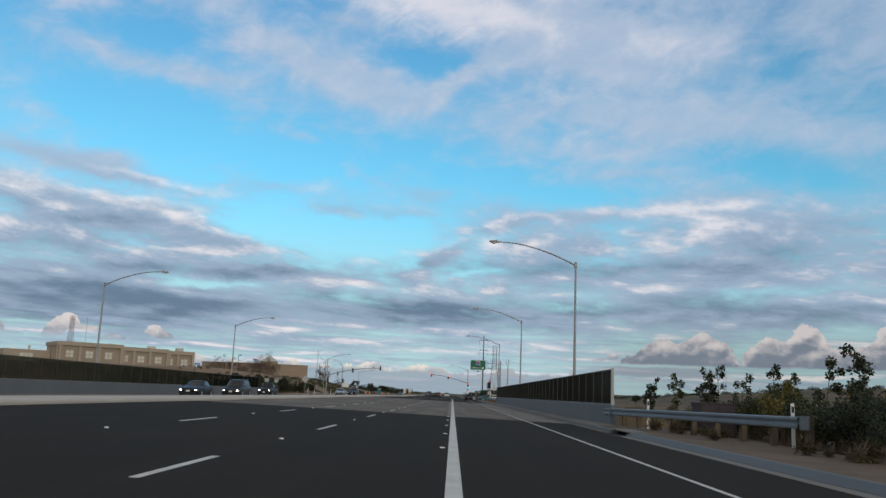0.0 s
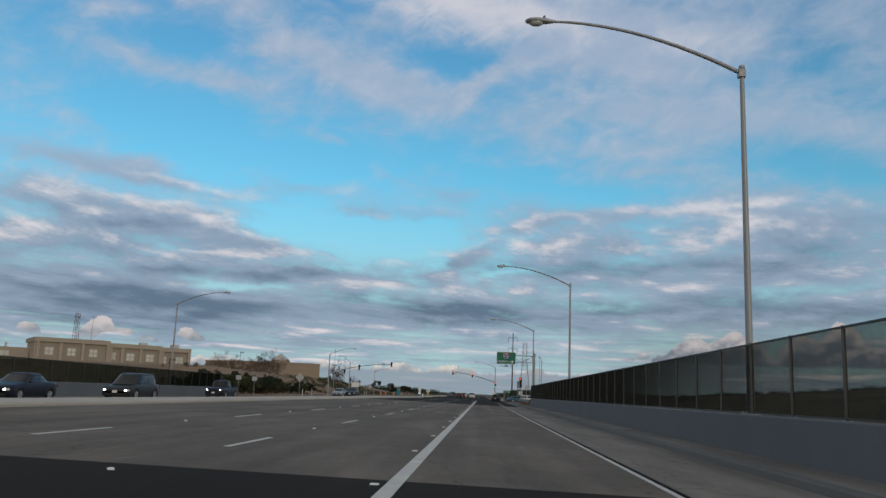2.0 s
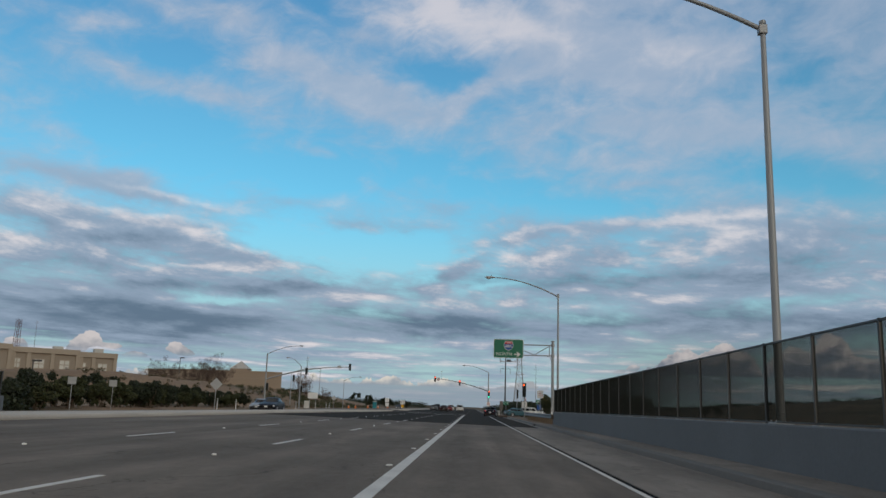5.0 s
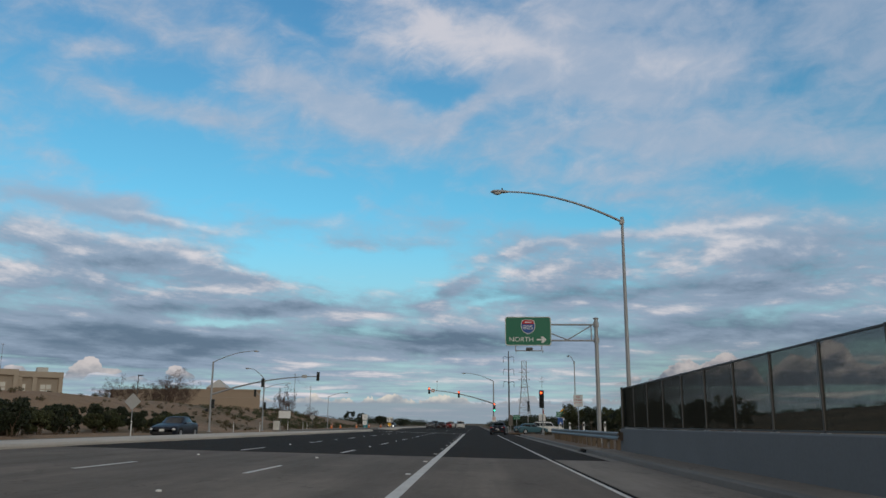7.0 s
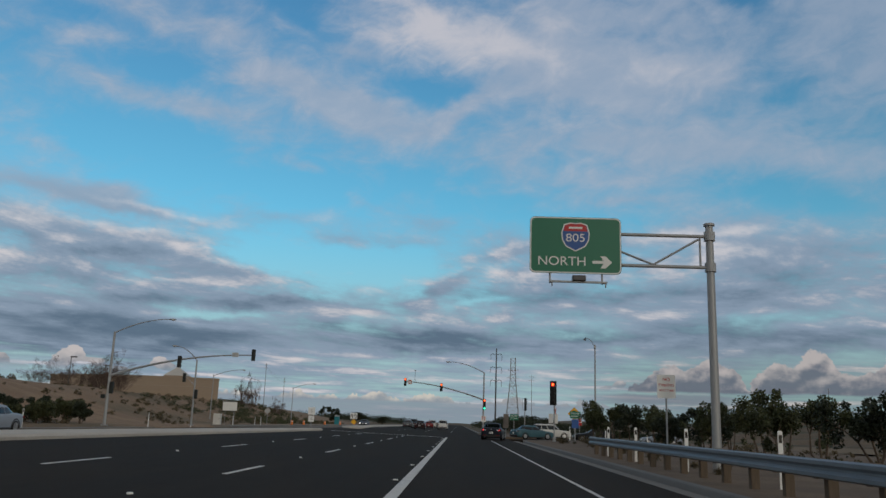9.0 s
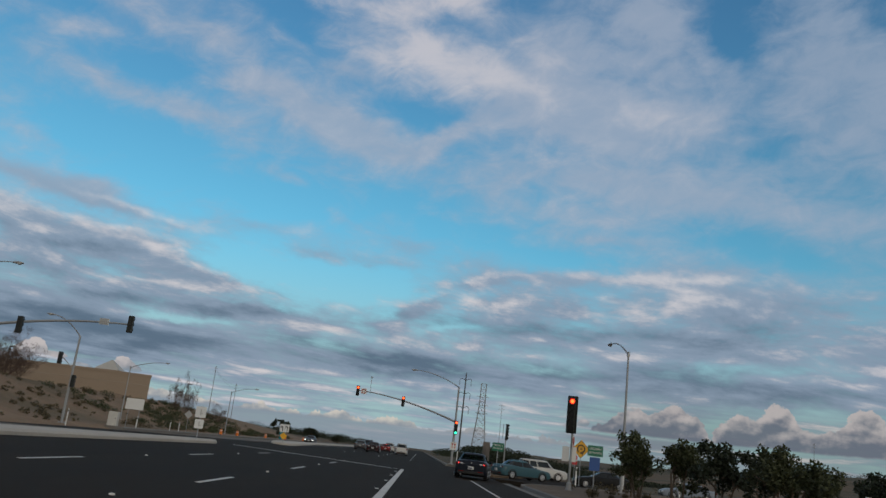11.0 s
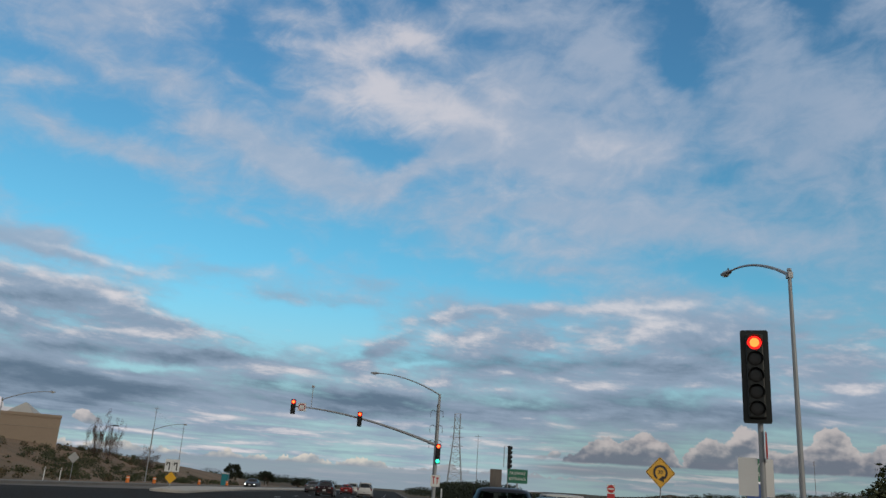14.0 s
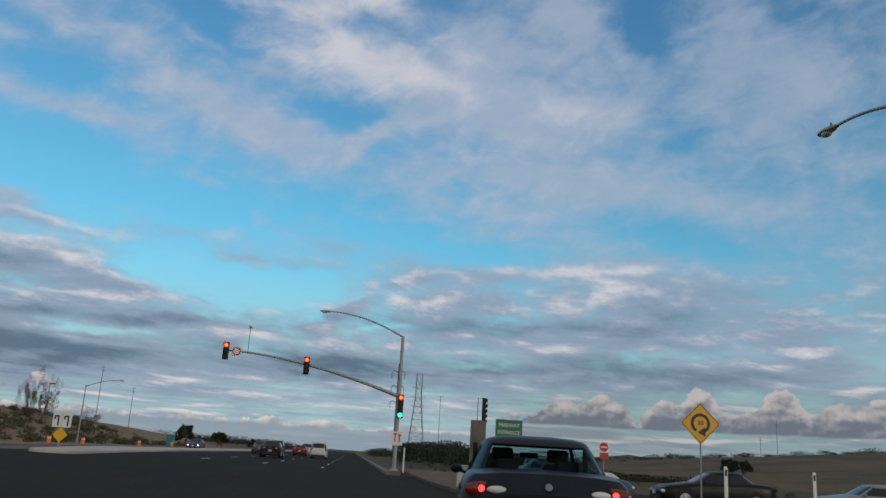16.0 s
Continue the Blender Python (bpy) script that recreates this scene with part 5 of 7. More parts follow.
# ---- smaller road signs ----
def sign_on_post(name, x, y, label, height, turn=0, post=STEEL, r=0.03, foot=-0.1):
    s = thing(name, pose(x, y, 0.0, 0, 0, turn), label, "road sign")
    part("post", T([(0, 0.03, foot), (0, 0.03, height)], r, 8), post, s)
    return s


s = sign_on_post("curve_sign", 13.2, 212.6, "yellow diamond loop-ramp sign reading 20", 3.1)
b = part("sign_board", prism(bmesh.new(), rounded(0.98, 0.98, 0.07, 5), -0.01, 0.0), SIGN_YELLOW, s, "yellow diamond board")
b.matrix_basis = pose(0, 0, 2.62, 0, 45, 0)
o, i = rounded(0.94, 0.94, 0.06, 5), rounded(0.90, 0.90, 0.05, 5)
bm = bmesh.new()
va, vb = [bm.verts.new((x, -0.013, z)) for x, z in o], [bm.verts.new((x, -0.013, z)) for x, z in i]
for q in range(len(o)):
    bm.faces.new((va[q], va[(q + 1) % len(o)], vb[(q + 1) % len(o)], vb[q]))
part("border", bm, SIGN_BLACK, b)
bm = bmesh.new()
arc = [radians(a) for a in range(238, -70, -12)]
out_r = [(0.335 * math.cos(a), 0.335 * math.sin(a)) for a in arc]
in_r = [(0.235 * math.cos(a), 0.235 * math.sin(a)) for a in arc]
va, vb = [bm.verts.new((x, -0.016, 2.62 + z)) for x, z in out_r], [bm.verts.new((x, -0.016, 2.62 + z)) for x, z in in_r]
for q in range(len(arc) - 1):
    bm.faces.new((va[q], va[q + 1], vb[q + 1], vb[q]))
bm.faces.new([bm.verts.new((x, -0.016, 2.62 + z)) for x, z in ((0.14, -0.12), (-0.10, -0.30), (0.17, -0.42))])
part("loop_arrow", bm, SIGN_BLACK, s, "black loop arrow")
lettering("speed", "20", 0.22, SIGN_BLACK, s, (0.0, -0.016, 2.64))


def green_plate(name, x, y, z, w, h, label, words):
    s = sign_on_post(name, x, y, label, z + h / 2, r=0.035)
    b = part("sign_board", prism(bmesh.new(), rounded(w, h, 0.05), -0.01, 0.0), SIGN_GREEN, s, "green board")
    b.location = (0, 0, z)
    if words:
        lettering("word", words[0], h * 0.30, SIGN_WHITE, b, (0, -0.012, h * 0.19), w * 0.78)
        lettering("word", words[1], h * 0.30, SIGN_WHITE, b, (0, -0.012, -h * 0.19), w * 0.82)
    else:
        bars("word_bars", [(0, h * 0.19, w * 0.7, h * 0.2), (0, -h * 0.19, w * 0.75, h * 0.2)], SIGN_WHITE, b, -0.011)
    return s


s = green_plate("freeway_sign", 11.3, 198.2, 2.28, 0.92, 0.62, "green freeway entrance sign with blue plate", ("FREEWAY", "ENTRANCE"))
p = part("lower_board", prism(bmesh.new(), rounded(0.62, 0.78, 0.04), -0.01, 0.0), SIGN_BLUE, s, "blue board")
p.location = (0, 0, 1.52)
green_plate("freeway_sign", 6.9, 213.6, 2.08, 0.92, 0.62, "green freeway entrance sign on the gore island", ("FREEWAY", "ENTRANCE"))

bm = bmesh.new()
ring = [(5.4, 208.8), (6.3, 208.4), (7.6, 211.0), (9.6, 219.0), (11.6, 232.0), (11.8, 246.0), (5.2, 246.0), (5.0, 222.0)]
lo, hi = [bm.verts.new((x, y, -0.6)) for x, y in ring], [bm.verts.new((x, y, 0.02)) for x, y in ring]
for i in range(len(ring)):
    bm.faces.new((lo[i], lo[(i + 1) % len(ring)], hi[(i + 1) % len(ring)], hi[i]))
bm.faces.new(hi)
bmesh.ops.recalc_face_normals(bm, faces=bm.faces)
tagged(part("gore_island", bm, DIRT), "bare dirt island between the lanes and the ramp", "verge", kind="structure")
s = sign_on_post("back_board_sign", 6.15, 215.6, "tall grey-brown board seen from behind on the island", 2.4, r=0.04)
b = part("sign_board", prism(bmesh.new(), rounded(0.56, 1.5, 0.04), -0.03, -0.01), POLE_WOOD, s, "weathered grey-brown board")
b.location = (0, 0, 1.65)
cab = thing("utility_pedestal", pose(5.75, 216.4, 0.02), "small pale utility pedestal on the dirt island", "cabinet")
part("body", B((-0.2, -0.2, -0.1), (0.2, 0.2, 0.72), bevel=0.03), LAMP_GLASS, cab)
part("cap", B((-0.22, -0.22, 0.72), (0.22, 0.22, 0.78), bevel=0.02), LAMP_GLASS, cab)
s = sign_on_post("stop_ban_sign", 17.2, 236.5, "small red and white wrong-way sign on a post", 2.5, foot=-1.2)
b = part("sign_board", prism(bmesh.new(), rounded(0.60, 0.60, 0.05), -0.01, 0.0), SIGN_WHITE, s)
b.location = (0, 0, 2.2)
part("red_disc", disc(bmesh.new(), (0, -0.012, 0), (0, -1, 0), 0.28, 0.004, 24), SIGN_RED, b)
bars("bar", [(0, 0, 0.4, 0.09)], SIGN_WHITE, b, -0.014)
p = part("lower_board", prism(bmesh.new(), rounded(0.56, 0.36, 0.04), -0.01, 0.0), SIGN_RED, s)
p.location = (0, 0, 1.68)

s = sign_on_post("parking_sign", 7.65, 151.0, "white no-parking sign with red lettering", 2.9)
b = part("sign_board", prism(bmesh.new(), rounded(0.58, 0.74, 0.04), -0.01, 0.0), SIGN_WHITE, s)
b.location = (0, 0, 2.55)
lettering("word", "NO", 0.15, SIGN_RED, b, (0, -0.012, 0.22))
lettering("word", "PARKING", 0.12, SIGN_RED, b, (0, -0.012, 0.04), 0.48)
lettering("word", "ANY TIME", 0.10, SIGN_RED, b, (0, -0.012, -0.13), 0.46)

s = sign_on_post("arrow_sign", -11.6, 195.2, "pair of white arrow signs on the median nose", 2.2, foot=0.35)
for z, w, h in ((1.85, 0.60, 0.60), (1.2, 0.50, 0.50)):
    b = part("sign_board", prism(bmesh.new(), rounded(w, h, 0.05), -0.01, 0.0), SIGN_WHITE, s)
    b.location = (0, 0, z)
    bars("arrow_bars", [(0.0, 0.0, 0.05, h * 0.5), (0.06, -0.08, 0.12, 0.05)], SIGN_BACK, b, -0.011)

s = sign_on_post("turn_lane_sign", -11.95, 226.6, "white turn-lane signs above a yellow diamond", 2.0, foot=0.35)
for x in (-0.22, 0.22):
    b = part("sign_board", prism(bmesh.new(), rounded(0.42, 0.72, 0.04), -0.01, 0.0), SIGN_WHITE, s)
    b.location = (x, 0, 1.72)
    bars("arrow_bars", [(0.05, -0.08, 0.07, 0.42), (-0.03, 0.15, 0.20, 0.07), (-0.11, 0.08, 0.07, 0.16)], SIGN_BLACK, b, -0.011)
b = part("diamond", prism(bmesh.new(), rounded(0.5, 0.5, 0.05), -0.01, 0.0), SIGN_YELLOW, s, "yellow diamond")
b.matrix_basis = pose(0, 0, 1.02, 0, 45, 0)

s = sign_on_post("warning_sign", -33.2, 181.0, "bare back of a diamond warning sign", 3.9, r=0.045)
b = part("sign_board", prism(bmesh.new(), rounded(1.2, 1.2, 0.06), -0.03, -0.02), SIGN_BACK, s)
b.matrix_basis = pose(0, 0, 3.15, 0, 45, 0)
for x, y in ((-32.6, 140.0), (-32.6, 148.0)):
    s = sign_on_post("small_sign", x, y, "small pale road sign seen from behind", 2.6)
    b = part("sign_board", prism(bmesh.new(), rounded(0.75, 0.6, 0.04), -0.02, -0.01), SIGN_BACK, s)
    b.location = (0, 0, 2.3)
s = sign_on_post("white_board_sign", -33.25, 245.3, "plain white board on two posts", 2.8)
part("post", T([(1.3, 0.03, -0.1), (1.3, 0.03, 2.8)], 0.04, 8), STEEL, s)
b = part("sign_board", prism(bmesh.new(), rounded(2.1, 1.25, 0.04), -0.02, 0.0), SIGN_WHITE, s)
b.location = (0.65, 0, 2.62)
s = sign_on_post("yield_sign", -30.9, 262.0, "bare back of a small diamond sign", 2.6)
b = part("sign_board", prism(bmesh.new(), rounded(0.8, 0.8, 0.04), -0.02, 0.0), SIGN_BACK, s)
b.matrix_basis = pose(0, 0, 2.3, 0, 45, 0)

cab = thing("signal_cabinet", pose(-32.6, 239.5, 0.0), "pale metal signal control cabinet on a slab", "cabinet")
part("body", B((-0.5, -0.35, 0.0), (0.5, 0.35, 1.5), bevel=0.03), LAMP_GLASS, cab)
part("cabinet_door", B((-0.44, -0.372, 0.1), (0.44, -0.351, 1.4), bevel=0.008), LAMP_GLASS, cab)
part("door_handle", B((0.32, -0.41, 0.72), (0.36, -0.372, 0.9), bevel=0.008), DARK_STEEL, cab)
part("plinth", B((-0.65, -0.5, -0.4), (0.65, 0.5, 0.0), bevel=0.02), CONCRETE, cab)

for x, y in ((-29.5, 276), (-29.2, 286), (-29.3, 312), (-28.4, 330), (-27.6, 352)):
    c = thing("traffic_drum", pose(x, y, road_z(x) + 0.28) @ Matrix.Scale(0.8, 4), "orange traffic drum with white bands", "traffic drum", "traffic drums")
    part("body", T([(0, 0, 0.03), (0, 0, 0.95), (0, 0, 1.0)], [0.29, 0.24, 0.18], 16), SIGN_ORANGE, c, smooth=True)
    for z in (0.45, 0.75):
        part("band", T([(0, 0, z - 0.06), (0, 0, z + 0.06)], [0.278 - 0.02 * z, 0.272 - 0.02 * z], 16), SIGN_WHITE, c, smooth=True)
    part("foot", T([(0, 0, 0), (0, 0, 0.04)], 0.4, 16), RUBBER, c)
wc = thing("portable_toilet", pose(-30.4, 338.0, 0.0), "teal portable toilet cabin by the roadworks", "portable toilet")
part("body", B((-0.6, -0.6, -0.4), (0.6, 0.6, 2.1), bevel=0.03), paint("teal plastic", (0.03, 0.20, 0.24)), wc)
part("roof", B((-0.64, -0.64, 2.1), (0.64, 0.64, 2.3), bevel=0.08), LAMP_GLASS, wc)
part("cabin_door", B((-0.42, -0.63, 0.0), (0.42, -0.605, 1.95), bevel=0.01), paint("teal plastic door", (0.035, 0.23, 0.27)), wc)

box_ = thing("utility_box", pose(10.5, 29.8, 0.0, 0, 0, 12), "low purple-brown utility cabinet in the roadside brush", "cabinet")
part("body", B((-0.78, -0.35, -0.6), (0.78, 0.35, 1.15), bevel=0.03), paint("faded purple-brown paint", (0.055, 0.043, 0.052)), box_)
part("lid", B((-0.82, -0.39, 1.15), (0.82, 0.39, 1.20), bevel=0.02), paint("faded purple lid", (0.075, 0.058, 0.068)), box_)
part("cabinet_door", B((-0.7, -0.372, -0.1), (-0.02, -0.351, 1.05), bevel=0.006), paint("faded purple door", (0.062, 0.048, 0.058)), box_)
part("cabinet_door", B((0.02, -0.372, -0.1), (0.7, -0.351, 1.05), bevel=0.006), paint("faded purple panel", (0.062, 0.048, 0.058)), box_)


def stake(x, y, top):
    z = land_z(x, y)
    d = thing("survey_stake", pose(x, y, z), "slim pale survey stake in the brush", "stake", "survey stakes")
    part("stake", B((-0.04, -0.02, -0.3), (0.04, 0.02, top - z), bevel=0.005), SIGN_WHITE, d)
    part("stake_flag", B((-0.045, -0.024, top - z - 0.25), (0.045, -0.021, top - z - 0.1)), SIGN_BACK, d)


stake(16.0, 32.8, 1.7)
stake(16.2, 32.9, 1.55)


def litter(x, y, size, seed):
    """A crumpled pale lump on the dirt."""
    rng = random.Random(seed)
    bm = bmesh.new()
    bmesh.ops.create_icosphere(bm, subdivisions=2, radius=size)
    for v in bm.verts:
        v.co *= 0.75 + 0.45 * rng.random()
        v.co.z = max(v.co.z * 0.6, -0.02)
    ob = part("litter", bm, SIGN_WHITE)
    ob.matrix_basis = pose(x, y, land_z(x, y) + 0.27 * size + 0.02, 0, 0, 40 * seed)
    tagged(ob, "crumpled pale litter lying on the roadside dirt", "litter", "roadside litter")


for n_, (x, y, size) in enumerate(((9.6, 17.6, 0.16), (9.2, 18.2, 0.07), (8.9, 15.6, 0.06), (8.6, 23.9, 0.06))):
    litter(x, y, size, n_ + 1)

# ---- vehicles ----
def smooth_line(rows, y):
    """Height or width along the car, eased between stations."""
    for (a, va), (b, vb) in zip(rows, rows[1:]):
        if y <= b:
            t = max(0.0, (y - a) / (b - a))
            t = t * t * (3 - 2 * t)
            return va + (vb - va) * t
    return rows[-1][1]


CAR_KINDS = {
    # length, width, height, belt line from rear to front, cabin foot and roof from rear to front, belt height at the cabin
    "sedan": dict(l=4.65, w=1.80, h=1.43, top=[(-0.5, 0.78), (-0.47, 0.98), (-0.30, 1.02), (0.16, 0.96), (0.40, 0.82), (0.48, 0.70), (0.5, 0.55)],
                  cab=(-0.385, 0.235), roof=(-0.235, 0.045), belt=0.93),
    "suv": dict(l=4.70, w=1.86, h=1.76, top=[(-0.5, 0.85), (-0.48, 1.10), (-0.30, 1.12), (0.18, 1.08), (0.41, 0.99), (0.48, 0.88), (0.5, 0.65)],
                cab=(-0.475, 0.25), roof=(-0.43, 0.10), belt=1.06),
    "minivan": dict(l=5.05, w=1.96, h=1.76, top=[(-0.5, 0.80), (-0.48, 1.06), (-0.30, 1.10), (0.2, 1.02), (0.42, 0.86), (0.48, 0.72), (0.5, 0.55)],
                    cab=(-0.478, 0.34), roof=(-0.44, 0.14), belt=1.03),
    "pickup": dict(l=5.45, w=1.90, h=1.80, top=[(-0.5, 0.85), (-0.49, 1.08), (-0.30, 1.10), (0.16, 1.10), (0.41, 1.03), (0.48, 0.92), (0.5, 0.68)],
                   cab=(-0.10, 0.235), roof=(-0.075, 0.12), belt=1.08),
}


def vehicle(kind, colour_name, colour, m, label, lights="off", brake=False, inside=False):
    c = CAR_KINDS[kind]
    L, W, H, belt = c["l"], c["w"], c["h"], c["belt"]
    car = thing({"pickup": "pickup_truck", "suv": "suv", "minivan": "minivan"}.get(kind, "car"), m, label, {"pickup": "pickup truck"}.get(kind, "car"))
    body_paint = paint(colour_name, colour)
    # lower body
    bm = bmesh.new()
    stations = [-0.5, -0.495, -0.485, -0.465, -0.43, -0.38, -0.32, -0.25, -0.15, 0, 0.12, 0.2, 0.28, 0.34, 0.39, 0.43, 0.46, 0.48, 0.492, 0.5]
    rows = []
    for s in stations:
        end = min(1.0, (0.5 - abs(s)) / 0.085)
        w = W / 2 * (0.80 + 0.20 * (1 - (1 - end) ** 2.2))
        low = 0.19 + 0.14 * (1 - min(1, end * 1.4)) ** 2
        top = smooth_line(c["top"], s)
        y = s * L
        half = [(0.0, low), (w * 0.82, low), (w * 0.965, low + 0.07), (w * 0.995, low + 0.22), (w, (low + top) / 2 + 0.02), (w * 0.985, top - 0.16), (w * 0.955, top - 0.07), (w * 0.88, top - 0.015), (w * 0.6, top + 0.015), (0.0, top + 0.028)]
        ring = half + [(-x, z) for x, z in half[-2:0:-1]]
        rows.append([bm.verts.new((x, y, z)) for x, z in ring])
    n = len(rows[0])
    for a, b in zip(rows, rows[1:]):
        for i in range(n):
            bm.faces.new((a[i], b[i], b[(i + 1) % n], a[(i + 1) % n]))
    bm.faces.new(rows[0])
    bm.faces.new(rows[-1][::-1])
    bmesh.ops.recalc_face_normals(bm, faces=bm.faces)
    body = part("body", bm, body_paint, car, smooth=True)

    # cabin: a rounded shell, and panes that lie on it
    r0, f0 = c["cab"][0] * L, c["cab"][1] * L
    r1, f1 = c["roof"][0] * L, c["roof"][1] * L
    a0, a1 = W / 2 * 0.935, W / 2 * (0.70 if kind == "sedan" else 0.76)
    z0 = belt - 0.05

    def skin(th, v, off=0.0):
        e = v ** 0.92
        rear, front = r0 + (r1 - r0) * e, f0 + (f1 - f0) * e
        a = a0 + (a1 - a0) * v ** 1.25 + off
        b, yc = (front - rear) / 2 + off, (front + rear) / 2
        cs, sn = math.cos(th), math.sin(th)
        return Vector((a * math.copysign(abs(cs) ** 0.5, cs), yc + b * math.copysign(abs(sn) ** 0.5, sn), z0 + (H - 0.075 - z0) * v))

    bm = bmesh.new()
    k = 44
    levels = [0, 0.15, 0.35, 0.55, 0.75, 0.9, 1.0]
    rows = [[bm.verts.new(skin(2 * math.pi * i / k, v)) for i in range(k)] for v in levels]
    yc = (r1 + f1) / 2
    for shrink, up in ((0.93, 0.028), (0.75, 0.055), (0.4, 0.075)):
        rows.append([bm.verts.new((p.x * shrink, yc + (p.y - yc) * shrink, H - 0.075 + up)) for p in [skin(2 * math.pi * i / k, 1.0) for i in range(k)]])
    for n_, (a, b) in enumerate(zip(rows, rows[1:])):
        for i in range(k):
            th = 2 * math.pi * (i + 0.5) / k
            fx, fy = abs(math.cos(th)) ** 0.5, abs(math.sin(th)) ** 0.5
            if inside and 1 <= n_ <= 4 and not (fx > 0.84 and fy > (0.58 if math.sin(th) < 0 else 0.84)):
                continue
            bm.faces.new((a[i], a[(i + 1) % k], b[(i + 1) % k], b[i]))
    bm.faces.new(rows[-1])
    cabin = part("cabin", bm, body_paint, car, smooth=True)

    def pane(name, along, v0, v1, side):
        """along: two fractions of the side; side: x+, x-, y+, y-."""
        bm = bmesh.new()
        grid = []
        for j in range(7):
            v = v0 + (v1 - v0) * j / 6
            line = []
            for i in range(11):
                f = along[0] + (along[1] - along[0]) * i / 10
                q = math.copysign(abs(f) ** 2, f)
                th = {"x+": math.asin(q), "x-": math.pi - math.asin(q), "y+": math.acos(q), "y-": -math.acos(q)}[side]
                line.append(bm.verts.new(skin(th, v, 0.008)))
            grid.append(line)
        for a, b in zip(grid, grid[1:]):
            for i in range(10):
                bm.faces.new((a[i], a[i + 1], b[i + 1], b[i]))
        bmesh.ops.recalc_face_normals(bm, faces=bm.faces)
        return part(name, bm, CAR_PANE if inside else CAR_GLASS, cabin, smooth=True)

    pane("windscreen", (-0.90, 0.90), 0.10, 0.93, "y+")
    pane("rear_window", (-0.86, 0.86), 0.22 if kind != "sedan" else 0.16, 0.92, "y-")
    for side in ("x+", "x-"):
        cuts = {"sedan": ((-0.62 if inside else -0.82, -0.08), (-0.02, 0.80)), "pickup": ((-0.80, -0.15), (-0.05, 0.80))}.get(kind, ((-0.90, -0.52), (-0.47, -0.02), (0.03, 0.80)))
        for cut in cuts:
            pane("side_window", cut, 0.16, 0.86, side)

    if inside:
        for x in (-0.36, 0.36):
            for y, z, w in ((-0.02, H - 0.33, 0.19), (-0.21 * L, belt + 0.03, 0.25)):
                seat = part("seat", B((x - w, y, belt - 0.35), (x + w, y + 0.14, z), bevel=0.06), SEAT, car)
                part("headrest", B((x - 0.14, y - 0.01, z + 0.03), (x + 0.14, y + 0.10, z + 0.19), bevel=0.04), SEAT, seat)
        part("parcel_shelf", B((-W * 0.38, -0.37 * L, belt - 0.03), (W * 0.38, -0.20 * L, belt + 0.02), bevel=0.01), CAR_TRIM, car)
        part("rear_mirror", B((-0.12, f1 - 0.06, H - 0.26), (0.12, f1 - 0.02, H - 0.19), bevel=0.015), CAR_TRIM, cabin)
        for x in (-W * 0.40, W * 0.40):
            part("pillar", B((x - 0.03, -0.03, belt - 0.05), (x + 0.03, 0.06, H - 0.1), bevel=0.01), CAR_TRIM, cabin)

    # wheels
    r = 0.325 if kind == "sedan" else 0.36
    for sx in (-1, 1):
        for y in (-0.305 * L, 0.295 * L):
            x = sx * (W / 2 - 0.10)
            bm = bmesh.new()
            tube(bm, [(x - 0.105, y, r), (x - 0.09, y, r), (x + 0.09, y, r), (x + 0.105, y, r)], [r - 0.03, r, r, r - 0.03], 24)
            wheel = part("wheel", bm, RUBBER, car, smooth=True)
            bm = bmesh.new()
            disc(bm, (x + sx * 0.108, y, r), (sx, 0, 0), r * 0.66, 0.02, 20)
            for q in range(5):
                a = 2 * math.pi * q / 5
                tube(bm, [(x + sx * 0.112, y, r), (x + sx * 0.116, y + math.cos(a) * r * 0.6, r + math.sin(a) * r * 0.6)], [0.05, 0.035], 6)
            part("rim", bm, ALLOY, wheel)
            # no arch is cut: a black ring paints the dark gap round the wheel
            bm = bmesh.new()
            arch = [(sx * (W / 2 - 0.012), y + math.cos(t) * (r + 0.055), r + math.sin(t) * (r + 0.055)) for t in [math.pi * q / 14 for q in range(-1, 16)]]
            tube(bm, arch, 0.035, 6)
            part("arch_shade_ring", bm, CAR_TRIM, car)

    # lamps, plates and trim
    top_r, top_f = smooth_line(c["top"], -0.47), smooth_line(c["top"], 0.47)
    for sx in (-1, 1):
        bm = bmesh.new()
        mt = Matrix.Translation((sx * W * 0.37, -0.478 * L, top_r - 0.16)) @ Matrix.Rotation(radians(-sx * 16), 4, "Z") @ Matrix.Diagonal((W * 0.115, 0.045, 0.085 if kind == "sedan" else 0.16, 1))
        bmesh.ops.create_uvsphere(bm, u_segments=16, v_segments=10, radius=1, matrix=mt)
        tail = part("tail_lamp", bm, TAIL_LAMP, car, smooth=True)
        if brake:
            part("brake_bulb", disc(bmesh.new(), (sx * W * 0.385, -0.489 * L, top_r - 0.15), (sx * 0.3, -1, 0), 0.036, 0.03, 14, 0.02), BRAKE_LIT, tail, "lit brake lamp")
        if kind == "sedan":
            bm = bmesh.new()
            mt = Matrix.Translation((sx * W * 0.295, -0.489 * L, top_r - 0.155)) @ Matrix.Diagonal((W * 0.06, 0.042, 0.042, 1))
            bmesh.ops.create_uvsphere(bm, u_segments=14, v_segments=8, radius=1, matrix=mt)
            part("reverse_lamp", bm, CLEAR_LAMP, tail, "clear lens", smooth=True)
        bm = bmesh.new()
        mt = Matrix.Translation((sx * W * 0.36, 0.467 * L, top_f - 0.13)) @ Matrix.Rotation(radians(sx * 20), 4, "Z") @ Matrix.Diagonal((W * 0.12, 0.12, 0.085, 1))
        bmesh.ops.create_uvsphere(bm, u_segments=16, v_segments=10, radius=1, matrix=mt)
        lamp = part("headlight", bm, CLEAR_LAMP, car, smooth=True)
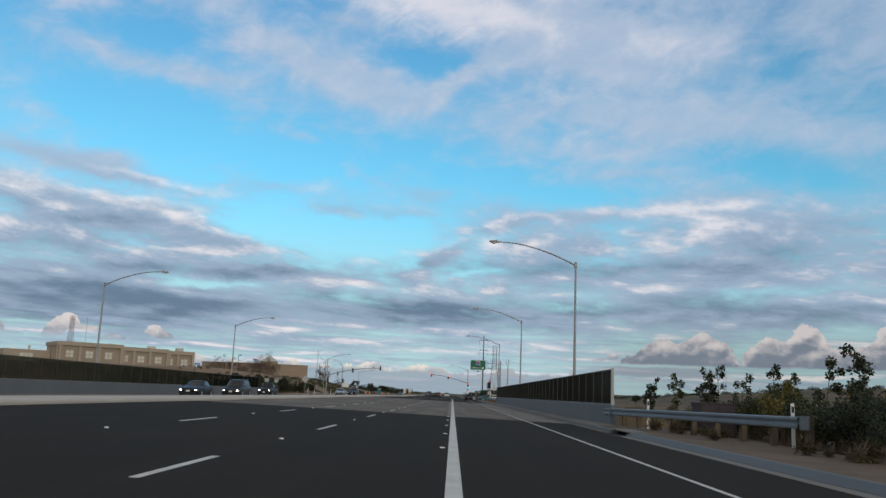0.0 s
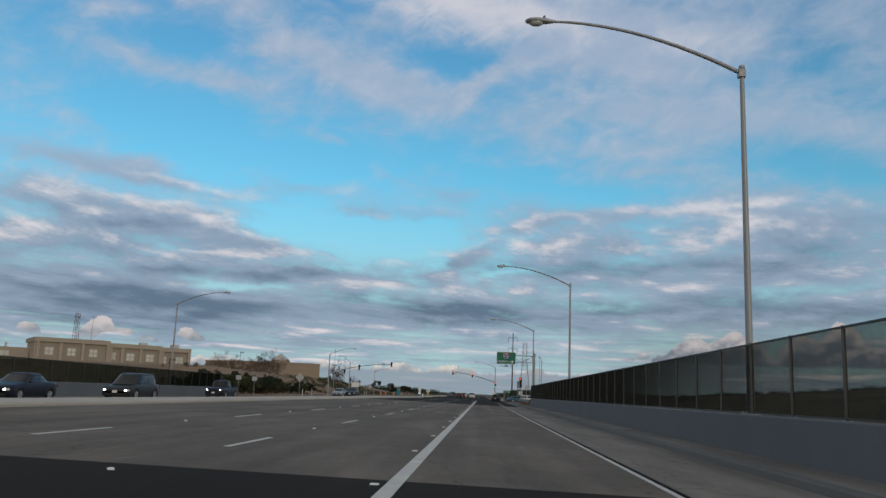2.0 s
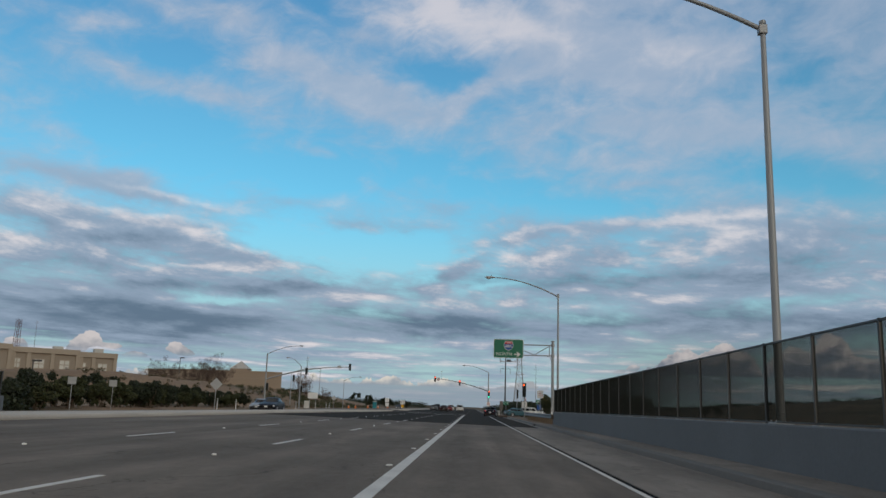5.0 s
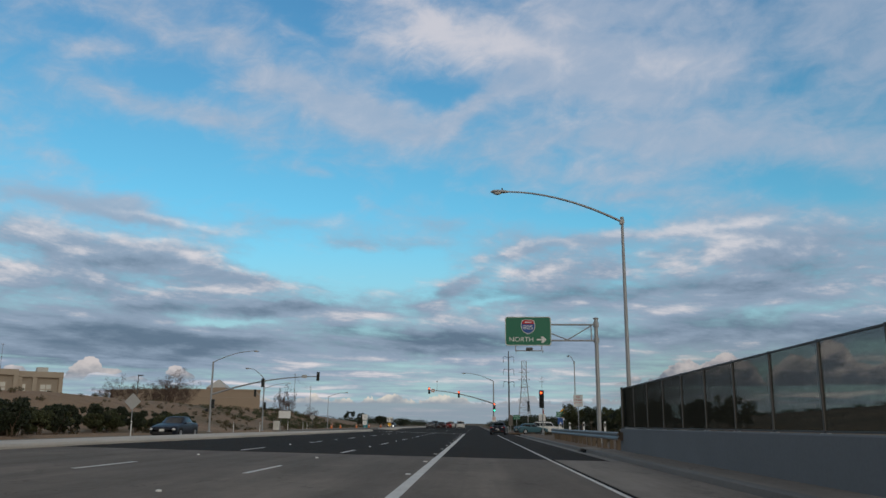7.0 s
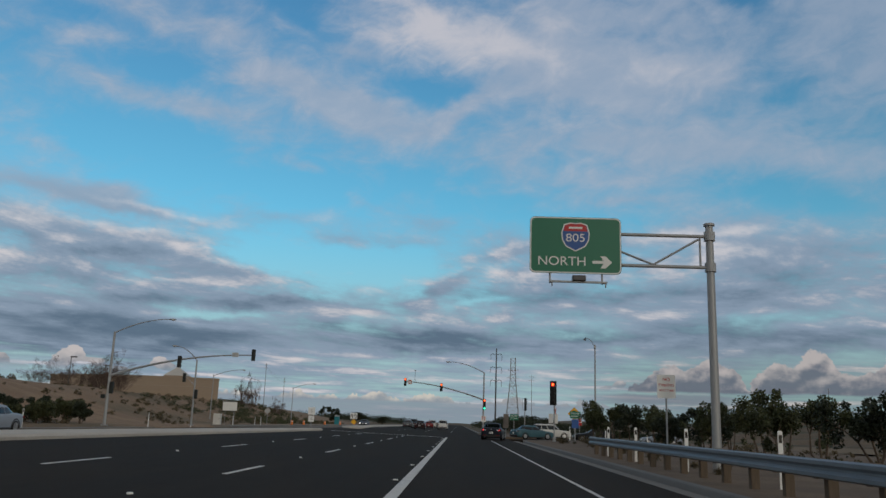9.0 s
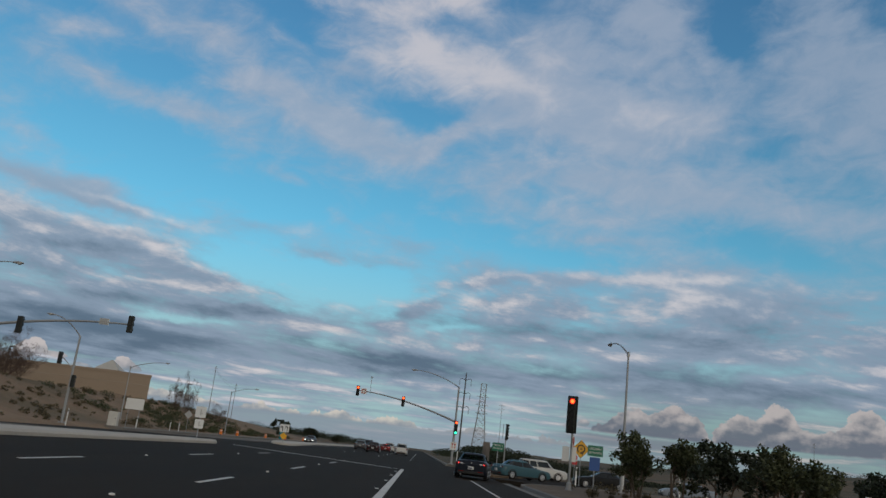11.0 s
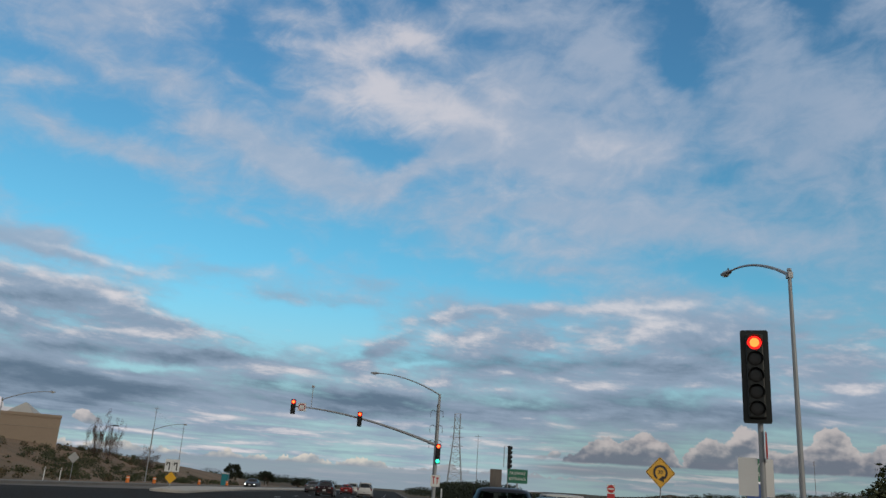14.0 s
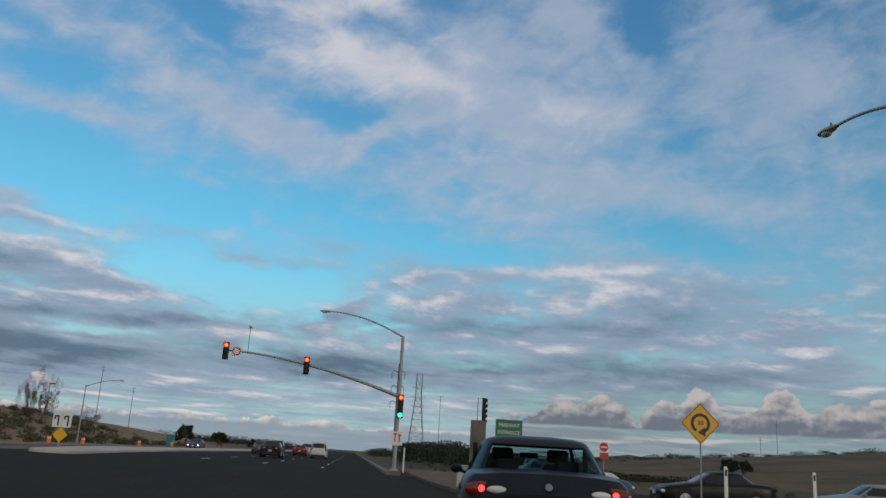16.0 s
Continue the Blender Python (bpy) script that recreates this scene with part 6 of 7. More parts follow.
        if lights == "on":
            part("bulb", disc(bmesh.new(), (sx * W * 0.35, 0.497 * L, top_f - 0.13), (0, 1, 0), 0.075, 0.02, 14, 0.02), HEADLIGHT, lamp, "lit lamp")
        bm = bmesh.new()
        mt = Matrix.Translation((sx * (W / 2 + 0.05), f0 - 0.42, belt + 0.05)) @ Matrix.Diagonal((0.085, 0.05, 0.06, 1))
        bmesh.ops.create_uvsphere(bm, u_segments=12, v_segments=8, radius=1, matrix=mt)
        mirror = part("side_mirror", bm, body_paint, car, smooth=True)
        part("stalk", T([(sx * (W / 2 - 0.08), f0 - 0.40, belt - 0.0), (sx * (W / 2 + 0.05), f0 - 0.42, belt + 0.05)], 0.025, 6), CAR_TRIM, mirror)
        for y in (-0.16 * L, 0.05 * L):
            part("door_handle", B((sx * (W / 2 - 0.005) - 0.015, y - 0.09, belt - 0.17), (sx * (W / 2 - 0.005) + 0.015, y + 0.09, belt - 0.13), bevel=0.01), body_paint, car)
        part("sill", B((sx * (W / 2 - 0.05) - 0.04, -0.21 * L, 0.18), (sx * (W / 2 - 0.05) + 0.055, 0.2 * L, 0.28), bevel=0.02), CAR_TRIM, car)
    bump = part("rear_bumper", B((-W * 0.40, -L * 0.503, 0.27), (W * 0.40, -L * 0.47, 0.45), bevel=0.03), CAR_TRIM, car)
    for sx in (-1, 1):
        part("reflector", B((sx * W * 0.30 - 0.14, -L * 0.506, 0.40), (sx * W * 0.30 + 0.14, -L * 0.502, 0.44)), TAIL_LAMP, bump)
    plate = part("rear_plate", B((-0.155, -L * 0.512, 0.53), (0.155, -L * 0.500, 0.69), bevel=0.004), PLATE, car)
    bars("plate_bars", [(-0.03, 0.60, 0.22, 0.06)], PLATE_BARS, plate, -L * 0.5125)
    part("badge", disc(bmesh.new(), (0, -L * 0.496, top_r - 0.10), (0, -1, 0), 0.038, 0.02, 14), ALLOY, car)
    part("front_bumper", B((-W * 0.38, L * 0.47, 0.24), (W * 0.38, L * 0.503, 0.42), bevel=0.03), CAR_TRIM, car)
    part("grille", B((-W * 0.22, L * 0.48, top_f - 0.22), (W * 0.22, L * 0.5005, top_f - 0.08), bevel=0.02), CAR_TRIM, car)
    plate = part("front_plate", B((-0.155, L * 0.500, 0.44), (0.155, L * 0.512, 0.60), bevel=0.004), PLATE, car)
    lamp_at = (0, -0.35 * L, belt + 0.02) if inside else (0, r1 + (r0 - r1) * 0.1 - 0.03, H - 0.12)
    part("high_brake_lamp", B((-0.11, -0.0, 0), (0.11, 0.03, 0.025), bevel=0.008, m=Matrix.Translation(lamp_at)), BRAKE_LIT if brake else TAIL_LAMP, car)
    if kind == "pickup":
        for sx in (-1, 1):
            part("bed_side", B((sx * W * 0.47 - 0.05, -0.49 * L, 1.05), (sx * W * 0.47 + 0.05, -0.115 * L, 1.17), bevel=0.02), body_paint, car)
        part("tailgate", B((-W * 0.45, -0.497 * L, 1.0), (W * 0.45, -0.482 * L, 1.17), bevel=0.015), body_paint, car)
    if kind in ("suv", "minivan"):
        for sx in (-1, 1):
            part("roof_rack", T([(sx * a1 * 0.9, r1 + 0.2, H - 0.02), (sx * a1 * 0.9, r1 + 0.3, H + 0.03), (sx * a1 * 0.9, f1 - 0.5, H + 0.03), (sx * a1 * 0.9, f1 - 0.4, H - 0.02)], 0.018, 6), CAR_TRIM, car)
    if kind == "sedan":
        for y in (-L * 0.502,):
            part("exhaust", T([(-W * 0.3, y, 0.24), (-W * 0.3, y + 0.12, 0.24)], 0.035, 10), ALLOY, car)
    return car


def at_road(x, y, turn=0.0):
    return pose(x, y, road_z(x) + 0.004, 0, 0, turn)


vehicle("sedan", "black car paint", (0.010, 0.014, 0.024), at_road(4.02, 196.6, -7), "black four-door saloon in the turn lane", brake=True, inside=True)
vehicle("sedan", "dark blue car paint", (0.012, 0.016, 0.028), at_road(-22.5, 68.4, 180), "dark blue saloon with headlights lit on the oncoming side", "on")
vehicle("minivan", "slate car paint", (0.035, 0.038, 0.045), at_road(-22.5, 82.0, 180), "slate grey minivan on the oncoming side", "on")
vehicle("pickup", "navy truck paint", (0.016, 0.019, 0.03), at_road(-26.0, 112.3, 180), "dark pickup truck with headlights lit on the oncoming side", "on")
vehicle("sedan", "midnight car paint", (0.010, 0.013, 0.022), at_road(-19.0, 154.4, 180), "midnight blue saloon on the oncoming side", "off")
vehicle("sedan", "silver blue car paint", (0.30, 0.34, 0.40), at_road(-23.0, 166.0, 180), "silver blue saloon on the oncoming side", "off")
vehicle("sedan", "dark maroon car paint", (0.022, 0.010, 0.012), at_road(-5.4, 262.0, 0), "dark maroon saloon leaving the junction")
vehicle("suv", "white car paint", (0.62, 0.62, 0.60), at_road(-2.0, 281.0, 0), "white sport utility car past the junction")
vehicle("sedan", "grey car paint", (0.10, 0.11, 0.12), at_road(-8.7, 284.0, 0), "grey saloon past the junction")
vehicle("sedan", "far red car paint", (0.20, 0.02, 0.02), at_road(-5.3, 301.0, 0), "red saloon far down the road", brake=True)
vehicle("minivan", "far white van paint", (0.60, 0.60, 0.58), at_road(-5.2, 318.0, 0), "white van far down the road")
vehicle("suv", "far dark car paint", (0.03, 0.03, 0.035), at_road(-8.7, 305.0, 0), "dark utility car far down the road")
vehicle("sedan", "oncoming far car paint", (0.05, 0.05, 0.055), at_road(-19.0, 300.0, 180), "dark saloon with headlights lit far down the road", "on")
vehicle("sedan", "teal car paint", (0.05, 0.12, 0.15), at_road(8.8, 213.0, -62), "teal saloon turning onto the ramp")
vehicle("suv", "pale car paint", (0.60, 0.60, 0.58), at_road(12.2, 226.0, -80), "white sport utility car on the ramp")
vehicle("sedan", "gloss black car paint", (0.009, 0.009, 0.010), at_road(16.2, 218.6, 86), "black saloon on the slip road")
vehicle("sedan", "silver car paint", (0.24, 0.28, 0.33), at_road(24.0, 220.2, 84), "silver saloon on the slip road")

# ---- buildings ----
def office_block():
    turn = math.degrees(math.atan2(25.7, 34.7))
    b = thing("office_building", pose(-122.1, 247.8, 0, 0, 0, turn), "two-storey beige stucco office building with square windows", "building")
    blocks = [(0.0, 19.3, 0.0, 12.5, (3.4, 9.2, 15.0), 5.85), (19.3, 34.3, 0.7, 12.0, (20.6, 25.4, 31.0), 5.4), (34.3, 43.2, 1.4, 11.7, (35.3, 39.9), 4.6)]
    for x0, x1, back, top, wins, bay in blocks:
        bm = B((x0, back + 0.7, 2.5), (x1, back + 19, top - 0.1))
        part("wall", bm, STUCCO_SHADED, b, "recessed stucco wall")
        bm = B((x0, back, top - 1.25), (x1 - 0.003, back + 0.72, top), bevel=0.05)
        part("parapet", bm, STUCCO, b)
        part("roof", B((x0 + 0.3, back + 0.8, top - 0.1), (x1 - 0.3, back + 18.7, top - 0.05)), ROOF_PALE, b)
        cols = [x0 + 0.45, x1 - 0.45] + [(p + q) / 2 for p, q in zip(wins, wins[1:])]
        for x in cols:
            part("column", B((x - 0.42, back, 2.5), (x + 0.42, back + 0.71, top - 1.25), bevel=0.04), STUCCO, b)
        for i, x in enumerate(wins):
            w = 0.72 if (i == 0 and x0 > 0) else 1.12
            z = top - 3.75
            win = part("window", B((x - w - 0.1, back + 0.60, z - 1.2), (x + w + 0.1, back + 0.72, z + 1.2), bevel=0.02), STUCCO, b)
            for sx in (-1, 1):
                for sz in (-1, 1):
                    part("pane", B((x + sx * w / 2 - w / 2 + 0.09, back + 0.585, z + sz * 0.55 - 0.46), (x + sx * w / 2 + w / 2 - 0.09, back + 0.615, z + sz * 0.55 + 0.46)), BLIND, win)
    # the end that turns away
    for i in range(5):
        y = 1.2 + 3.2 * i
        part("column", B((-0.55, y - 0.5, 2.5), (0.15, y + 0.5, 11.3), bevel=0.04), STUCCO, b)
    part("parapet", B((-0.6, 0.0, 11.25), (0.0, 18.5, 12.45), bevel=0.05), STUCCO, b)
    part("wing", B((-14, 9, 2.5), (-0.6, 20, 9.6), bevel=0.08), STUCCO, b, "lower wing")
    win = part("window", B((-9.5, 8.9, 7.0), (-5.5, 9.02, 8.6), bevel=0.02), STUCCO, b)
    for i in range(3):
        part("pane", B((-9.3 + 1.28 * i, 8.87, 7.15), (-8.15 + 1.28 * i, 8.905, 8.45)), BLIND, win)
    part("roof_light", B((-6.6, 12, 9.6), (-6.0, 12.6, 11.0), bevel=0.05), ROOF_PALE, b)
    for x in (16, 29, 38.5):
        part("roof_unit", B((x, 6, 11.9), (x + 2.2, 8.2, 12.9), bevel=0.06), ROOF_PALE, b)


office_block()


def round_hall():
    b = thing("round_hall", pose(-81.0, 331.5, 0), "low tan hall with a curved blank wall and pale pyramid skylight", "building")
    arc = [(-22.0 + 44.0 * i / 24, -6.0 * (1 - ((i - 12) / 12) ** 2) - 3.0 * i / 24) for i in range(25)]
    bm = bmesh.new()
    ring = arc + [(0.5, 46), (-14.0, 46)]
    for z0, z1, grow in ((1.0, 9.8, 0.0), (9.8, 10.3, 0.12)):
        lo = [bm.verts.new((x * (1 + grow / 20), y - grow, z0)) for x, y in ring]
        hi = [bm.verts.new((x * (1 + grow / 20), y - grow, z1)) for x, y in ring]
        for i in range(len(ring)):
            j = (i + 1) % len(ring)
            bm.faces.new((lo[i], lo[j], hi[j], hi[i]))
        bm.faces.new(hi)
    bmesh.ops.recalc_face_normals(bm, faces=bm.faces)
    part("wall", bm, TAN_WALL, b)
    # no groove is cut: a tube in shaded stucco paints its dark line
    bm = bmesh.new()
    for i in range(24):
        (xa, ya), (xb, yb) = arc[i], arc[i + 1]
        tube(bm, [(xa, ya - 0.02, 8.0), (xb, yb - 0.02, 8.0)], 0.05, 6)
    part("groove_line", bm, STUCCO_SHADED, b, "thin raised line in shaded stucco colour along the wall")
    part("skylight_drum", B((-6.6, 37, 9.5), (-0.2, 43, 12.6), bevel=0.05), TAN_WALL, b)
    bm = bmesh.new()
    base = [bm.verts.new((x, y, 12.6)) for x, y in ((-6.7, 36.9), (-0.1, 36.9), (-0.1, 43.1), (-6.7, 43.1))]
    tip = [bm.verts.new((x, y, 15.3)) for x, y in ((-3.6, 39.8), (-3.2, 39.8), (-3.2, 40.2), (-3.6, 40.2))]
    for i in range(4):
        bm.faces.new((base[i], base[(i + 1) % 4], tip[(i + 1) % 4], tip[i]))
    bm.faces.new(tip)
    part("skylight", bm, ROOF_PALE, b, "pale pyramid skylight")


round_hall()


# ---- poles, towers and lines ----
def utility_pole(x, y, top, arms=((0.6, 0.55), (1.7, 0.55)), mat=POLE_WOOD):
    g = land_z(x, y)
    p = thing("utility_pole", pose(x, y, g), "tall dark utility pole with cross arms", "utility pole", "utility poles")
    h = top - g
    part("pole", T([(0, 0, -0.5), (0, 0, h)], [0.12, 0.07], 8), mat, p, smooth=True)
    for down, half in arms:
        arm = part("cross_arm", B((-half, -0.05, h - down - 0.04), (half, 0.05, h - down + 0.04), bevel=0.01), mat, p)
        for s in (-0.9, -0.45, 0.45, 0.9):
            part("insulator", T([(s * half, 0, h - down + 0.06), (s * half, 0, h - down + 0.24)], [0.05, 0.03], 8), LAMP_GLASS, arm)
    return p


for x, y, t in ((-73, 436, 21.4), (-76, 484, 18.6), (163, 491, 22.0), (171, 520, 17.0)):
    utility_pole(x, y, t)


def steel_pole(x, y, top):
    g = land_z(x, y)
    p = thing("power_pole", pose(x, y, g), "tall steel power pole with hanging insulators", "power pole")
    h = top - g
    part("pole", T([(0, 0, -0.5), (0, 0, h)], [0.55, 0.3], 12), DARK_STEEL, p, smooth=True)
    for z in (h - 4, h - 11.5, h - 19):
        for s in (-1, 1):
            arm = part("arm", T([(0, 0, z), (s * 2.0, 0, z + 0.8), (s * 3.2, 0, z + 0.2)], 0.15, 8), DARK_STEEL, p, smooth=True)
            bm = bmesh.new()
            for q in range(6):
                tube(bm, [(s * 3.2, 0, z - 0.2 - 0.5 * q), (s * 3.2, 0, z - 0.42 - 0.5 * q)], [0.34, 0.15], 8)
            part("insulator", bm, LAMP_HEAD, arm)


steel_pole(21.6, 600, 45.0)


def lattice_tower(x, y, top, foot, head, steps, arms, label, bar=0.12, mat=STEEL):
    g = land_z(x, y)
    t = thing("lattice_tower", pose(x, y, g), label, "lattice tower")
    h = top - g

    def half(z):
        return head + (foot - head) * max(0.0, 1 - z / (h * 0.75)) ** 1.1

    for sx in (-1, 1):
        for sy in (-1, 1):
            zs = [h * i / 10 for i in range(11)]
            part("leg", T([(sx * half(z), sy * half(z), z) for z in zs], bar, 6), mat, t)
    bm = bmesh.new()
    for i in range(steps):
        za, zb = h * i / steps, h * (i + 1) / steps
        a, b = half(za), half(zb)
        for s in (-1, 1):
            tube(bm, [(-a, s * a, za), (b, s * b, zb)], bar * 0.42, 4)
            tube(bm, [(a, s * a, za), (-b, s * b, zb)], bar * 0.42, 4)
            tube(bm, [(s * a, -a, za), (s * b, b, zb)], bar * 0.42, 4)
            tube(bm, [(-b, s * b, zb), (b, s * b, zb)], bar * 0.42, 4)
    part("bracing", bm, mat, t)
    for z, w in arms:
        for s in (-1, 1):
            bm = bmesh.new()
            tube(bm, [(0, -half(z), z), (s * w, 0, z + 0.3)], 0.07, 4)
            tube(bm, [(0, half(z), z), (s * w, 0, z + 0.3)], 0.07, 4)
            tube(bm, [(0, 0, z + 1.6), (s * w, 0, z + 0.3)], 0.06, 4)
            part("cross_arm", bm, mat, t)
    return t


lattice_tower(25, 500, 31.5, 3.4, 1.1, 13, ((26.5, 2.6), (23.0, 2.8), (19.5, 2.6)), "tall grey lattice power tower past the junction")
lattice_tower(-212, 445, 35.5, 2.2, 0.9, 12, ((29, 1.6),), "slim lattice mast behind the offices", 0.09, MAST_RED)
utility_pole(-205, 448, 35.0, ((0.8, 0.8),))
utility_pole(33.5, 500, 24.0, ((0.8, 1.3), (2.4, 1.3)))

# slack wires between the poles
for z, dx in ((20.6, -0.4), (19.2, 0.4)):
    pts = [(-73 + dx - 3 * q, 436 + 48 * q, z - 2.8 * q - 3.2 * q * (1 - q)) for q in [i / 14 for i in range(15)]]
    tagged(part("power_line", T(pts, 0.02, 4), DARK_STEEL), "thin dark power line slung between poles", "power line", "power lines")


def yard_light(x, y, h):
    g = land_z(x, y)
    p = thing("yard_light", pose(x, y, g), "dark shoebox yard light on a slim pole", "yard light", "yard lights")
    part("pole", T([(0, 0, -0.3), (0, 0, h)], 0.08, 8), DARK_STEEL, p)
    part("lamp_box", B((-0.1, -0.2, h - 0.12), (1.1, 0.2, h + 0.12), bevel=0.03), DARK_STEEL, p)


for x, y, h in ((-76, 285, 6.5), (-72, 292, 5.5), (-58.4, 355, 6.0), (-58, 180, 5.5)):
    yard_light(x, y, h)


# ---- plants ----
def leaf_mesh(name, rng, clumps, count, size, mat, slim=0.3):
    """Many small folded leaves gathered in clumps: rows of centre and radii."""
    w = np.array([c[3] * c[4] * c[5] for c in clumps]) ** 0.7
    pick = rng.choice(len(clumps), count, p=w / w.sum())
    cl = np.array(clumps)[pick]
    d = rng.normal(size=(count, 3))
    d /= np.linalg.norm(d, axis=1)[:, None]
    at = cl[:, :3] + d * cl[:, 3:6] * (rng.random(count) ** 0.45)[:, None]
    a = rng.normal(size=(count, 3)) + d * 0.5 + (0, 0, 0.2)
    a /= np.linalg.norm(a, axis=1)[:, None]
    b = np.cross(a, rng.normal(size=(count, 3)))
    b /= np.linalg.norm(b, axis=1)[:, None]
    ln = size * (0.6 + 0.8 * rng.random(count))[:, None]
    v = np.stack([at - a * ln * 0.5, at + b * ln * slim, at + a * ln * 0.5, at - b * ln * slim], 1).reshape(-1, 3)
    f = np.arange(count * 4).reshape(-1, 4)
    me = bpy.data.meshes.new(name)
    me.from_pydata(v.tolist(), [], f.tolist())
    me.materials.append(mat)
    return me


def clump_of_grass(seed, m, label):
    """A tuft of long dry blades."""
    rng = np.random.default_rng(seed)
    t = thing("grass_tuft", m, label, "grass", "grass tufts")
    spots = [(0, 0, 0.12, 0.18, 0.18, 0.14)]
    ob = new("grass_blade", leaf_mesh("grass_blade", rng, spots, 120, 0.34, SCRUB, 0.04))
    ob.parent = t
    return t


def limbs(bm, rng, base, tip, r, depth, tips, spread=0.5):
    """A limb that bends and forks."""
    base, tip = Vector(base), Vector(tip)
    mid = base.lerp(tip, 0.5) + Vector(rng.normal(size=3)) * (tip - base).length * 0.08
    tube(bm, [base, mid, tip], [r, r * 0.8, r * 0.55], 6)
    if depth == 0:
        tips.append(tip)
        return
    for _ in range(3 if depth > 1 else 2):
        d = (tip - base)
        step = d * (0.28 + 0.14 * rng.random()) + Vector(rng.normal(size=3)) * d.length * spread * 0.6
        step.z = abs(step.z) * 0.8 + d.length * 0.05
        limbs(bm, rng, tip, tip + step, r * 0.55, depth - 1, tips, spread)


def tree(seed, m, height, width, leaf_mat, label, leaf=0.15, count=4200, stems=3, category="tree", group="", name="tree"):
    rng = np.random.default_rng(seed)
    t = thing(name, m, label, category, group)
    bm, tips = bmesh.new(), []
    for i in range(stems):
        a = 2 * math.pi * (i + rng.random() * 0.6) / stems
        r = width * (0.10 + 0.14 * rng.random())
        limbs(bm, rng, (0.05 * math.cos(a), 0.05 * math.sin(a), -0.3), (r * math.cos(a), r * math.sin(a), height * (0.34 + 0.14 * rng.random())), 0.035 + 0.008 * height, 2, tips, 0.38)
    part("trunk", bm, BARK, t, smooth=True)
    clumps = []
    for p in tips:
        k = 0.10 + 0.10 * rng.random()
        q = Vector((max(-width / 2, min(width / 2, p.x)), max(-width / 2, min(width / 2, p.y)), min(p.z, height * 0.93)))
        clumps.append((*q, width * k, width * k, height * k * 0.9))
    for _ in range(int(4 + width * 2)):
        a, rr, z = rng.random() * 6.283, width * 0.46 * rng.random() ** 0.5, height * (0.22 + 0.7 * rng.random())
        fit = 1 - 0.55 * abs(z / height - 0.5)
        k = 0.07 + 0.08 * rng.random()
        clumps.append((rr * fit * math.cos(a), rr * fit * math.sin(a), z, width * k, width * k, height * k))
    ob = new("crown", leaf_mesh("crown", rng, clumps, count, leaf, leaf_mat))
    ob.parent = t
    return t


def bare_tree(seed, m, height, label, mat=TWIG, group="bare trees"):
    rng = np.random.default_rng(seed)
    t = thing("bare_tree", m, label, "tree", group)
    bm, tips, clumps = bmesh.new(), [], []
    for i in range(11):
        a = 2 * math.pi * (i + 0.5 * rng.random()) / 11
        r, up = height * (0.12 + 0.36 * rng.random()), height * (0.28 + 0.22 * rng.random())
        limbs(bm, rng, (0.25 * r * math.cos(a), 0.25 * r * math.sin(a), -0.3), (r * math.cos(a), r * math.sin(a), up), 0.010 * height, 2, tips, 0.42)
        clumps.append((r * math.cos(a), r * math.sin(a), up * 0.6, height * 0.16, height * 0.16, up * 0.5))
    part("trunk", bm, mat, t)
    clumps += [(*p, height * 0.12, height * 0.12, height * 0.13) for p in tips]
    ob = new("twig_crown", leaf_mesh("twig_crown", rng, clumps, 4200, height * 0.10, mat, 0.028))
    ob.parent = t
    return t


def on_land(x, y, turn=0.0, size=1.0, lift=0.0):
    return pose(x, y, land_z(x, y) + lift, 0, 0, turn) @ Matrix.Scale(size, 4)


RIGHT = "dark olive shrubby tree in the roadside dirt"
kinds = [tree(11, pose(11.9, 190.4, 0.0), 3.5, 2.7, LEAF_OLIVE, RIGHT, group="verge trees"),
         tree(12, pose(12.7, 186.6, 0.0, 0, 0, 70), 3.2, 2.2, LEAF_OLIVE, RIGHT, group="verge trees"),
         tree(13, pose(13.1, 181.5, 0.0, 0, 0, 20), 2.9, 2.5, LEAF_DARK, RIGHT, group="verge trees")]
for i, (x, y, s) in enumerate(((13.6, 177.2, 0.95), (12.7, 173.5, 0.85), (13.4, 165.8, 0.95), (14.6, 162.2, 1.1), (14.0, 158.0, 0.95), (15.2, 153.5, 1.1), (16.5, 149.0, 1.0),  (12.6, 194.2, 0.8), (15.8, 184.0, 1.1), (17.2, 174.5, 1.0), (18.5, 165.0, 1.2), (11.9, 167.8, 0.75), (12.6, 163.6, 0.9))):
    src = kinds[i % 3]
    got = copy_thing(src, pose(x, y, 0.0, 0, 0, 47 * i))
    got.scale = (s * 0.92, s * 0.92, s * 0.86)
near = [tree(21, on_land(15.5, 34.5), 2.6, 2.0, LEAF_YELLOW, "yellowing young tree behind the guardrail", group="approach trees", leaf=0.12, count=2400),
        tree(22, on_land(13.6, 31.0), 2.4, 1.9, LEAF_OLIVE, "young olive-green tree behind the guardrail", group="approach trees", leaf=0.12, count=2400)]
for i, (x, y, s) in enumerate(((17.0, 40.0, 1.0), (14.5, 37.0, 0.9), (18.8, 35.0, 1.1), (19.5, 46.0, 1.0), (17.2, 29.5, 1.0), (12.2, 20.5, 1.0), (21.5, 31.0, 1.1), (24.0, 38.0, 1.2), (11.6, 17.4, 0.7), (12.6, 23.5, 0.6), (14.4, 25.5, 0.7), (11.2, 21.8, 0.5))):
    got = copy_thing(near[i % 2], pose(x, y, max(land_z(x, y), -1.2), 0, 0, 63 * i))
    got.scale = (s * 0.8, s * 0.8, s * 0.85)


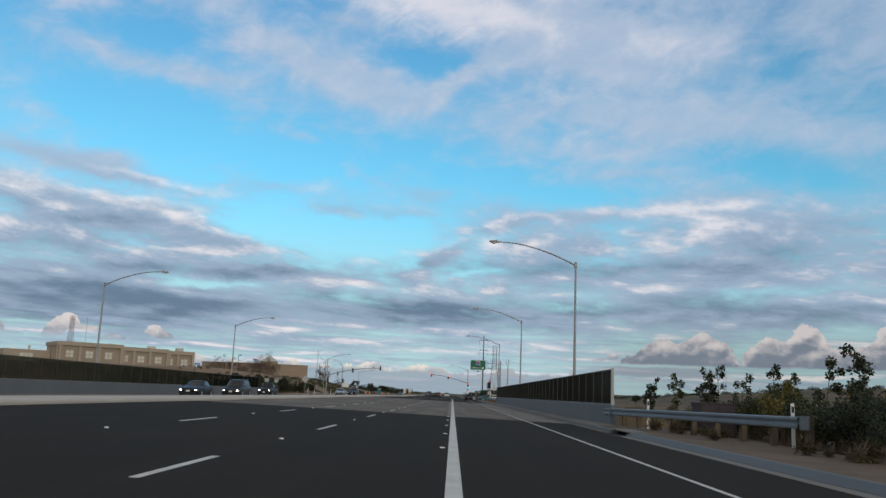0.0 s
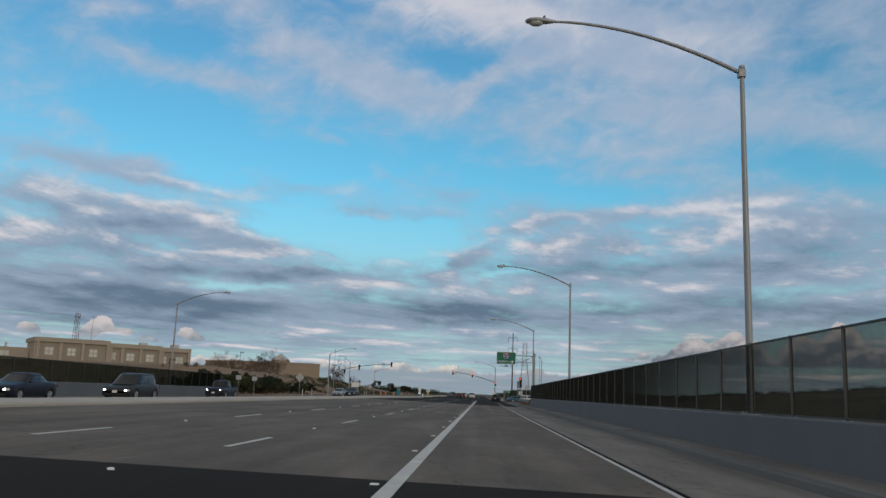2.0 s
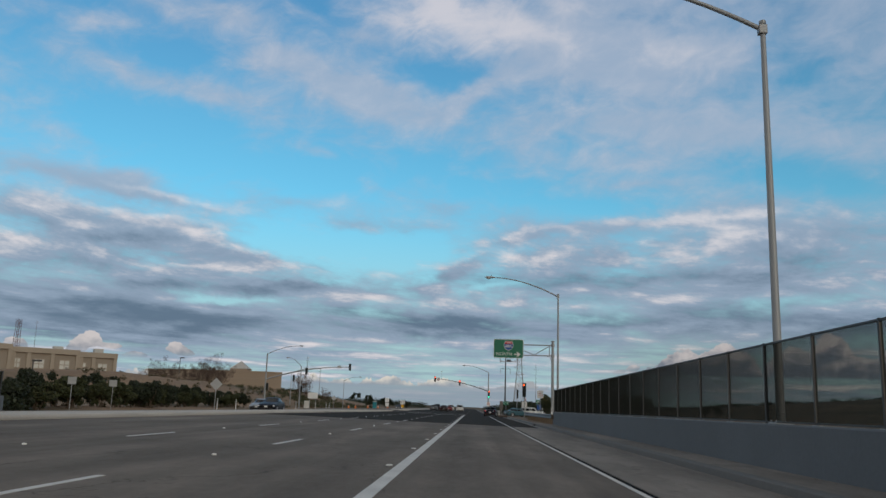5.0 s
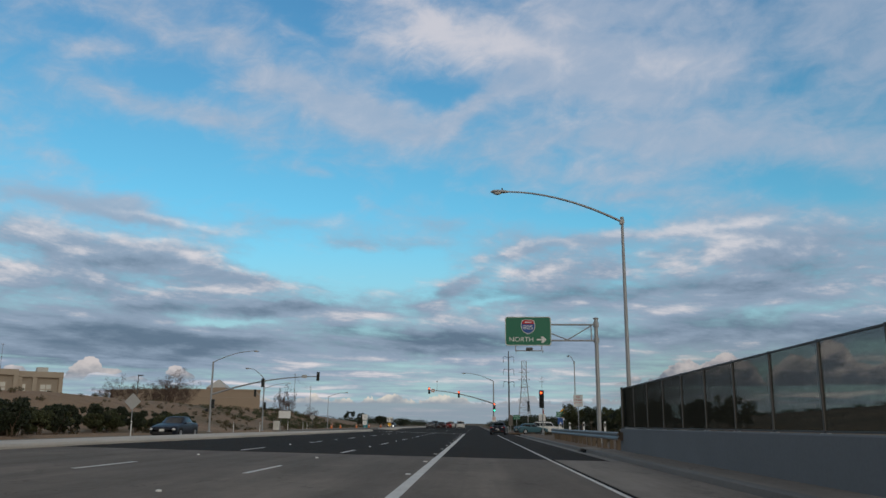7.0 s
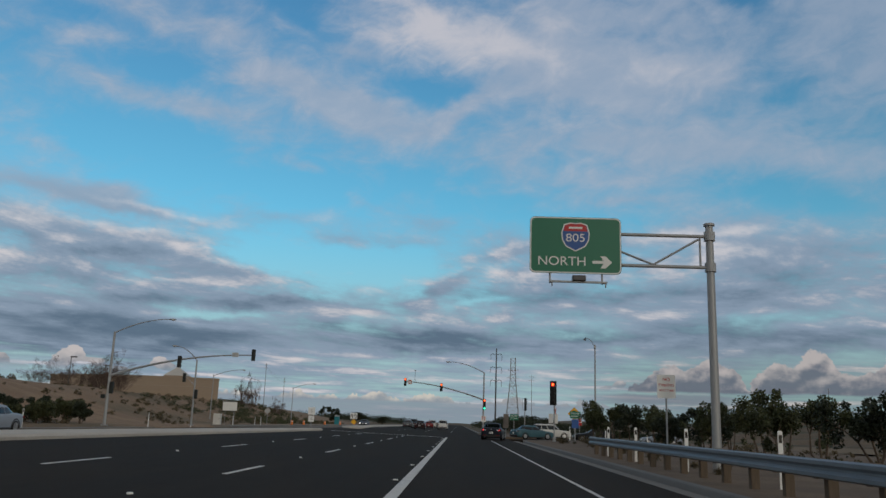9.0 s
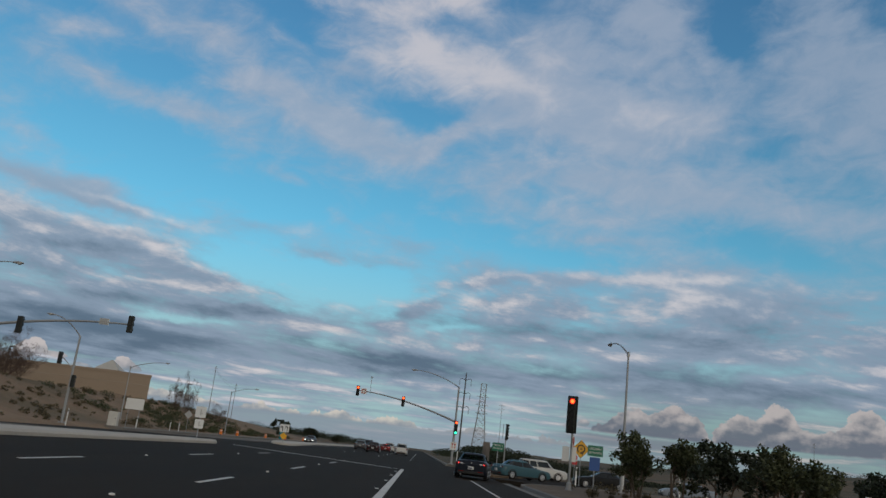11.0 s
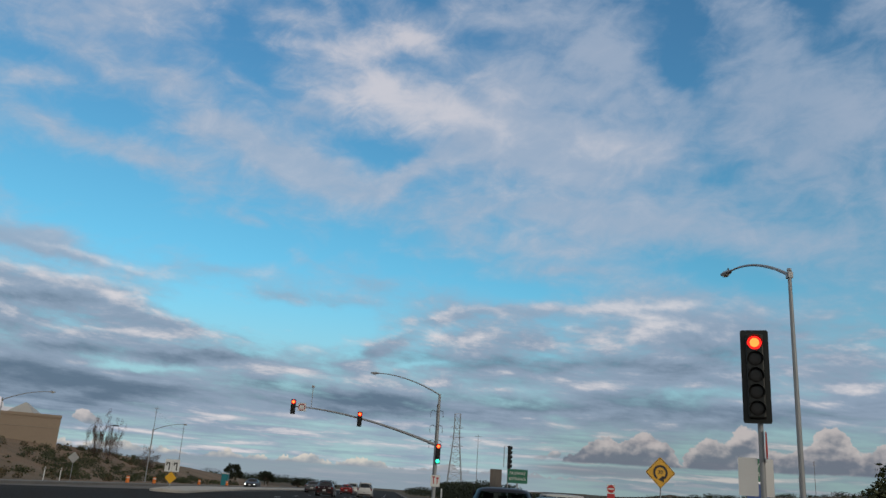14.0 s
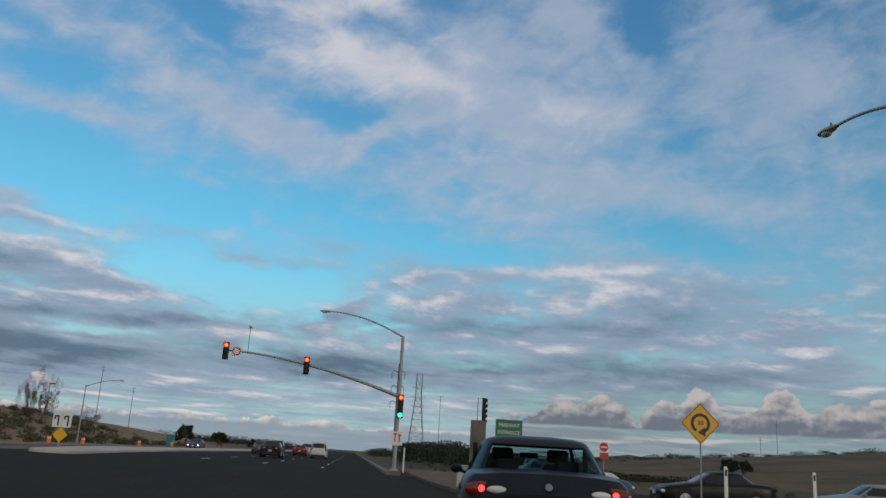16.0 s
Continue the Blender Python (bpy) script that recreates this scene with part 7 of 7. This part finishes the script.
def sapling(seed, m, height, leaf_mat, label, lean=0.0):
    """A slender young tree: a bare wand with leafy tufts towards its top."""
    rng = np.random.default_rng(seed)
    t = thing("sapling", m, label, "tree", "approach saplings")
    bm, clumps = bmesh.new(), []
    line = [(lean * f * f + 0.04 * math.sin(5 * f + seed), 0.05 * math.sin(4 * f), height * f - 0.3 * (1 - f)) for f in [i / 7 for i in range(8)]]
    tube(bm, line, [0.035 - 0.027 * i / 7 for i in range(8)], 6)
    for i in range(9):
        x, y, z = line[3 + i // 2 if i < 8 else 7]
        a, r = rng.random() * 6.283, 0.18 + 0.26 * rng.random()
        tip = (x + r * math.cos(a), y + r * math.sin(a), z + 0.1 + 0.25 * rng.random())
        tube(bm, [(x, y, z), tip], [0.012, 0.005], 5)
        k_ = 0.13 + 0.12 * rng.random()
        clumps.append((*tip, k_, k_, k_ * 1.1))
    clumps.append((*line[-1], 0.12, 0.12, 0.22))
    part("trunk", bm, BARK, t, smooth=True)
    ob = new("crown", leaf_mesh("crown", rng, clumps, 620, 0.12, leaf_mat, 0.34))
    ob.parent = t
    return t


for i, (x, y, top, lean) in enumerate(((12.2, 36, 2.55, 0.1), (12.75, 36, 2.7, -0.2), (10.6, 36, 2.15, 0.0), (9.7, 36.5, 1.9, 0.1), (13.8, 36, 2.15, 0.1), (15.4, 36, 2.85, 0.5), (13.2, 26, 2.6, 0.3), (12.9, 22.5, 2.7, -0.2), (14.2, 25, 2.8, 0.2), (11.2, 33, 1.9, 0.0), (16.6, 37, 2.6, 0.3))):
    z = max(land_z(x, y), -0.9)
    sapling(80 + i, pose(x, y, z, 0, 0, 40 * (i % 3)), top - z, (LEAF_OLIVE, LEAF_DARK)[i % 2], "slender young tree with leafy tufts behind the guardrail", lean)
BRUSH = "dense dark olive brush behind the guardrail"
brush = [tree(25, on_land(13.2, 40.5), 2.1, 2.3, LEAF_OLIVE, BRUSH, leaf=0.10, count=2600, stems=5, category="bush", group="approach brush", name="bush"),
         tree(26, on_land(14.0, 38.0), 1.9, 2.5, LEAF_DARK, BRUSH, leaf=0.10, count=2600, stems=5, category="bush", group="approach brush", name="bush"),
         tree(27, on_land(12.2, 27.0), 1.9, 2.2, LEAF_YELLOW, "yellow-flecked brush behind the guardrail", leaf=0.09, count=2400, stems=5, category="bush", group="approach brush", name="bush")]
jig = random.Random(8)
for i in range(34):
    y = 42.0 - 0.85 * i
    x = 12.4 + 3.2 * jig.random() - (0.9 if y < 24 else 0.0)
    s = 0.75 + 0.35 * jig.random()
    got = copy_thing(brush[2 if i in (12, 15, 17, 20) else i % 2], pose(x, y, max(land_z(x, y), -0.9), 0, 0, 67 * i))
    got.scale = (s, s, s * 0.78)
for x, y, s in ((10.8, 16.2, 1.1), (11.6, 14.6, 1.1), (10.6, 18.4, 0.9), (9.9, 14.4, 0.7)):
    got = copy_thing(brush[1], pose(x, y, land_z(x, y) - 0.05, 0, 0, 90 * x))
    got.scale = (s, s, s)
HEDGE = "dense dark green roadside bush on the far side"
bush = tree(31, on_land(-35.0, 136.0), 2.9, 3.4, LEAF_DARK, HEDGE, leaf=0.26, count=4200, stems=4, category="bush", group="far bushes", name="bush")
bush_b = tree(32, on_land(-36.0, 141.0), 2.5, 3.2, LEAF_OLIVE, HEDGE, leaf=0.26, count=4000, stems=4, category="bush", group="far bushes", name="bush")
rng = np.random.default_rng(5)
for i in range(58):
    y = 129 + 1.35 * i
    x = -34.2 - 6.5 * rng.random() - (1.5 if y > 170 else 0)
    s = 0.85 + 0.35 * rng.random() - (0.2 if y > 158 else 0)
    got = copy_thing((bush, bush_b)[i % 2], on_land(x, y, 51 * i, 1, -0.1))
    got.scale = (s, s, s)
twiggy = bare_tree(41, on_land(-66, 280), 6.0, "leafless reddish-brown tree before the hall")
for i, (x, y, s) in enumerate(((-70, 285, 0.9), (-62, 276, 0.7), (-85, 291, 0.8), (-81, 294, 0.9), (-77, 296, 0.7), (-55.0, 337, 0.55), (-53.5, 341, 0.5), (-49, 352, 0.62))):
    got = copy_thing(twiggy, on_land(x, y, 77 * i))
    got.scale = (s, s, s * (2.1 if s < 0.6 else 1.0))
pine = tree(51, on_land(-40, 402), 5.0, 3.0, LEAF_DARK, "round dark tree beside the far road", leaf=0.3, count=2600, stems=2, group="far trees")
for i, (x, y, s) in enumerate(((-34, 420, 0.8), (-38, 440, 0.9), (-30, 460, 0.8), (-36, 372, 0.6), (-60, 500, 1.0), (78, 350, 0.8), (84, 356, 0.7))):
    got = copy_thing(pine, on_land(x, y, 39 * i))
    got.scale = (s * 1.5, s * 1.5, s)


def scatter(name, label, category, spots, count, size, mat, seed):
    rng = np.random.default_rng(seed)
    ob = new(name, leaf_mesh(name, rng, spots, count, size, mat))
    return tagged(ob, label, category, kind="stuff")


spots = []
while len(spots) < 420:
    x, y = -34 - 42 * rng.random(), 150 + 240 * rng.random()
    r = 0.25 + 0.5 * rng.random() ** 2
    spots.append((x, y, land_z(x, y) + r * 0.4, r, r, r * 0.75))
scatter("hillside_scrub", "low dry scrub scattered over the hillside", "scrub", spots, 14000, 0.28, SCRUB, 61)
spots = []
while len(spots) < 150:
    x, y = -35 - 24 * rng.random(), 275 + 100 * rng.random()
    r = 0.4 + 0.7 * rng.random()
    spots.append((x, y, land_z(x, y) + r * 0.35, r * 1.3, r * 1.3, r * 0.7))
scatter("hillside_brush", "dark olive brush low on the hillside", "brush", spots, 26000, 0.22, LEAF_OLIVE, 65)
spots = []
while len(spots) < 260:
    x, y = 9.5 + 40 * rng.random(), (138 + 66 * rng.random() if rng.random() < 0.6 else 240 + 120 * rng.random())
    r = 0.15 + 0.35 * rng.random() ** 2
    spots.append((x, y, max(land_z(x, y), 0.0 if y < 205 and x < 26 else -9) + r * 0.4, r, r, r * 0.7))
scatter("verge_scrub", "low dry weeds on the dirt verge", "scrub", spots, 12000, 0.14, SCRUB, 62)
spots = []
while len(spots) < 240:
    x, y = 13 + 40 * rng.random(), 300 + 110 * rng.random()
    crest = 4.2 * math.exp(-((x - 17) / 15) ** 2)
    h = 0.7 + 0.8 * rng.random()
    spots.append((x, y, land_z(x, y) + crest * rng.random() ** 0.6, h * 2.0, h * 2.0, h * 0.8))
scatter("wooded_mound", "dark wooded mound beside the slip road", "woods", spots, 80000, 0.32, LEAF_DARK, 63)
spots = []
while len(spots) < 620:
    a = radians(-34 + 100 * rng.random())
    d = 430 + 420 * rng.random()
    x, y = math.sin(a) * d, 150 + math.cos(a) * d
    if -30 < x < 12:
        continue
    h = 1.3 + 2.2 * rng.random()
    if x > 60:
        d = 455 + 70 * rng.random()
        x, y = math.sin(a) * d, 150 + math.cos(a) * d
        h = 0.7 + 1.1 * rng.random() ** 2
    spots.append((x, y, land_z(x, y) + h * 0.5, h * 2.4, h * 2.4, h))
scatter("far_woods", "dark far line of trees along the horizon", "woods", spots, 150000, 0.5, LEAF_DARK, 64)

tuft = clump_of_grass(71, pose(8.6, 24.0, 0.02), "tuft of long dry grass in the dirt")
for i in range(46):
    y = 10 + 22 * rng.random() if i < 18 else 137 + 52 * rng.random()
    x = (7.8 + 1.7 * rng.random()) if i < 18 else (8.0 + 3.6 * rng.random())
    got = copy_thing(tuft, pose(x, y, 0.02, 0, 0, 50 * i))
    k_ = 0.6 + 0.9 * rng.random()
    got.scale = (k_, k_, k_)
